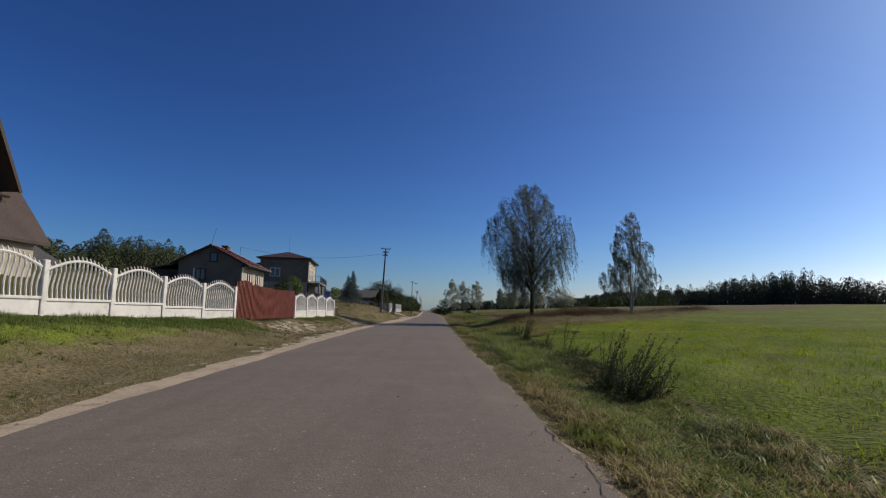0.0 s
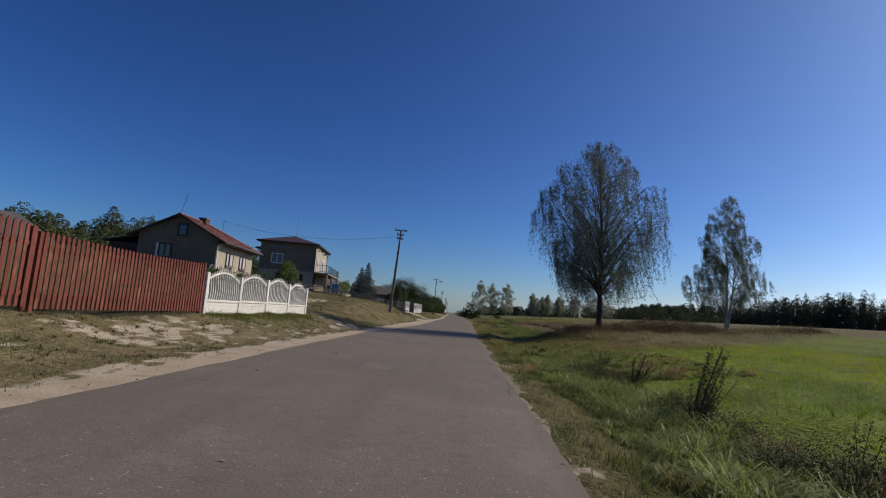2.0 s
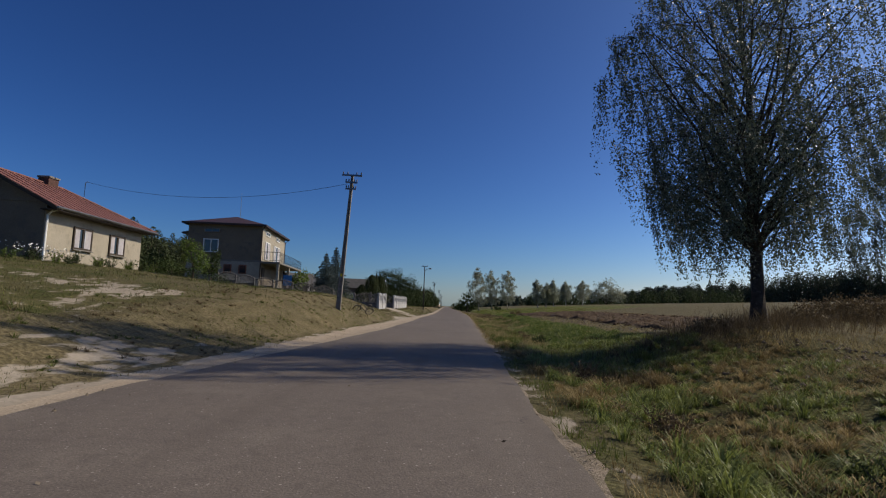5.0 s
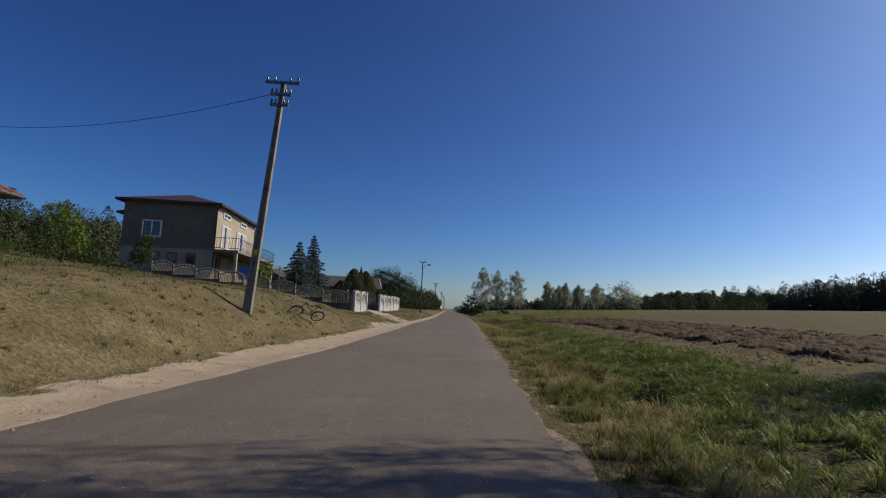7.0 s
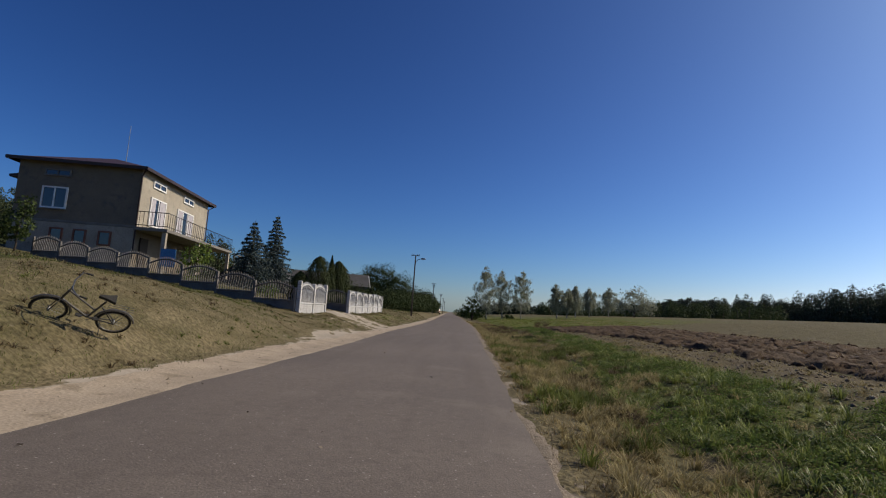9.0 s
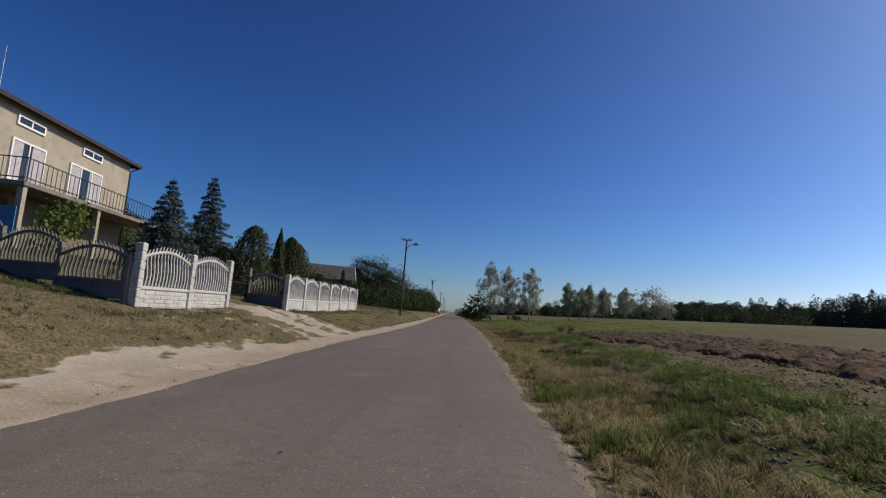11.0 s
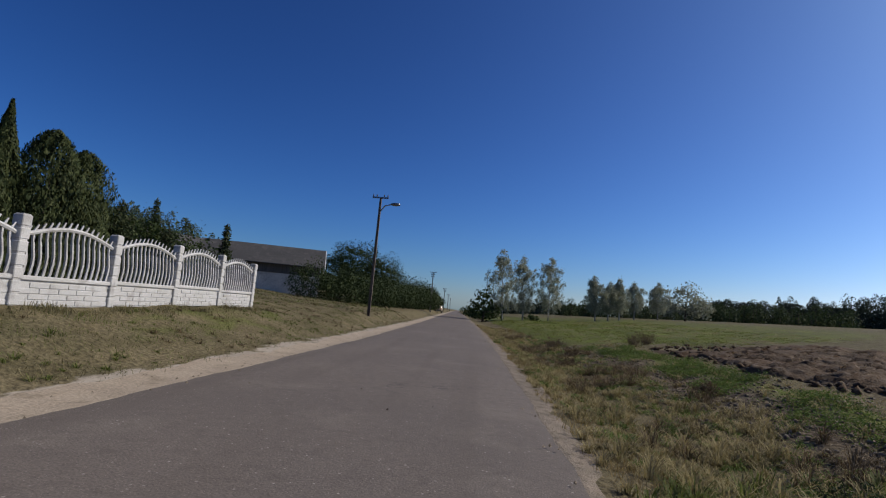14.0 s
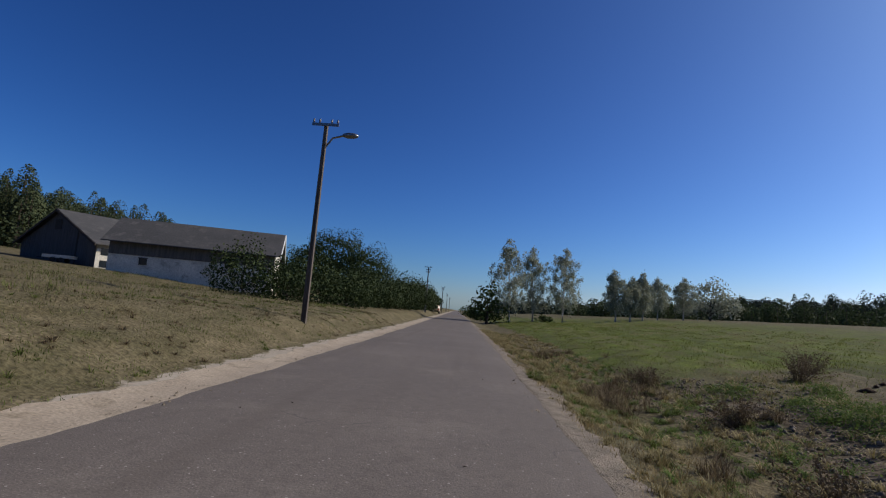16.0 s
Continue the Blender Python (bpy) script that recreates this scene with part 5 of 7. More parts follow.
def back_shed():
    t = thing("hill_barn", "broad dark-roofed barn on the rise behind the yards", "barn", house_frame(-66.0, 84.0, -8.0, 0))
    part("wall", gable_body(8.0, 15.0, 5.0, 7.2, 11.1), M_RENDER_SHADED, t)
    part("roof", gable_roof(8.0, 15.0, 7.2, 11.2, 0.5, 0.1), M_ROOF_GREY, t)
    part("door", boxed(-0.06, 0.0, 6.0, 9.0, 5.2, 7.9), M_WOOD_DARK, t)
    for s in (-1, 1):
        part("bargeboard", poly(bmesh.new(), [(-0.4, 7.5 + s * 8.0, 6.8), (-0.4, 7.5, 11.05), (-0.4, 7.5, 11.3), (-0.4, 7.5 + s * 8.0, 7.05)], (0.06, 0, 0)), M_WOOD_DARK, t)


low_house()
tall_house()
brown_house()
barn()
shed()
back_shed()

# ---- fences and gates ----
fence("concrete_fence", "white cast-concrete fence with arched baluster panels", (-7.63, 19.9), 270 - 8.0, 7, 2.05, 1.26, 0.4, 1.06, 1.32, False)
fence("concrete_fence", "short white cast-concrete fence with arched panels", (-7.4, 27.45), 90 - 2.5, 4, 2.11, 1.2, 0.4, 1.0, 1.24, False)
fence("concrete_fence", "white brick-patterned concrete fence beside the drive", (-6.5, 71.6), 90, 2, 2.0, 1.3, 0.43, 1.03, 1.21, True)
fence("concrete_fence", "white brick-patterned concrete fence along the garden", (-6.28, 79.85), 90, 6, 2.0, 1.3, 0.43, 1.03, 1.21, True)
fence("concrete_fence", "concrete fence stepping up the bank, its shade put into the grey", (-6.66, 71.52), 180 - 17.4, 8, 2.0, 0.98, 0.36, 0.84, 1.04, False, grey=True, post_w=0.1)


def picket_gate(name, label, y0, y1, h0, h1, dip):
    x0 = -7.6 + 0.03 * (y0 - 20)
    z0 = float(gz(x0, y0)) - 0.02
    t = thing(name, label, "gate", Matrix.Translation((x0, y0, z0)) @ Matrix.Rotation(radians(88.3), 4, "Z"))
    ln = y1 - y0
    bm = bmesh.new()
    for z in (0.28, h0 - 0.32):
        box(bm, 0, ln, 0.0, 0.04, z, z + 0.07)
    part("rail", bm, M_RED, t)
    n = int(ln / 0.125)
    bm = boxed(0, 0.07, -0.025, -0.002, 0.06, 1.0)
    poly(bm, [(0, -0.025, 1.0), (0.035, -0.025, 1.03), (0.07, -0.025, 1.0)], (0, 0.023, 0))
    picket = bm_mesh("picket", bm, M_RED)
    for i in range(n):
        u = i / max(1, n - 1)
        h = h0 + (h1 - h0) * u - dip * math.sin(math.pi * u)
        part("picket", picket, M_RED, t, m=Matrix.Translation((i * ln / n + 0.02, 0, 0)) @ Matrix.Diagonal((1, 1, h, 1)))
    for x in (-0.02, ln - 0.02):
        part("gate_post", boxed(x - 0.04, x + 0.04, 0.0, 0.08, -0.1, h0 + 0.02), M_RED, t)


picket_gate("wicket_gate", "closed red-brown picket wicket gate", 20.05, 21.5, 1.46, 1.46, -0.06)
picket_gate("picket_gate", "wide closed red-brown picket gate", 21.65, 27.3, 1.44, 1.4, 0.05)


def iron_gate():
    p = gp(-7.95, 76.05)
    t = thing("iron_gate", "low closed black iron gate set back from the road", "gate", Matrix.Translation(p) @ Matrix.Rotation(radians(88), 4, "Z"))
    for x0 in (0.0, 2.05):
        leaf = part("gate_leaf", boxed(x0, x0 + 2.0, -0.02, 0.02, 0.1, 0.15), M_IRON, t)
        bm = bmesh.new()
        box(bm, x0, x0 + 0.05, -0.025, 0.025, 0.05, 0.82)
        box(bm, x0 + 1.95, x0 + 2.0, -0.025, 0.025, 0.05, 0.82)
        box(bm, x0, x0 + 2.0, -0.02, 0.02, 0.55, 0.59)
        part("frame", bm, M_IRON, leaf)
        bar = bm_mesh("bar", tube(bmesh.new(), [(0, 0, 0), (0, 0, 1)], 0.011, 5), M_IRON)
        for i in range(16):
            u = (i + 0.5) / 16
            h = 0.66 - 0.08 * math.sin(math.pi * u)
            part("bar", bar, M_IRON, leaf, m=Matrix.Translation((x0 + 0.05 + u * 1.9, 0, 0.12)) @ Matrix.Diagonal((1, 1, h, 1)))


iron_gate()
fence("concrete_fence", "side panel of the garden fence beside the gate, shade in its grey", (-7.85, 80.2), -8, 1, 1.5, 1.2, 0.4, 0.95, 1.12, False, grey=True, n_bal=11)
fence("concrete_fence", "side panel on the near side of the gate, shade in its grey", (-7.9, 75.9), -10, 1, 1.42, 1.2, 0.4, 0.95, 1.12, False, grey=True, n_bal=11)


# ---- poles ----
def line_pole(name, label, x, y, height, lean, lamp_arm, group="line poles"):
    t = thing(name, label, "utility pole", Matrix.Translation(gp(x, y, -0.15)) @ Matrix.Rotation(lean[0], 4, "Y") @ Matrix.Rotation(lean[1], 4, "X"), group)
    bm = bmesh.new()
    w0, w1 = (0.075, 0.05) if lamp_arm else (0.115, 0.06)
    # two legs with rungs between them, solid below
    for s in (-1, 1):
        poly(bm, [(s * w0, -0.07, 0), (s * (w0 - 0.06), -0.07, 0), (s * (w1 - 0.05), -0.05, height), (s * w1, -0.05, height)], (0, 0.13, 0))
    n = int(height / 0.42)
    for i in range(n + 1):
        z = i * height / n
        w = w0 + (w1 - w0) * z / height
        box(bm, -w + 0.03, w - 0.03, -0.045, 0.045, max(0, z - 0.07), min(height, z + 0.07))
    box(bm, -w0 + 0.02, w0 - 0.02, -0.05, 0.05, 0, 1.3)
    poly(bm, [(-w0 + 0.05, -0.015, 1.2), (w0 - 0.05, -0.015, 1.2), (w1 - 0.04, -0.015, height), (-w1 + 0.04, -0.015, height)], (0, 0.03, 0))
    part("shaft", bm, M_POLE_WOOD if lamp_arm else M_POLE, t)
    for z, half in ((height - 0.05, 0.42),) if lamp_arm else ((height - 0.05, 0.5), (height - 0.42, 0.3), (height - 0.75, 0.26)):
        arm = part("crossarm", boxed(-half, half, -0.1, -0.05, z - 0.04, z + 0.04), M_STEEL, t)
        for u in (-0.9, -0.45, 0.45, 0.9):
            part("insulator", tube(bmesh.new(), [(u * half, -0.075, z + 0.04), (u * half, -0.075, z + 0.09), (u * half, -0.075, z + 0.17)], [0.015, 0.032, 0.02], 7), M_INSUL, arm)
    if not lamp_arm:
        part("number_plate", boxed(-0.045, 0.045, -0.085, -0.072, 1.72, 1.86), M_YELLOW, t, "small yellow warning plate")
    if lamp_arm:
        arm = part("lamp_arm", tube(bmesh.new(), [(0.05, 0, height - 0.75), (0.25, 0, height - 0.45), (0.6, 0, height - 0.35)], 0.03, 6), M_STEEL, t)
        bm = bmesh.new()
        bmesh.ops.create_uvsphere(bm, u_segments=10, v_segments=6, radius=1)
        bmesh.ops.scale(bm, vec=(0.27, 0.12, 0.09), verts=bm.verts)
        bmesh.ops.translate(bm, vec=(0.8, 0, height - 0.34), verts=bm.verts)
        part("lamp_head", bm, M_STEEL, arm, smooth=True)
    return t


line_pole("utility_pole", "slotted grey concrete power pole on the verge", -5.76, 54.15, 6.85, (0.036, -0.09), False)
line_pole("street_lamp", "slim dark pole with a street lamp arm", -5.0, 103.4, 6.32, (0.0, -0.02), True)
line_pole("utility_pole", "distant grey concrete power pole", -6.2, 160.0, 6.4, (0.0, 0.0), False)
for py in (215, 270, 330):
    line_pole("utility_pole", "distant grey concrete power pole", float(-4.2 + bend(py)), py, 6.4, (0.0, 0.0), False)


def wire(name, label, a, b, sag, r=0.012):
    pts = [Vector(a).lerp(Vector(b), i / 20) - Vector((0, 0, sag * 4 * (i / 20) * (1 - i / 20))) for i in range(21)]
    me = bm_mesh(name, tube(bmesh.new(), pts, r, 4), M_RUBBER)
    tagged(new(name, me), label, "cable")


wire("service_cable", "thin black service cable sagging from pole to house", (-5.62, 54.2, 6.85), (-22.3, 59.2, 7.74), 0.8, 0.009)

# ---- trees ----
hanging_birch("weeping_birch", "tall weeping birch with a dark trunk and hanging twigs", 7.8, 43.4,
              ((2.6, 1.6, 1.6), (3.6, 2.5, 2.4), (5.0, 3.4, 2.9), (6.4, 3.85, 3.1), (7.7, 4.0, 3.2), (8.4, 3.2, 2.9), (8.9, 2.7, 2.0), (9.8, 2.8, 1.3), (10.5, 2.3, 0.7), (10.95, 1.4, 0.2)),
              1, 0.19, 92, 12, 6, 72, 0.029, 2.5, 0.17, M_BARK, L_BIRCH, 11, 1.9, -0.9)
hanging_birch("young_birch", "slender two-stemmed birch with a pointed crown on the balk", 19.2, 52.2,
              ((2.0, 1.2, 1.2), (2.8, 2.7, 2.4), (3.6, 2.9, 2.6), (5.0, 2.4, 2.4), (6.5, 2.0, 2.1), (8.0, 1.5, 1.4), (9.0, 1.15, 1.0), (9.8, 0.6, 0.5), (10.2, 0.2, 0.2)),
              2, 0.11, 80, 9, 9, 46, 0.031, 1.2, 0.16, M_BARK_PALE, L_BIRCH, 12, 1.3)
FAR_BIRCHES = ((4.6, 151.5, 9.6, 4.6, 0), (7.9, 155.7, 9.2, 3.6, 1), (11.5, 155.0, 9.0, 3.8, 2), (19.4, 160.0, 7.0, 2.8, 3), (21.6, 161.0, 6.2, 2.6, 4), (23.6, 162.0, 6.8, 2.6, 5), (28.2, 169.5, 6.6, 3.2, 6), (33.4, 173.0, 7.0, 3.6, 7))
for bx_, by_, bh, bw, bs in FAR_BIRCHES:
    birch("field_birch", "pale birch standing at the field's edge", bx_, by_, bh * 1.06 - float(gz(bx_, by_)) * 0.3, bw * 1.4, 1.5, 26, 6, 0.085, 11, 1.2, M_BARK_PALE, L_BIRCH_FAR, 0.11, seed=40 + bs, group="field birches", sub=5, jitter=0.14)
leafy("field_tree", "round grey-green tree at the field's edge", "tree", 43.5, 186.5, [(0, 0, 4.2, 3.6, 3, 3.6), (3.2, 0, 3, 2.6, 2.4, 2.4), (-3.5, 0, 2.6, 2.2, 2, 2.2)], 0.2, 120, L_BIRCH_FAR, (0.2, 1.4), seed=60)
leafy("roadside_tree", "dark broad tree beside the pale birches", "tree", 1.9, 150.0, [(0, 0, 3.2, 1.6, 1.6, 1.8), (-1.0, 0, 1.7, 1.5, 1.4, 1.5), (1.2, 0.5, 1.5, 1.5, 1.4, 1.3)], 0.16, 160, L_GREEN, (0.2, 1.6), seed=61)
spruce("blue_spruce", "blue spruce behind the garden gate", -14.6, 86.0, 5.0, 4.2, 0.085, L_SPRUCE, 1, "blue spruces")
spruce("blue_spruce", "taller blue spruce behind the garden gate", -14.4, 89.6, 6.1, 4.2, 0.085, L_SPRUCE, 2, "blue spruces")
for x, y, h, w, sd, p in ((-9.0, 83.0, 3.05, 1.65, 1, 0.55), (-9.9, 82.3, 1.9, 1.2, 5, 0.6), (-9.05, 86.2, 3.35, 0.8, 2, 0.95), (-8.75, 87.0, 3.15, 1.35, 3, 0.5), (-8.75, 87.9, 2.95, 1.35, 6, 0.5), (-9.6, 88.6, 2.6, 1.2, 4, 0.6)):
    thuja("thuja", "dense dark green thuja behind the white fence", x, y, h, w, 0.05, 13000, L_THUJA, sd, "thujas", p)
leafy("maple", "broad dark green tree behind the roadside bushes", "tree", -14.8, 145.0, [(-0.4, 0, 5.3, 3.8, 3.8, 2.7), (-3.6, 1, 4.0, 3, 3, 2.4), (3.2, -0.5, 3.9, 3, 3, 2.3), (0.6, 0, 2.9, 4, 3, 2.4)], 0.085, 760, L_HEDGE, (0.3, 2.2), seed=62)
HEDGE = ((-10.6, 111.5, 2.5, 2.0), (-9.0, 113.0, 2.2, 1.8), (-8.9, 116, 2.9, 2.4), (-7.5, 119, 2.0, 2.0), (-8.2, 124, 2.9, 2.8), (-7.1, 128, 2.2, 2.2), (-8.2, 133, 3.6, 3.2), (-7.3, 139, 2.7, 2.5), (-7.8, 146, 3.6, 3.2), (-7.9, 155, 3.8, 3.4), (-8.2, 165, 4.0, 3.6), (-8.6, 178, 4.2, 4.0), (-9.5, 195, 4.4, 4.4), (-10.5, 215, 4.6, 4.8))
for i, (x, y, h, w) in enumerate(HEDGE):
    leafy("roadside_bush", "dense dark green bush beside the road", "bush", x, y, [(0, 0, h * 0.5, w * 0.6, w * 0.6, h * 0.6), (w * 0.35, 0.4, h * 0.35, w * 0.45, w * 0.4, h * 0.45), (-w * 0.4, -0.3, h * 0.4, w * 0.45, w * 0.5, h * 0.5)], 0.05 + 0.0007 * (y - 100), 4.6 * (330 - y), L_HEDGE, seed=70 + i, group="roadside bushes")


def scatter_wood(r, n, fx, fy, h, w, pointed):
    out = []
    for i in range(n):
        s, q = r.uniform(0, 1), r.uniform(0, 1)
        out.append((fx(s, q), fy(s, q), h * r.uniform(0.7, 1.15), w * r.uniform(0.8, 1.3), r.uniform() < pointed))
    return out


r_ = np.random.default_rng(3)
def wood_edge(r, n):
    """The long wood beyond the fields: low where it is far, taller as it comes nearer on the other side."""
    out = []
    for i in range(n):
        x = 75 + 355 * r.uniform(0, 1) ** 1.15
        y = np.interp(x, [75, 236, 430], [292, 288, 160]) + 50 * r.uniform(0, 1) ** 2
        h = np.interp(x, [75, 110, 150, 165, 210, 240, 430], [6.0, 8.0, 12.5, 16.8, 17.2, 17.2, 22.0]) * r.uniform(0.78, 1.08) * (1 + 0.16 * math.sin(x * 0.07) + 0.14 * math.sin(x * 0.19 + 1.0))
        out.append((x, y, h, np.interp(x, [75, 240], [5.5, 8.0]) * r.uniform(0.8, 1.25), r.uniform() < 0.15))
    return out


far_wood("far_wood", "dark mixed wood beyond the fields", wood_edge(r_, 760), L_FOREST, 5, 290, 0.42)
far_wood("hill_wood", "mixed pine wood above the village yards", scatter_wood(r_, 120, lambda s, q: -75 - 24 * q - 30 * s, lambda s, q: 20 + 115 * s, 7.0, 5, 0.6) + scatter_wood(r_, 60, lambda s, q: -76 - 20 * q, lambda s, q: 104 + 26 * s, 7.8, 5.5, 0.5), L_PINE, 8, 420, 0.3)
far_wood("hill_wood", "pine wood on the hill behind the houses", scatter_wood(r_, 200, lambda s, q: -72 - 26 * q, lambda s, q: 135 + 80 * s, 12.5, 8.5, 0.6) + scatter_wood(r_, 70, lambda s, q: -70 - 26 * q, lambda s, q: 200 + 110 * s, 10, 7, 0.6), L_PINE, 6, 700, 0.21)
far_wood("road_end_wood", "distant trees where the road ends", scatter_wood(r_, 90, lambda s, q: -14 - 90 * s + bend(300), lambda s, q: 300 + 60 * q, 9, 7, 0.3) + scatter_wood(r_, 60, lambda s, q: 8 + 50 * s, lambda s, q: 300 + 60 * q, 5, 6, 0.2), L_FOREST, 7, 150, 0.6)

far_wood("field_thicket", "pale grey-green bushes along the far edge of the fields", scatter_wood(r_, 90, lambda s, q: 30 + 70 * s, lambda s, q: 240 + 25 * q - 30 * s, 5.5, 4.5, 0.1), L_WEED, 9, 200, 0.35)

# ---- garden and yard plants ----
leafy("fruit_tree", "small light green fruit tree on the bank between the houses", "tree", -16.4, 61.0, [(0, 0, 1.6, 0.8, 0.8, 0.7), (0.4, 0.2, 1.1, 0.6, 0.6, 0.6), (-0.3, -0.2, 2.2, 0.5, 0.5, 0.45)], 0.06, 1100, L_BRIGHT, (0.06, 0.9), seed=21)
leafy("yard_bush", "dark green bush beside the fruit tree", "bush", -17.2, 65.0, [(0, 0, 0.4, 0.7, 0.7, 0.45), (0.7, 0.4, 0.35, 0.5, 0.5, 0.35)], 0.045, 900, L_GREEN, seed=22)
leafy("yard_bush", "overgrown green bush behind the low house", "bush", -20.5, 66.0, [(0, 0, 0.7, 1.2, 1.2, 0.7), (1.3, 0.4, 0.5, 0.9, 0.9, 0.55), (-1.6, 0.6, 0.9, 1.3, 1.2, 0.8)], 0.05, 900, L_GREEN, seed=23)
leafy("young_tree", "young green tree in front of the two-storey house", "tree", -22.1, 75.4, [(0, 0, 1.5, 0.8, 0.8, 0.9), (0.3, 0, 2.3, 0.5, 0.5, 0.6), (-0.3, 0.1, 1.0, 0.7, 0.7, 0.5)], 0.08, 700, L_GREEN, (0.05, 0.8), seed=24)
leafy("climbing_shrub", "light green shrub growing up to the balcony", "bush", -15.9, 80.6, [(0, 0, 1.1, 0.8, 0.8, 1.1), (0.3, 0.7, 1.6, 0.6, 0.7, 0.8)], 0.09, 600, L_BRIGHT, (0.05, 0.7), seed=25)
for i, (x, y, h) in enumerate(((-31, 72, 2.0), (-34, 76, 2.4), (-30.5, 81, 2.6), (-36, 70, 2.2), (-27.5, 77.8, 1.9))):
    leafy("garden_tree", "dense green tree at the edge of the yard", "tree", x, y, [(0, 0, h * 0.55, h * 0.42, h * 0.42, h * 0.45), (h * 0.3, 0.4, h * 0.35, h * 0.3, h * 0.3, h * 0.3), (-h * 0.3, 0.2, h * 0.35, h * 0.32, h * 0.3, h * 0.32)], 0.08, 560, L_GREEN, (0.1, 0.9), seed=26 + i, group="yard trees")
for i, (x, y, h, w) in enumerate(((-8.8, 89.4, 2.3, 1.3), (-8.1, 90.4, 1.9, 1.4), (-7.1, 91.6, 2.45, 0.6), (-10.4, 93.3, 2.9, 0.9))):
    spruce("young_pine", "young dark pine behind the garden fence", x, y, h, w * 1.2, 0.06, L_PINE, 31 + i, "young pines")
for i, (x, y, h) in enumerate(((-9.6, 89.0, 1.9), (-9.9, 90.6, 1.7), (-9.0, 91.2, 1.6), (-9.6, 92.6, 1.6), (-10.8, 91.4, 2.0), (-7.6, 91.2, 1.3))):
    leafy("garden_bush", "leafy garden bush behind the white fence", "bush", x, y, [(0, 0, h * 0.36, 0.75, 0.75, h * 0.4), (0.5, 0.4, h * 0.3, 0.6, 0.6, h * 0.34)], 0.045, 1100, L_GREEN, seed=36 + i, group="garden bushes")
for i, (x, y, h) in enumerate(((-7.8, 90.9, 1.7), (-8.4, 91.4, 2.0), (-9.2, 91.6, 2.2), (-10.0, 91.8, 2.3))):
    leafy("garden_shrub", "tall leafy shrub at the end of the garden", "bush", x, y, [(0, 0, h * 0.5, 0.85, 0.85, h * 0.5), (0.6, 0.4, h * 0.36, 0.7, 0.7, h * 0.4), (-0.4, 0.2, h * 0.7, 0.5, 0.5, h * 0.22)], 0.045, 1000, L_GREEN if i % 3 else L_WEED, seed=170 + i, group="garden shrubs")
leafy("garden_bush", "low rounded bush behind the iron gate", "bush", -10.6, 79.0, [(0, 0, 0.45, 0.7, 0.7, 0.5)], 0.06, 900, L_BRIGHT, seed=47)
ROAD_END = ((1.6, 168, 1.6, 2.2), (3.0, 176, 1.8, 2.6), (0.9, 190, 2.0, 3.0), (-0.4, 215, 2.6, 4.0), (8.6, 151.5, 1.0, 1.6))
for i, (x, y, h, w) in enumerate(ROAD_END):
    leafy("field_bush", "green bush at the roadside by the field", "bush", x, y, [(0, 0, h * 0.5, w * 0.6, w * 0.6, h * 0.55), (w * 0.4, 0.3, h * 0.35, w * 0.4, w * 0.4, h * 0.4)], 0.2, 110, L_GREEN, seed=90 + i, group="field bushes")

for i, (x, y, w, h) in enumerate(((9.4, 44.3, 1.0, 0.75), (11.2, 45.5, 1.3, 0.9), (13.0, 46.6, 1.2, 1.0), (14.8, 48.2, 1.2, 0.85), (16.6, 49.4, 1.0, 0.7), (6.5, 43.0, 0.8, 0.5))):
    leafy("brown_shrub", "low dense brown shrub on the balk between the birches", "bush", x, y, [(0, 0, h * 0.45, w * 0.7, w * 0.6, h * 0.5), (w * 0.5, 0.3, h * 0.35, w * 0.5, w * 0.4, h * 0.4), (-w * 0.5, -0.2, h * 0.35, w * 0.5, w * 0.4, h * 0.4)], 0.03, 3800, L_BRUSH, (0.03, 0.2), seed=150 + i, group="balk shrubs")

# ---- ploughed strip ----
def plough_near(y):
    return np.interp(y, [51, 77, 82, 88, 95, 100], [8.7, 8.7, 8.3, 7.0, 6.9, 7.2])


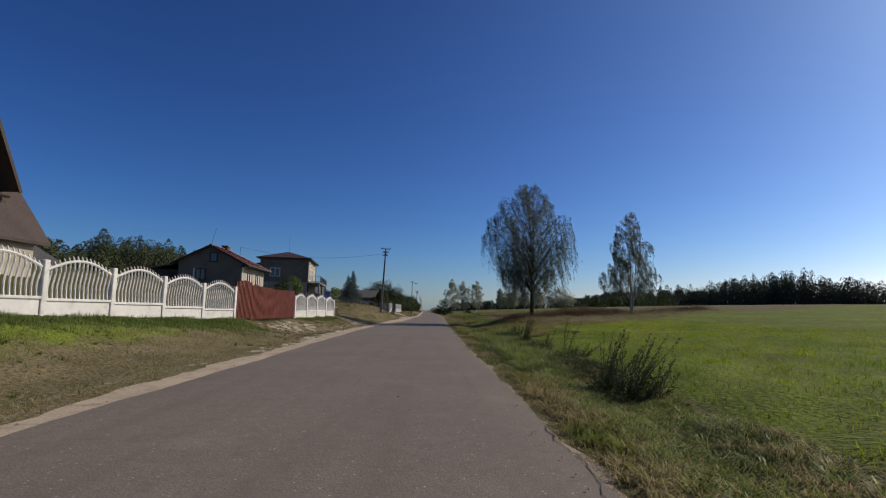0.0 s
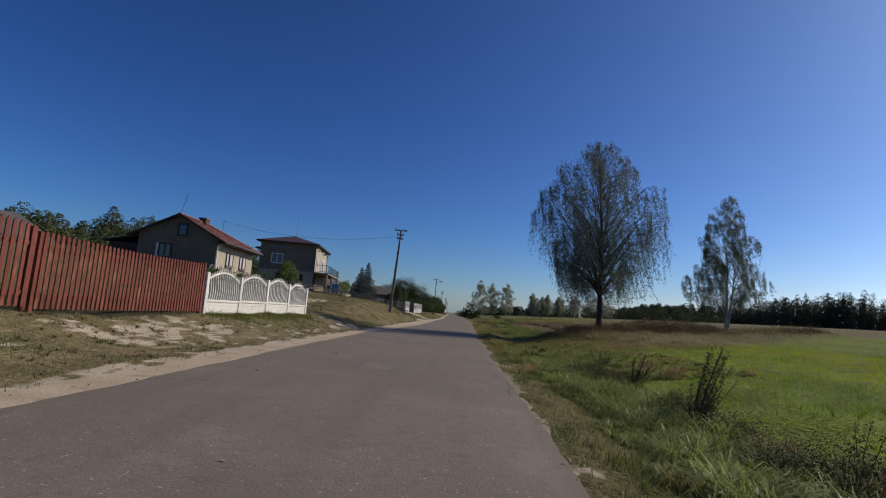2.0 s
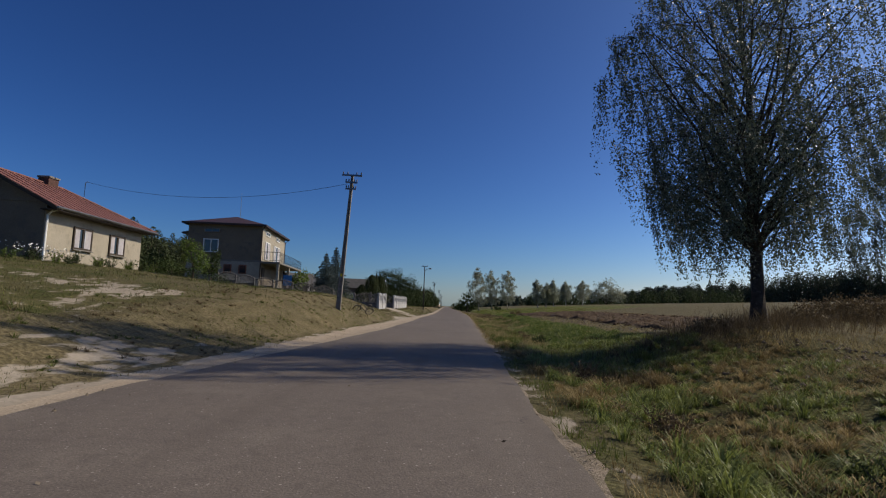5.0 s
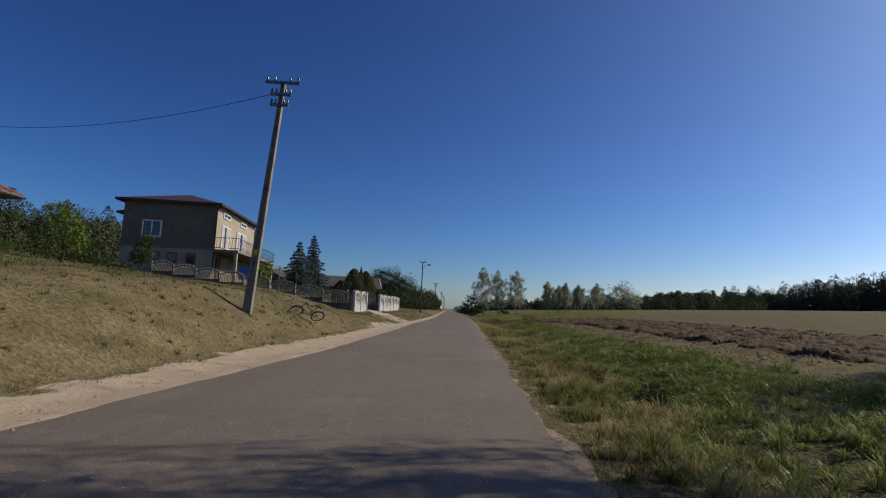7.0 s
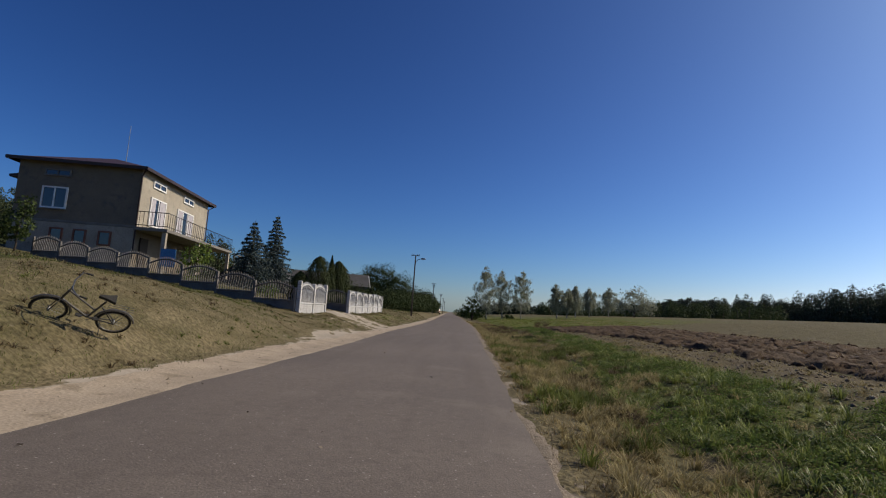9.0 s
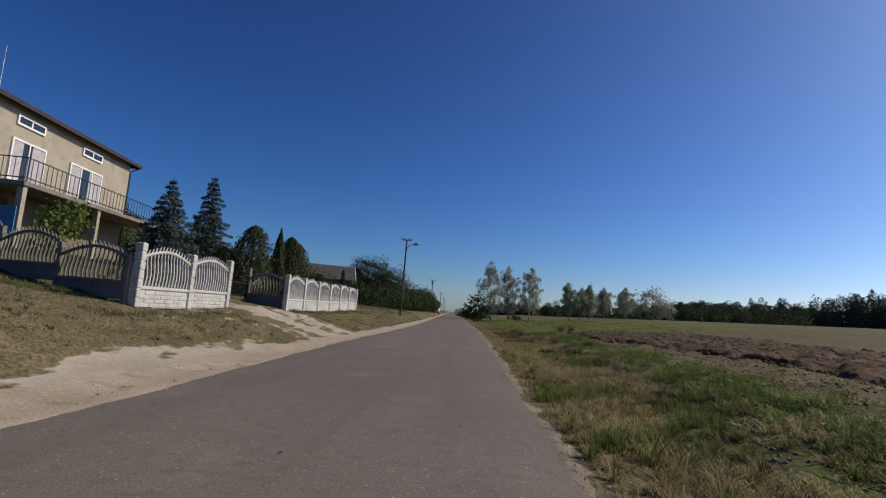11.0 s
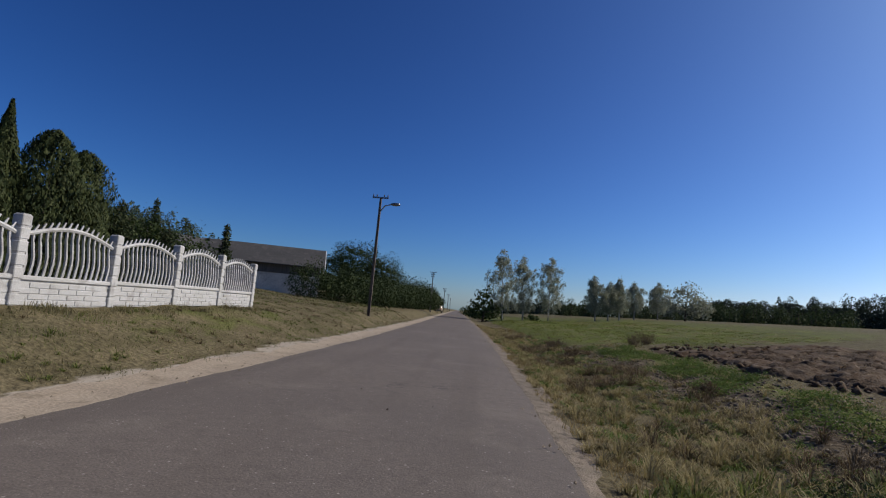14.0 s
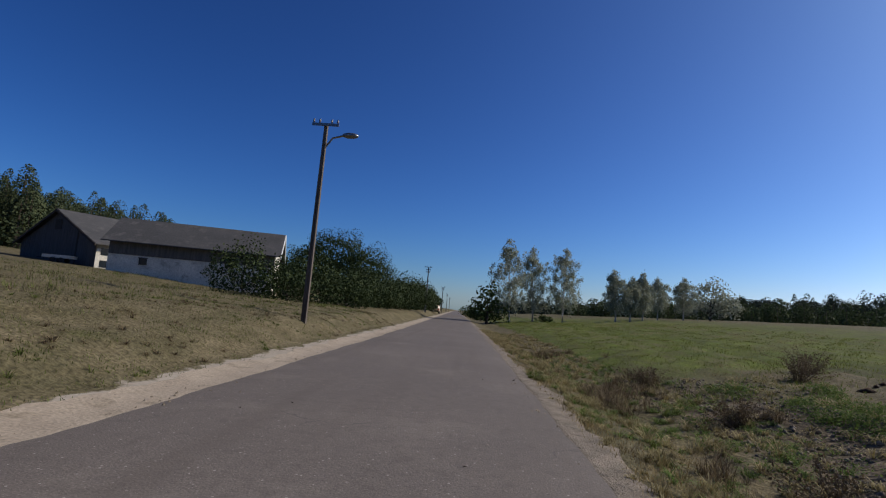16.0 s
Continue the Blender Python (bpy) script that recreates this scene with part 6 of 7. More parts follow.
def ploughed():
    xs, ys = np.arange(5.6, 21.5, 0.1), np.arange(50.0, 109.0, 0.13)
    X, Y = np.meshgrid(xs, ys)
    r = np.random.default_rng(8)
    ragged = 0.25 * np.sin(Y * 1.1) + 0.18 * np.sin(Y * 2.7 + 1.0)
    edge = np.minimum.reduce([(X - plough_near(Y) - ragged) / 0.35, (17.9 - X + 0.4 * np.sin(Y * 0.7)) / 2.5, (Y - 50.5) / 3, (97.6 + 0.85 * (X - 7.2) - Y + 0.5 * np.sin(X * 2.0)) / 4.0])
    k = np.clip(edge, 0, 1)
    row = (X + 0.1 * np.sin(Y * 0.8)) / 0.95
    furrow = 0.075 * np.abs(np.sin(np.pi * row)) ** 0.6
    # slabs of turned earth, broken along the rows
    slab = np.floor(row) * 7.13 + np.floor(Y / 0.55 + 0.5 * np.sin(np.floor(row) * 2.1)) * 3.71
    slab = 0.07 * (np.sin(slab * 12.9898) * 0.5 + 0.5)
    lumps = r.normal(0, 0.028, X.shape)
    Z = gz(X, Y) - 0.07 + k * (0.085 + furrow + slab + lumps + 0.04 * np.sin(X * 2.7 + Y * 1.9))
    X2, Y2 = X + r.normal(0, 0.03, X.shape), Y + r.normal(0, 0.036, X.shape)
    nx, ny = len(xs), len(ys)
    i = (np.arange(ny - 1)[:, None] * nx + np.arange(nx - 1)[None]).ravel()
    on = (k[:-1, :-1] > 0).ravel() | (k[1:, 1:] > 0).ravel()
    i = i[on]
    me = np_mesh("ploughed_soil", np.stack([X2, Y2, Z], -1).reshape(-1, 3), np.stack([i, i + 1, i + nx + 1, i + nx], -1), M_SOIL)
    tagged(new("ploughed_soil", me), "strip of freshly turned dark brown ploughed soil", "soil", kind="stuff")


def clods(name, label, p, size, material, seed):
    """Broken lumps of soil: squashed uneven octahedra, partly sunk."""
    r = np.random.default_rng(seed)
    n = len(p)
    base = np.column_stack([p, gz(p[:, 0], p[:, 1])])
    sz = size * r.uniform(0.35, 1.3, (n, 1, 1)) * r.uniform(0.6, 1.4, (n, 6, 1))
    o = np.array([[1, 0, 0.15], [0.1, 1, 0.2], [-1, 0.1, 0.1], [0, -1, 0.2], [0.1, 0, 0.75], [0, 0, -0.5]])
    a = r.uniform(0, 6.28, n)
    ca, sa = np.cos(a)[:, None], np.sin(a)[:, None]
    q = np.stack([o[None, :, 0] * ca - o[None, :, 1] * sa * 0.7, o[None, :, 0] * sa + o[None, :, 1] * ca * 0.7, np.broadcast_to(o[None, :, 2], (n, 6))], -1)
    v = (base[:, None, :] + q * sz).reshape(-1, 3)
    tri = np.array([[0, 1, 4], [1, 2, 4], [2, 3, 4], [3, 0, 4], [1, 0, 5], [2, 1, 5], [3, 2, 5], [0, 3, 5]])
    f = (np.arange(n)[:, None, None] * 6 + tri[None]).reshape(-1, 3)
    tagged(new(name, np_mesh(name, v, f, material)), label, "soil", kind="stuff")


ploughed()
r_ = np.random.default_rng(31)
p_ = np.column_stack([r_.uniform(6.4, 17.4, 5200), r_.uniform(51, 100, 5200)])
p_ = p_[(p_[:, 0] > plough_near(p_[:, 1]) - 0.3 + np.abs(r_.normal(0, 0.3, len(p_)))) & (p_[:, 1] < 98.2 + 0.85 * (p_[:, 0] - 7.2))]
clods("soil_clods", "dark clods lying on the ploughed strip", p_, 0.13, M_SOIL, 32)
p_ = np.column_stack([3.1 + 2.9 * r_.beta(2, 2, 3400), r_.uniform(66, 100, 3400)])
clods("soil_clods", "dry greyish clods among the weeds", p_, 0.045, M_CLOD, 33)
p_ = np.column_stack([r_.uniform(5.8, 8.8, 1800), r_.uniform(52, 96, 1800)])
clods("soil_clods", "small brown clods on the stubble strip", p_, 0.05, M_CLOD, 34)
p_ = np.column_stack([r_.normal(8.8, 2.2, 700), r_.normal(39.2, 1.4, 700)])
clods("soil_clods", "brown clods on the scraped ground beside the balk", p_[p_[:, 0] > 3.6], 0.06, M_CLOD, 35)


# ---- grass ----
def clumps(r, n_clump, per, x0, x1, y0, y1, spread):
    c = np.stack([r.uniform(x0, x1, n_clump), r.uniform(y0, y1, n_clump)], -1)
    p = np.repeat(c, per, 0) + r.normal(0, spread, (n_clump * per, 2))
    return p, np.repeat(r.uniform(0, 1, n_clump), per)


def lawn(name, label, p, tall, height, width, lean, material, seed):
    r = np.random.default_rng(seed)
    n = len(p)
    if not n:
        return
    base = np.column_stack([p, gz(p[:, 0], p[:, 1]) - 0.02])
    h = height * (0.45 + 0.9 * tall) * r.uniform(0.55, 1.25, n)
    v, f = blades(base, h, (r.uniform(0, 2 * np.pi, n), lean * r.uniform(0.3, 1.5, n)), width * r.uniform(0.6, 1.3, n), 0.2 < height < 0.3)
    tagged(new(name, np_mesh(name, v, f, material)), label, "grass", kind="stuff")


def tussocks(name, label, centres, sizes, per, material, seed, lean=0.75, width=0.005, wind=(0.0, 0.0)):
    """Tufts whose blades rise together and arch outwards. sizes: height of each tuft."""
    r = np.random.default_rng(seed)
    n = len(centres) * per
    c, h0 = np.repeat(centres, per, 0), np.repeat(sizes, per)
    a = r.uniform(0, 2 * np.pi, n)
    rad = np.abs(r.normal(0, 0.22, n)) * h0
    xy = c + np.stack([np.cos(a), np.sin(a)], -1) * rad[:, None]
    a = a + r.normal(0, 0.5, n)
    h = h0 * r.uniform(0.45, 1.15, n)
    q = lean * r.uniform(0.25, 1.3, n)
    d = np.stack([np.cos(a) * q + wind[0], np.sin(a) * q + wind[1], np.zeros(n)], -1)
    flat = np.linalg.norm(d, axis=1)
    side = np.stack([-np.sin(a), np.cos(a), np.zeros(n)], -1) * (width * r.uniform(0.6, 1.3, n))[:, None]
    base = np.column_stack([xy, gz(xy[:, 0], xy[:, 1]) - 0.02])
    up = np.array([0, 0, 1.0])
    p1 = base + d * (h * 0.25)[:, None] + up * (h * 0.5)[:, None]
    p2 = base + d * (h * 0.7)[:, None] + up * (h * (0.86 - 0.1 * flat))[:, None]
    p3 = base + d * (h * 1.2)[:, None] + up * (h * (1.0 - 0.55 * flat))[:, None]
    v = np.stack([base - side, base + side, p1 + side * 0.9, p1 - side * 0.9, p2 + side * 0.65, p2 - side * 0.65, p3 + side * 0.1, p3 - side * 0.1], 1).reshape(-1, 3)
    k = np.arange(n)[:, None] * 8
    f = np.concatenate([k + np.array([[0, 1, 2, 3]]), k + np.array([[3, 2, 4, 5]]), k + np.array([[5, 4, 6, 7]])], 0)
    tagged(new(name, np_mesh(name, v, f, material)), label, "grass", kind="stuff")


def weed_mat(name, label, centres, per, spread, height, leaf, material, seed):
    """Low broad-leaved weeds: small leaves held at various heights over each spot."""
    r = np.random.default_rng(seed)
    n = len(centres) * per
    k = np.repeat(r.uniform(0.5, 1.3, len(centres)), per)
    xy = np.repeat(centres, per, 0) + r.normal(0, spread, (n, 2)) * k[:, None]
    z = gz(xy[:, 0], xy[:, 1]) + height * k * r.uniform(0, 1, n) ** 1.3
    nn = r.normal(0, 0.55, (n, 3)) + np.array([0, 0, 0.8])
    v, f = quads(np.column_stack([xy, z]), nn, leaf * r.uniform(0.5, 1.4, n), 1.2)
    tagged(new(name, np_mesh(name, v, f, material)), label, "weeds", kind="stuff")


def patchy(x, y, seed):
    """A smooth random field from about -1 to 1 with patches one to three metres wide."""
    return (np.sin(x * 1.7 + seed + 0.8 * np.sin(y * 0.6 + seed)) * np.sin(y * 1.1 - x * 0.5 + 2.0 * seed) + 0.6 * np.sin(x * 3.1 - y * 2.3 + seed * 3.0)) / 1.3


def field(r, n, x0, x1, y0, y1):
    return np.column_stack([r.uniform(x0, x1, n), r.uniform(y0, y1, n)])


def all_grass():
    r = np.random.default_rng(17)
    # right verge: short sward beside the asphalt
    p, t = clumps(r, 6200, 15, 0.9, 2.5, -2, 125, 0.07)
    p[:, 0] += bend(p[:, 1])
    edge = p[:, 0] - asphalt_right(p[:, 1]) > np.interp(p[:, 1], [0, 50, 90], [0.06, 0.12, 0.24]) + 0.06 * np.sin(p[:, 1] * 2.9) * np.sin(p[:, 1] * 0.8)
    k = edge & (patchy(p[:, 0] * 1.5, p[:, 1], 1.0) > np.interp(p[:, 1], [0, 8, 12, 40, 46], [-0.9, -0.6, 0.1, 0.1, -2]))
    lawn("verge_grass", "short straw-coloured grass beside the asphalt", p[k], t[k], 0.1, 0.005, 0.9, L_DRY, 1)
    k = edge & ~k
    lawn("verge_grass", "short green grass beside the asphalt", p[k], t[k], 0.11, 0.0055, 0.9, L_GRASS, 2)
    # first stretch: low mixed sward, then lush tufts that fill the ditch
    q = field(r, 1500, 1.35, 3.6, -1, 10)
    k = patchy(q[:, 0], q[:, 1], 2.0) + 0.35 * r.normal(0, 1, len(q)) > -0.45
    tussocks("verge_tuft", "bleached tufts on the first stretch of the verge", q[k], r.uniform(0.06, 0.17, k.sum()), 46, L_STRAW, 3, 1.2)
    tussocks("verge_tuft", "low green tufts on the first stretch of the verge", q[~k], r.uniform(0.07, 0.19, (~k).sum()), 46, L_SWARD, 4, 1.1)
    # low feathery green on the near side of the ditch
    q = field(r, 2100, 1.75, 3.5, 2, 28)
    k = r.uniform(0, 1, len(q)) < np.interp(q[:, 0], [1.75, 2.3, 3.3, 3.5], [0.25, 1, 1, 0.5]) * np.interp(q[:, 1], [2, 6, 24, 28], [0.2, 1, 1, 0.5])
    q = q[k]
    hue = patchy(q[:, 0] * 0.9, q[:, 1] * 0.9, 4.0) + 0.3 * r.normal(0, 1, len(q))
    k = hue > -0.9
    tussocks("ditch_tuft", "low feathery green tufts on the side of the ditch", q[k], r.uniform(0.08, 0.2, k.sum()), 60, L_DITCH, 5, 1.5, 0.0055, (0.1, 0.0))
    tussocks("ditch_tuft", "bleached tufts of grass among the green ones", q[~k], r.uniform(0.08, 0.2, (~k).sum()), 50, L_DRY, 6, 1.2, 0.005, (0.12, 0.0))
    q = field(r, 700, 1.9, 3.4, 3, 27)
    q = q[patchy(q[:, 0] * 1.2, q[:, 1], 14.0) > 0.05]
    weed_mat("ditch_herbs", "low grey-green yarrow on the side of the ditch", q, 120, 0.13, 0.17, 0.011, L_HERB, 38)
    # taller arching tufts, thickest where the ditch is deepest
    q = field(r, 330, 2.1, 3.5, 9, 27.5)
    size = (0.16 + 0.3 * r.uniform(0, 1, len(q)) ** 1.5) * np.interp(q[:, 1], [9, 15, 23, 27.5], [0.55, 1, 1, 0.5])
    tussocks("ditch_tuft", "lush arching tufts of grass in the ditch", q, size, 120, L_DITCH, 40, 1.5, 0.006, (0.1, 0.0))
    q = field(r, 260, 2.0, 4.7, 26, 34)
    tussocks("ditch_tuft", "lush green tufts where the ditch grows shallow", q, 0.1 + 0.24 * r.uniform(0, 1, len(q)) ** 1.4, 100, L_DITCH, 47, 1.5, 0.006, (0.1, 0.0))
    # dark growth that stands in for shade on the far bank, under the crop's edge
    q = field(r, 800, 3.15, 3.85, 8.4, 27)
    q[:, 0] += 0.2 * np.sin(q[:, 1] * 0.9) - 0.1
    q = q[patchy(q[:, 0] * 0.6, q[:, 1] * 0.8, 7.0) > 0.0]
    weed_mat("ditch_herbs", "dark green herbs standing in for shade under the edge of the crop", q[::2], 420, 0.12, 0.3, 0.011, L_WEED, 7)
    tussocks("ditch_tuft", "withered tufts, dark to stand in for shade under the edge of the crop", q[1::2], r.uniform(0.14, 0.34, len(q[1::2])), 60, L_BRUSH, 43, 0.8, 0.005, (0.15, 0.0))
    # where the ditch levels out under the birch
    q = field(r, 2700, 1.4, 7.0, 25, 44)
    hue = patchy(q[:, 0], q[:, 1], 3.0) + 0.3 * r.normal(0, 1, len(q))
    size = 0.08 + 0.2 * r.uniform(0, 1, len(q)) ** 2.5 * np.interp(q[:, 0], [1.5, 4, 6], [1, 1, 0.4])
    k = hue > np.interp(q[:, 1], [25, 34, 40], [-0.35, -0.1, 0.1])
    tussocks("ditch_tuft", "dry tufts where the ditch levels out", q[~k], size[~k], 46, L_DRY, 8, 1.1)
    tussocks("ditch_tuft", "green tufts where the ditch levels out", q[k], size[k], 52, L_DITCH, 9, 1.0)
    p, t = clumps(r, 1500, 12, 5.2, 13, 33, 42, 0.2)
    k = p[:, 1] - 0.9 * p[:, 0] > 27.5
    lawn("straw_litter", "loose bleached straw lying on the stubble", p[k], t[k], 0.2, 0.007, 1.8, L_STRAW, 39)
    q = field(r, 330, 1.6, 5.8, 40, 47)
    tussocks("ditch_tuft", "bright green tufts in the shade of the birch", q, r.uniform(0.12, 0.26, len(q)), 60, L_DITCH, 10, 0.9)
    p, t = clumps(r, 2600, 14, 4.2, 15, 24, 46, 0.14)
    k = p[:, 1] - 0.9 * p[:, 0] > 27
    lawn("stubble", "short mown straw-coloured stubble beside the crop", p[k], t[k], 0.09, 0.006, 1.1, L_DRY, 19)
    # second stretch: a bank of straw tufts, a dark hollow, then green weeds
    q = field(r, 2600, 1.25, 3.1, 44, 124)
    q[:, 0] += np.interp(q[:, 1], [44, 76, 86, 124], [0.0, 0.0, 0.45, 0.5]) * (q[:, 0] - 1.25) + asphalt_right(q[:, 1]) - 1.0
    hue = patchy(q[:, 0], q[:, 1], 5.0) + 0.3 * r.normal(0, 1, len(q))
    size = (0.1 + 0.24 * r.uniform(0, 1, len(q)) ** 1.6) * np.interp(q[:, 0] - bend(q[:, 1]), [1.2, 1.7, 3.6], [0.6, 1.0, 0.9]) * np.interp(q[:, 1], [78, 90], [1.0, 0.62])
    green = hue < np.interp(q[:, 1], [44, 60, 72, 84], [0.1, -0.1, -0.3, -0.9])
    tussocks("verge_tuft", "coarse straw-coloured tufts leaning over the verge", q[~green], size[~green], 54, L_STRAW, 21, 0.9, 0.0045, (0.1, 0.05))
    tussocks("verge_tuft", "green tufts among the straw on the verge", q[green], size[green], 54, L_GRASS, 22, 0.9, 0.005, (0.1, 0.05))
    q = field(r, 1700, 2.9, 6.5, 46, 76)
    near, far = np.interp(q[:, 1], [60, 69], [2.9, 4.3]), np.interp(q[:, 1], [60, 69], [6.4, 5.7])
    q = q[(patchy(q[:, 0] * 0.8, q[:, 1] * 0.8, 6.0) > np.interp(q[:, 1], [46, 66, 76], [-0.35, -0.3, 0.2])) & (q[:, 0] > near) & (q[:, 0] < far)]
    weed_mat("field_weeds", "low bright green weeds along the field", q, 110, 0.14, 0.12, 0.016, L_HERB, 23)
    q = field(r, 1100, 2.9, 6.4, 46, 76)
    q = q[(q[:, 0] > np.interp(q[:, 1], [60, 69], [2.9, 4.3])) & (q[:, 0] < np.interp(q[:, 1], [60, 69], [6.4, 5.7]))]
    tussocks("field_tuft", "green grass tufts among the weeds", q, 0.08 + 0.2 * r.uniform(0, 1, len(q)) ** 2, 50, L_DITCH, 24, 0.9)
    q = field(r, 420, 2.7, 7.8, 46, 80)
    tussocks("field_tuft", "pale broken straw among the weeds", q, r.uniform(0.06, 0.16, len(q)), 26, L_STRAW, 25, 1.5)
    # third stretch: weeds in rows between the clods
    q = field(r, 900, 4.7, 6.4, 70, 99)
    q = q[patchy(q[:, 0], q[:, 1], 8.0) > -0.35]
    weed_mat("field_weeds", "green weeds in a strip beside the ploughed soil", q, 110, 0.15, 0.13, 0.016, L_HERB, 26)
    q = field(r, 500, 3.0, 5.0, 66, 99)
    q = q[patchy(q[:, 0] * 1.3, q[:, 1], 9.0) > 0.1]
    weed_mat("field_weeds", "dull green weeds among dry clods", q, 80, 0.13, 0.12, 0.013, L_HERB, 27)
    q = field(r, 700, 3.0, 6.6, 66, 100)
    tussocks("field_tuft", "withered straw between the clods", q, r.uniform(0.06, 0.17, len(q)), 26, L_STRAW, 28, 1.5)
    q = field(r, 900, 1.9, 4.5, 60, 86)
    hue = patchy(q[:, 0] * 1.2, q[:, 1], 15.0)
    size = r.uniform(0.1, 0.26, len(q))
    tussocks("field_tuft", "withered grey-brown tufts along the hollow", q[hue > 0.5], size[hue > 0.5], 40, L_BRUSH, 36, 1.0)
    tussocks("field_tuft", "bleached tufts along the hollow", q[hue < -0.2], size[hue < -0.2], 40, L_STRAW, 37, 1.0)
    q = field(r, 800, 2.1, 4.4, 82, 108)
    q = q[patchy(q[:, 0] * 0.8, q[:, 1] * 0.6, 16.0) > 0.2]
    tussocks("verge_tuft", "fine brown withered weeds on the verge", q, r.uniform(0.12, 0.34, len(q)), 40, L_BRUSH, 45, 0.8, 0.003)
    q = field(r, 900, 1.5, 4.2, 80, 108)
    tussocks("verge_tuft", "grey-green matted tufts on the verge", q, r.uniform(0.05, 0.13, len(q)), 40, L_HERB, 46, 1.6, 0.004)
    q = field(r, 420, 2.9, 4.6, 64, 82)
    q = q[patchy(q[:, 0], q[:, 1] * 0.7, 11.0) > -0.1]
    tussocks("field_tuft", "dark green tufts along the edge of the hollow", q, r.uniform(0.1, 0.26, len(q)), 56, L_GRASS, 29, 0.9)
    # stubble strip before the ploughed soil, straw on the soil, and the fields beyond
    p, t = clumps(r, 2600, 12, 5.8, 9.0, 46, 100, 0.13)
    k = p[:, 0] < plough_near(p[:, 1]) + 0.1
    lawn("stubble", "short tan stubble beside the ploughed strip", p[k], t[k], 0.08, 0.006, 1.2, L_STRAW, 30)
    p, t = clumps(r, 700, 10, 8.6, 17, 52, 98, 0.16)
    lawn("straw_litter", "loose straw lying on the ploughed soil", p, t, 0.24, 0.006, 1.4, L_DRY, 31)
    p, t = clumps(r, 6400, 12, 3.9, 24, 97, 150, 0.16)
    p[:, 0] += bend(p[:, 1])
    clear = p[:, 1] > 97.5 + 0.85 * (p[:, 0] - 7.2)
    p, t = p[clear], t[clear]
    k = patchy(p[:, 0] * 0.4, p[:, 1] * 0.4, 3.0) > np.interp(p[:, 0], [4, 9, 14, 20], [-0.9, -0.7, -0.3, -0.1])
    lawn("green_crop", "short green sward on the field", p[k], t[k], 0.09, 0.011, 0.8, L_SWARD, 32)
    lawn("stubble", "short tan sward on the field", p[~k], t[~k], 0.08, 0.009, 0.9, L_STRAW, 33)
    # young green crop
    p, t = clumps(r, 9800, 9, 3.6, 18, -1, 41, 0.13)
    k = (p[:, 1] - 0.9 * p[:, 0] < 29 + r.normal(0, 1.2, len(p))) & (p[:, 0] > 3.75 + 0.2 * np.sin(p[:, 1] * 0.9))
    p, t = p[k], t[k]
    ripe = patchy(p[:, 0] * 0.5, p[:, 1] * 0.35, 2.0) + 0.4 * r.normal(0, 1, len(p)) > np.interp(p[:, 0], [4, 7, 12], [0.5, -0.2, -0.5])
    lawn("green_crop", "short yellowish green crop on the field", p[ripe], t[ripe], 0.09, 0.009, 0.8, L_CROP, 34)
    lawn("green_crop", "short fresh green crop on the field", p[~ripe], t[~ripe], 0.1, 0.009, 0.8, L_CROP_DEEP, 35)
    # left verge and bank: mown, mostly dry
    for y0, y1, n in ((-2, 42, 5200), (42, 118, 7600)):
        p, t = clumps(r, n, 13, 0.55, 4.6, y0, y1, 0.09)
        p[:, 0] = left_edge(p[:, 1]) - p[:, 0] + np.interp(p[:, 1], [0, 14, 26], [0.5, 0.4, 0.0]) + 0.22 * np.sin(p[:, 1] * 1.9) * np.sin(p[:, 1] * 0.7 + 1.0)
        bare = np.maximum.reduce([1.2 * (sand_bay(p[:, 0], p[:, 1]) > 0.4), 1.1 * (drive_mask(p[:, 0], p[:, 1]) > 0.25), 1.0 * spot(p[:, 0], p[:, 1], -6.0, 38.3, 1.8, 2.6), 0.42 * spot(p[:, 0], p[:, 1], -5.6, 26, 1.5, 6) * (1 + 0.8 * np.sin(p[:, 0] * 4.2 + 0.6 * np.sin(p[:, 1] * 0.8)))])
        k = r.uniform(0, 1, len(p)) > 2.2 * bare - 0.45
        half = r.uniform(0, 1, len(p)) < 0.5 - np.interp(p[:, 1], [0, 20, 26, 80, 86, 100, 108], [0.06, 0.1, 0.05, 0.0, 0.2, 0.2, 0.0]) + 0.75 * (np.sin(p[:, 0] * 0.9 + p[:, 1] * 0.37) * np.sin(p[:, 1] * 0.53 - p[:, 0] * 0.4 + 1.0) + 0.4 * np.sin(p[:, 0] * 2.3 - p[:, 1] * 1.7))
        pale = k & half & (p[:, 1] < 17 + r.normal(0, 1.5, len(p)))
        lawn("mown_grass", "short mown bleached grass on the verge", p[pale], t[pale], 0.06, 0.006, 1.0, L_STRAW, 8)
        lawn("mown_grass", "short mown dry grass on the verge", p[k & half & ~pale], t[k & half & ~pale], 0.07, 0.0055, 0.9, L_DRY_DULL, 9)
        near = k & ~half & (p[:, 1] < 17)
        lawn("mown_grass", "short mown yellowish green grass on the verge", p[near], t[near], 0.06, 0.006, 1.0, L_SWARD, 48)
        near = k & ~half & (p[:, 1] >= 17)
        lawn("mown_grass", "short mown green grass on the verge", p[near], t[near], 0.065, 0.0055, 0.9, L_GRASS, 10)
    # tufts that the mower left, standing in patches
    q = field(r, 3400, 0.7, 5.2, -1, 118)
    q[:, 0] = left_edge(q[:, 1]) - q[:, 0]
    hue = patchy(q[:, 0] * 0.9, q[:, 1] * 0.6, 12.0)
    q, hue = q[np.abs(hue) > 0.22], hue[np.abs(hue) > 0.22]
    free = (drive_mask(q[:, 0], q[:, 1]) < 0.2) & (sand_bay(q[:, 0], q[:, 1]) < 0.3)
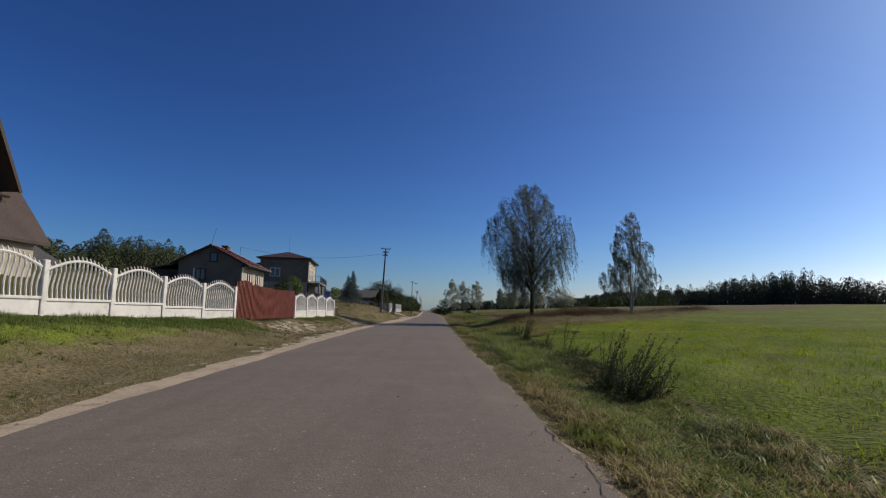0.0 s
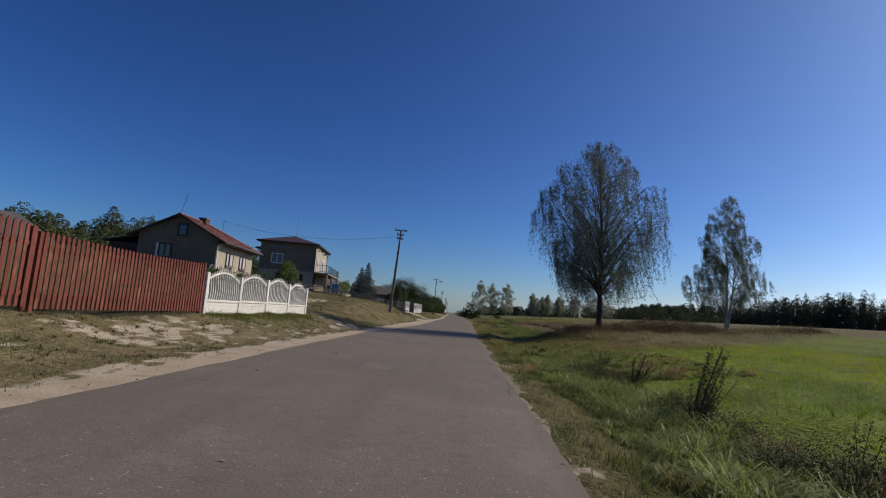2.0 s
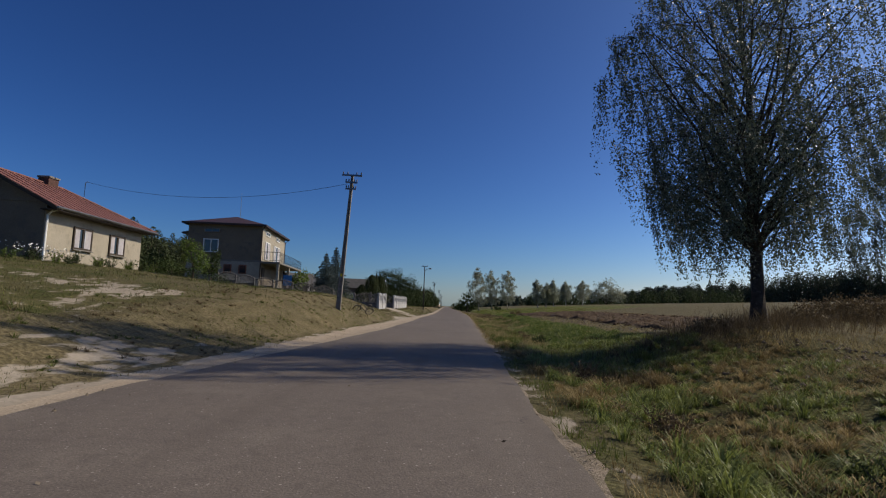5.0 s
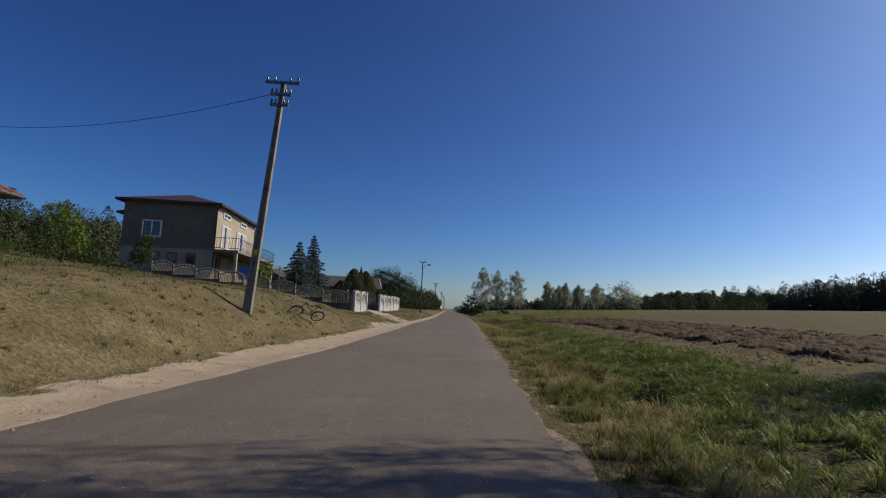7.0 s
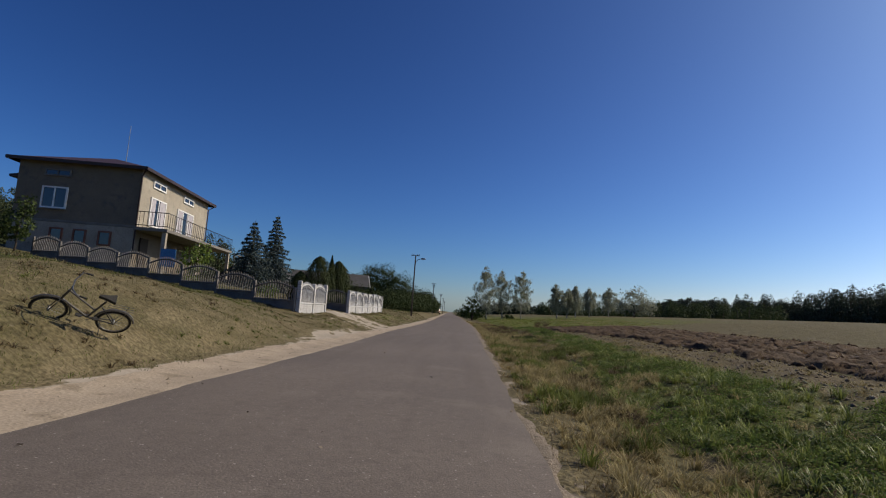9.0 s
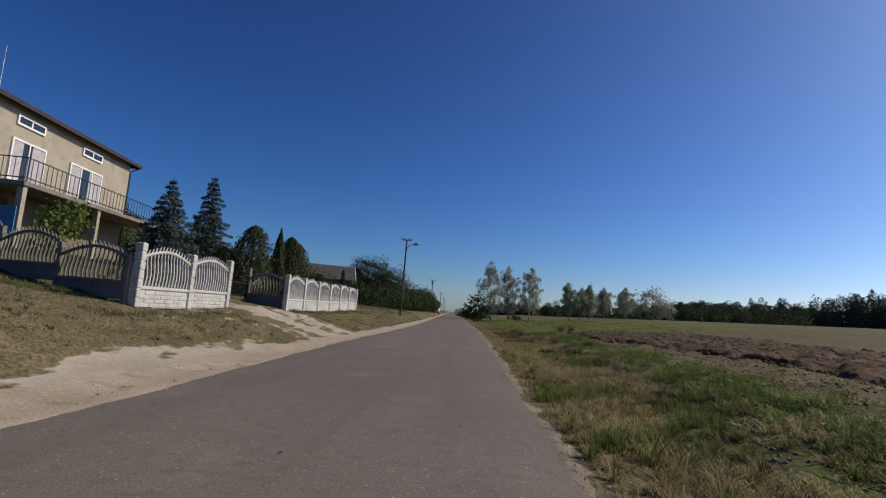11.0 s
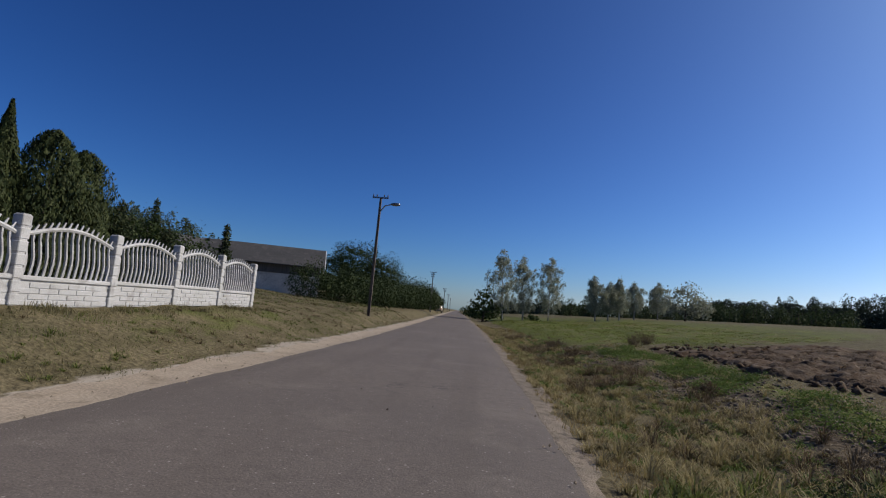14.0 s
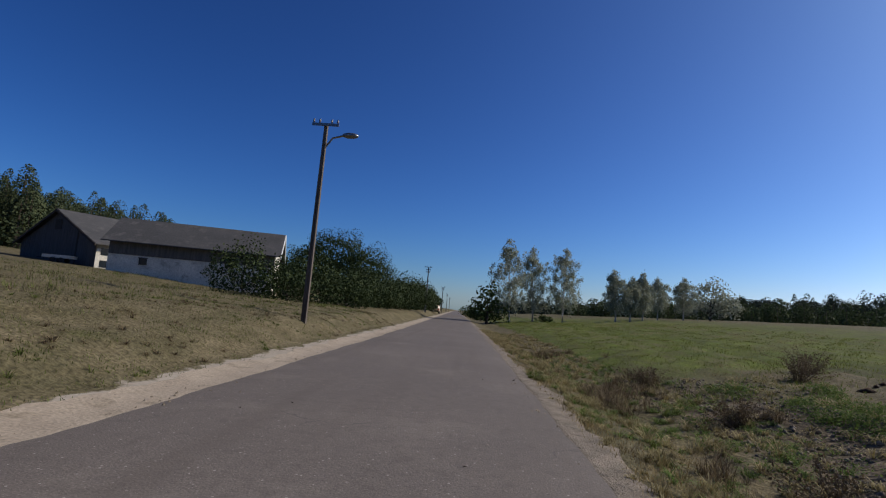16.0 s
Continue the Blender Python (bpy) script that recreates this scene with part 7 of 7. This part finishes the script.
    size = r.uniform(0.05, 0.12, len(q))
    k = free & (hue > 0)
    tussocks("mown_tuft", "small green tufts left on the mown verge", q[k], size[k], 22, L_GRASS, 41, 1.2, 0.0045)
    k = free & (hue <= 0) & (q[:, 1] > 18)
    tussocks("mown_tuft", "small withered brown tufts on the mown verge", q[k], size[k], 22, L_BRUSH, 42, 1.3, 0.0045)
    p, t = clumps(r, 3600, 11, -22, -7.6, 38, 120, 0.14)
    k = (p[:, 0] < left_edge(p[:, 1]) - 4.0) & ~((p[:, 0] < -6.4) & (p[:, 1] > 73 + 0.3 * (-6.5 - p[:, 0])) & (p[:, 1] < 92))
    lawn("bank_grass", "dry grass on the bank", p[k], t[k], 0.14, 0.008, 0.8, L_DRY_DULL, 11)
    p, t = clumps(r, 2600, 11, -22, -7.6, 38, 120, 0.14)
    k = (p[:, 0] < left_edge(p[:, 1]) - 4.0) & ~((p[:, 0] < -6.4) & (p[:, 1] > 73 + 0.3 * (-6.5 - p[:, 0])) & (p[:, 1] < 92))
    lawn("bank_grass", "green grass on the bank", p[k], t[k], 0.13, 0.008, 0.8, L_GRASS, 12)
    # taller green growth at the foot of the fences
    p, t = clumps(r, 1300, 22, 0, 1, 4, 20, 0.1)
    p[:, 0] = -7.45 - 0.14 * (19.9 - p[:, 1]) + np.abs(r.normal(0, 0.75, len(p)))
    lawn("fence_grass", "green grass growing along the foot of the fence", p, t, 0.12, 0.007, 0.7, L_HERB, 13)
    p, t = clumps(r, 420, 18, 0, 1, 70, 93, 0.1)
    p[:, 0] = -6.15 + np.abs(r.normal(0, 0.14, len(p)))
    k = (p[:, 1] < 75.5) | (p[:, 1] > 79.9)
    lawn("fence_grass", "dry grass along the foot of the garden fence", p[k], t[k], 0.12, 0.006, 0.7, L_DRY_DULL, 14)
    p, t = clumps(r, 300, 20, 0, 1, 27.4, 36, 0.1)
    p[:, 0] = -7.3 + 0.04 * (p[:, 1] - 27.4) + np.abs(r.normal(0, 0.3, len(p)))
    lawn("fence_grass", "green grass growing along the foot of the short fence", p, t, 0.12, 0.007, 0.7, L_GRASS, 18)
    # brown brush on the balk under the birches
    s = r.uniform(-0.08, 1.55, 24000)
    p = np.stack([7.2 + 14.0 * s + r.normal(0, 0.9, len(s)), 43.2 + 9.5 * s + r.normal(0, 0.9, len(s))], -1)
    k = np.abs(s - 0.88) + 0.12 * r.normal(0, 1, len(s)) < 0.27
    lawn("balk_brush", "brown dry brush on the balk under the birches", p[~k], r.uniform(0, 1, (~k).sum()) ** 2, 0.5, 0.006, 0.7, L_BRUSH, 15)
    lawn("balk_grass", "tan dry grass on the hump round the slender birch", p[k], r.uniform(0, 1, k.sum()) ** 2, 0.4, 0.007, 0.8, L_DRY_DULL, 44)
    s = r.uniform(0, 1, 1500)
    p = np.stack([3.6 + 4.2 * s + r.normal(0, 0.5, len(s)), 42.2 + 1.0 * s + r.normal(0, 0.8, len(s))], -1)
    lawn("balk_brush", "brown dry brush beside the ditch", p, r.uniform(0, 1, len(p)), 0.38, 0.006, 0.7, L_BRUSH, 16)


L_CROP = leaf_mat("crop_blades", (0.175, 0.225, 0.014), (0.38, 0.425, 0.04), 0.4, 0.8, 0.5)
L_CROP_DEEP = leaf_mat("fresh_crop_blades", (0.095, 0.18, 0.013), (0.225, 0.33, 0.034), 0.4, 0.8, 0.5)
L_STRAW = leaf_mat("straw_blades", (0.12, 0.1, 0.042), (0.42, 0.355, 0.185), 0.3, 0.7, 0.5)
L_HERB = leaf_mat("fresh_weed_leaves", (0.058, 0.098, 0.022), (0.178, 0.24, 0.066), 0.3, 0.85, 0.4)
L_SWARD = leaf_mat("field_sward_blades", (0.092, 0.115, 0.022), (0.2, 0.22, 0.055), 0.35, 0.6, 0.6)
L_DRY_DULL = leaf_mat("dull_dry_blades", (0.088, 0.08, 0.04), (0.275, 0.238, 0.132), 0.3, 0.7, 0.6)
all_grass()


# ---- weeds ----
def weed(name, label, x, y, height, spread, n_stem, leaves, seed, group="", per=26, leaf=0.035, lean=0.0):
    r = np.random.default_rng(seed)
    t = thing(name, label, "weed", Matrix.Translation(gp(x, y, -0.03)), group)
    bm = bmesh.new()
    cs = []
    for i in range(n_stem):
        a, q = r.uniform(0, 6.28), abs(r.normal(0, 0.5)) * spread
        h = height * r.uniform(0.55, 1.1)
        b0 = Vector((math.cos(a) * 0.06, math.sin(a) * 0.06, 0))
        p = [b0, b0 + Vector((math.cos(a) * q * 0.45 + 0.35 * lean * h, math.sin(a) * q * 0.45, h * 0.5)), b0 + Vector((math.cos(a) * q + lean * h, math.sin(a) * q, h))]
        tube(bm, p, [0.005, 0.004, 0.0015] if leaves is L_BRUSH else [0.008, 0.006, 0.002], 4, cap=False)
        s = r.uniform(0.1, 1.0, per) ** 1.1
        pp = np.array([np.array(p[0]) * (1 - k) ** 2 + 2 * k * (1 - k) * np.array(p[1]) + k * k * np.array(p[2]) for k in s])
        cs.append(pp + r.normal(0, 0.06, pp.shape) * (1.2 - s)[:, None])
    part("stalk", bm, M_STALK if leaves is L_BRUSH else M_BARK_BROWN, t)["kind"] = "stuff"
    c = np.concatenate(cs)
    v, f = quads(c, r.normal(0, 1, c.shape), leaf * r.uniform(0.5, 1.4, len(c)), 0.7)
    part("foliage", np_mesh("foliage", v, f, leaves), leaves, t)


WEEDS = ((2.95, 9.15, 1.05, 0.45, 18), (3.0, 8.4, 1.1, 0.45, 20), (3.35, 8.1, 0.7, 0.5, 8), (2.9, 8.9, 0.42, 0.8, 24), (3.15, 8.3, 0.42, 0.8, 24), (3.6, 13.6, 0.5, 0.6, 10), (3.9, 16.1, 1.15, 0.25, 5), (3.7, 17.7, 0.7, 0.3, 5), (3.3, 20.3, 1.15, 0.25, 22), (3.55, 23.6, 0.7, 0.35, 14), (3.9, 27.6, 0.5, 0.5, 12), (2.35, 30.2, 0.34, 0.6, 22), (3.0, 33.0, 0.3, 0.5, 14), (2.84, 48.6, 0.4, 0.45, 30), (3.2, 81.3, 0.24, 0.5, 22), (3.9, 79.6, 0.28, 0.5, 22), (5.2, 83.0, 0.2, 0.4, 18))
for i, (x, y, h, w, n) in enumerate(WEEDS):
    weed("mugwort", "tall dark green mugwort growing out of the ditch", x, y, h, w, n, L_WEED, 100 + i, "ditch weeds", per=120, leaf=0.017, lean=0.28)
BROWN_WEEDS = ((2.3, 39.4, 0.35, 0.4, 30), (2.86, 54.4, 0.3, 0.5, 26), (2.5, 57.9, 0.22, 0.4, 22), (2.77, 51.6, 0.35, 0.6, 30), (2.7, 62.3, 0.25, 0.5, 22), (3.8, 99.5, 0.4, 0.6, 26), (7.0, 99.7, 0.6, 0.8, 36), (8.0, 101.0, 0.65, 0.9, 40), (3.8, 95.8, 0.45, 0.7, 34), (3.1, 92.6, 0.4, 0.7, 30), (2.2, 35.0, 0.3, 0.5, 24), (4.6, 87.0, 0.3, 0.6, 24))
for i, (x, y, h, w, n) in enumerate(BROWN_WEEDS):
    weed("dry_weed", "dark brown dried weed clump beside the field", x, y, h, w, n, L_BRUSH, 130 + i, "dry weeds", per=60, leaf=0.02)

for i in range(13):
    u_ = -3.2 + i * 0.95
    weed("garden_weed", "tall ragged weed growing along the low house", -19.05 - 0.069 * u_ + 0.25 * math.sin(i * 2.3), 53.6 + u_, 0.45 + 0.25 * math.sin(i * 1.7) ** 2, 0.5, 14, L_WEED if i % 3 else L_BRIGHT, 210 + i, "house weeds", per=34, leaf=0.04)
r_ = np.random.default_rng(51)
c_ = np.column_stack([r_.normal(-18.9, 0.3, 130), r_.uniform(50.6, 54.2, 130)])
c_ = np.column_stack([c_, gz(c_[:, 0], c_[:, 1]) + r_.uniform(0.35, 0.75, 130)])
v_, f_ = quads(c_, r_.normal(0, 1, c_.shape), r_.uniform(0.025, 0.05, 130), 1.6)
tagged(new("white_flowers", np_mesh("white_flowers", v_, f_, M_WHITE)), "small white flowers among the weeds by the house", "flowers", kind="stuff")

# ---- bicycle ----
def ring(bm, c, r_big, r_small, n=28, k=6):
    pts = [Vector((c[0] + r_big * math.cos(2 * math.pi * i / n), c[1], c[2] + r_big * math.sin(2 * math.pi * i / n))) for i in range(n)]
    rows_ = []
    for i, p in enumerate(pts):
        o = Vector((math.cos(2 * math.pi * i / n), 0, math.sin(2 * math.pi * i / n)))
        rows_.append([bm.verts.new(p + r_small * (o * math.cos(2 * math.pi * j / k) + Vector((0, 1, 0)) * math.sin(2 * math.pi * j / k))) for j in range(k)])
    for i in range(n):
        a, b = rows_[i], rows_[(i + 1) % n]
        for j in range(k):
            bm.faces.new((a[j], a[(j + 1) % k], b[(j + 1) % k], b[j]))
    return bm


def bicycle():
    p = gp(-5.35, 57.9, -0.02)
    front, rear = gp(-5.5, 57.75), gp(-5.1, 58.25)
    pitch = math.atan2(front.z - rear.z, 1.0)
    ang = math.atan2(-0.66, -0.75)
    t = thing("bicycle", "old grey step-through bicycle parked on the grass bank", "bicycle", Matrix.Translation(p) @ Matrix.Rotation(ang, 4, "Z") @ Matrix.Rotation(-pitch * 0.8, 4, "Y") @ Matrix.Rotation(radians(-46), 4, "X") @ Matrix.Scale(0.76, 4))
    R = 0.3
    for nm, x in (("front_wheel", 0.53), ("rear_wheel", -0.52)):
        w = part(nm, ring(bmesh.new(), (x, 0, R), R - 0.02, 0.02), M_RUBBER, t, "black tyre")
        part("rim", ring(bmesh.new(), (x, 0, R), R - 0.045, 0.011, 28, 5), M_STEEL, w)
        part("hub", tube(bmesh.new(), [(x, -0.05, R), (x, 0.05, R)], 0.022, 8), M_STEEL, w)
        bm = bmesh.new()
        for i in range(18):
            a = 2 * math.pi * i / 18
            tube(bm, [(x, 0.02 * (-1) ** i, R), (x + (R - 0.05) * math.cos(a), 0, R + (R - 0.05) * math.sin(a))], 0.0022, 3, cap=False)
        part("spokes", bm, M_STEEL, w)
        bm = bmesh.new()
        pts = [(x + (R + 0.03) * math.cos(a), 0, R + (R + 0.03) * math.sin(a)) for a in np.linspace(radians(-5 if x < 0 else 25), radians(190 if x > 0 else 165), 12)]
        tube(bm, pts, 0.022, 5)
        part("mudguard", bm, M_STEEL, t)
    bm = bmesh.new()
    head0, head1 = (0.42, 0, 0.62), (0.36, 0, 0.86)
    bb, seat0 = (-0.08, 0, 0.29), (-0.24, 0, 0.78)
    for a, b, r in ((head0, bb, 0.02), (head1, (-0.16, 0, 0.5), 0.017), (bb, seat0, 0.018), (bb, (-0.52, 0.05, R), 0.011), (bb, (-0.52, -0.05, R), 0.011), ((-0.2, 0, 0.66), (-0.52, 0.05, R), 0.009), ((-0.2, 0, 0.66), (-0.52, -0.05, R), 0.009), (head0, head1, 0.022)):
        tube(bm, [a, b], r, 7)
    part("frame", bm, M_BIKE, t)
    bm = bmesh.new()
    for s in (-1, 1):
        tube(bm, [head0, (0.46, 0.05 * s, 0.52), (0.53, 0.05 * s, R)], 0.012, 6)
    part("fork", bm, M_STEEL, t)
    h = part("handlebar", tube(bmesh.new(), [(0.12, 0.3, 1.06), (0.26, 0.28, 1.08), (0.34, 0.12, 1.02), (0.34, 0, 0.97), (0.34, -0.12, 1.02), (0.26, -0.28, 1.08), (0.12, -0.3, 1.06)], 0.012, 6), M_STEEL, t)
    bm = tube(bmesh.new(), [(0.36, 0, 0.86), (0.34, 0, 0.97)], 0.014, 6)
    part("stem", bm, M_STEEL, h)
    for s in (-1, 1):
        part("grip", tube(bmesh.new(), [(0.22, 0.29 * s, 1.075), (0.1, 0.3 * s, 1.06)], 0.018, 6), M_RUBBER, h)
    bm = bmesh.new()
    poly(bm, [(-0.38, -0.1, 0.86), (-0.38, 0.1, 0.86), (-0.25, 0.05, 0.86), (-0.1, 0.02, 0.86), (-0.1, -0.02, 0.86), (-0.25, -0.05, 0.86)], (0, 0, 0.06))
    sd = part("saddle", bm, M_RUBBER, t)
    part("seat_post", tube(bmesh.new(), [seat0, (-0.26, 0, 0.87)], 0.013, 6), M_STEEL, sd)
    bm = bmesh.new()
    for y0 in (-0.06, 0.0, 0.06):
        tube(bm, [(-0.3, y0, 0.72), (-0.74, y0, 0.72)], 0.006, 4)
    for y0 in (-0.06, 0.06):
        tube(bm, [(-0.66, y0, 0.72), (-0.52, y0, R)], 0.005, 4)
    part("luggage_rack", bm, M_STEEL, t)
    bm = tube(bmesh.new(), [(-0.08, -0.07, 0.29), (0.04, -0.07, 0.17)], 0.01, 5)
    tube(bm, [(-0.08, 0.07, 0.29), (-0.2, 0.07, 0.41)], 0.01, 5)
    cr = part("crank", bm, M_STEEL, t)
    bm = boxed(0.0, 0.1, -0.15, -0.08, 0.16, 0.18)
    box(bm, -0.25, -0.15, 0.08, 0.15, 0.4, 0.42)
    part("pedals", bm, M_RUBBER, cr)
    part("kickstand", tube(bmesh.new(), [(-0.3, 0.03, 0.3), (-0.36, 0.16, 0.03)], 0.008, 5), M_STEEL, t)


M_BIKE = mat("dull_bicycle_paint", (0.09, 0.085, 0.08), (0.06, 0.058, 0.055), 6, 0.45, 0.1, 40, metal=0.2)
bicycle()


# ---- parked car and trailer ----
def car():
    p = gp(-6.3, 180.0)
    t = thing("parked_car", "small parked car seen from behind at the roadside", "car", Matrix.Translation((p.x, p.y, max(0.0, p.z))))
    bm = bmesh.new()
    poly(bm, [(-0.82, 0, 0.3), (-0.82, 3.9, 0.3), (-0.82, 3.9, 0.7), (-0.82, 2.9, 0.86), (-0.82, 2.2, 1.38), (-0.82, 0.35, 1.4), (-0.82, 0.02, 0.9)], (1.64, 0, 0))
    bmesh.ops.bevel(bm, geom=list(bm.edges), offset=0.07, segments=2, affect="EDGES")
    part("body", bm, M_CAR, t, smooth=True)
    part("rear_window", poly(bmesh.new(), [(-0.66, 0.1, 0.95), (0.66, 0.1, 0.95), (0.58, 0.28, 1.33), (-0.58, 0.28, 1.33)], (0, -0.03, 0.01)), M_GLASS, t)
    part("bumper", boxed(-0.8, 0.8, -0.08, 0.05, 0.32, 0.52, bevel=0.03), M_RUBBER, t)
    for s in (-1, 1):
        part("tail_light", boxed(s * 0.68 - 0.1, s * 0.68 + 0.1, -0.03, 0.05, 0.66, 0.86, bevel=0.02), M_TAIL, t)
        for yy in (0.75, 3.15):
            w = part("wheel", tube(bmesh.new(), [(s * 0.66, yy, 0.29), (s * 0.84, yy, 0.29)], 0.29, 14), M_RUBBER, t)
            part("rim", tube(bmesh.new(), [(s * 0.8, yy, 0.29), (s * 0.85, yy, 0.29)], 0.18, 10), M_STEEL, w)
    part("plate", boxed(-0.26, 0.26, -0.1, -0.082, 0.4, 0.5), M_WHITE, t, "white registration plate")


M_CAR = mat("beige_brown_car_paint", (0.42, 0.32, 0.23), (0.38, 0.29, 0.21), 2, 0.3, 0.0, 30, spec=0.5)
M_TAIL = mat("red_lamp_plastic", (0.4, 0.02, 0.015), (0.35, 0.02, 0.015), 5, 0.3, 0.0, 30)
car()


def trailer():
    p = gp(-29.9, 124.2)
    t = thing("farm_trailer", "low pale farm trailer standing beside the shed", "trailer", Matrix.Translation(p) @ Matrix.Rotation(radians(12), 4, "Z") @ Matrix.Scale(0.6, 4))
    bm = boxed(-1.6, 1.6, -0.7, 0.7, 0.5, 0.56)
    for y0 in (-0.72, 0.68):
        box(bm, -1.6, 1.6, y0, y0 + 0.04, 0.5, 0.86)
    for x0 in (-1.62, 1.58):
        box(bm, x0, x0 + 0.04, -0.7, 0.7, 0.5, 0.86)
    part("bed", bm, M_WALL_WHITE, t)
    for x0 in (-0.4, 0.5):
        for s in (-1, 1):
            part("wheel", tube(bmesh.new(), [(x0, s * 0.6, 0.28), (x0, s * 0.8, 0.28)], 0.28, 12), M_RUBBER, t)
    part("drawbar", tube(bmesh.new(), [(-1.6, 0, 0.5), (-2.6, 0, 0.45)], 0.05, 6), M_IRON, t)


trailer()


# ---- loose bits on the road ----
def road_litter():
    r = np.random.default_rng(23)
    n = 170
    y = r.uniform(-2, 125, n)
    u = r.uniform(0, 1, n)
    x = left_edge(y) + 0.25 + (0.75 + bend(y) - left_edge(y)) * u
    c = np.column_stack([x, y, np.full(n, 0.03)])
    nn = r.normal(0, 0.35, (n, 3)) + np.array([0, 0, 1.0])
    v, f = quads(c, nn, r.uniform(0.008, 0.03, n), 1.1)
    tagged(new("road_litter", np_mesh("road_litter", v, f, M_LITTER)), "scattered dry leaves and bits of bark on the asphalt", "leaf litter", kind="stuff")
    n = 1500
    y = r.uniform(-2, 125, n)
    side = r.uniform(0, 1, n) < 0.6
    x = np.where(side, left_edge(y) + r.normal(0.0, 0.22, n), 1.0 + bend(y) + r.normal(0.02, 0.1, n))
    base = np.column_stack([x, y, np.maximum(gz(x, y), np.where((x > left_edge(y)) & (x < 1.0), 0.02, -9)) + 0.004])
    s = r.uniform(0.006, 0.024, n)[:, None]
    o = np.array([[1, 0, 0], [-0.5, 0.87, 0], [-0.5, -0.87, 0], [0.1, 0, 1.1]])
    v = (base[:, None, :] + o[None] * s[:, None, :] * r.uniform(0.7, 1.3, (n, 4, 1))).reshape(-1, 3)
    k = np.arange(n)[:, None] * 4
    f = np.concatenate([k + np.array([[0, 1, 3]]), k + np.array([[1, 2, 3]]), k + np.array([[2, 0, 3]])], 0)
    tagged(new("gravel", np_mesh("gravel", v, f, M_GRIT)), "loose grit along both edges of the asphalt", "gravel", kind="stuff")


M_LITTER = leaf_mat("dry_leaf_litter", (0.03, 0.024, 0.018), (0.3, 0.25, 0.19), 0.1, 0.8)
road_litter()
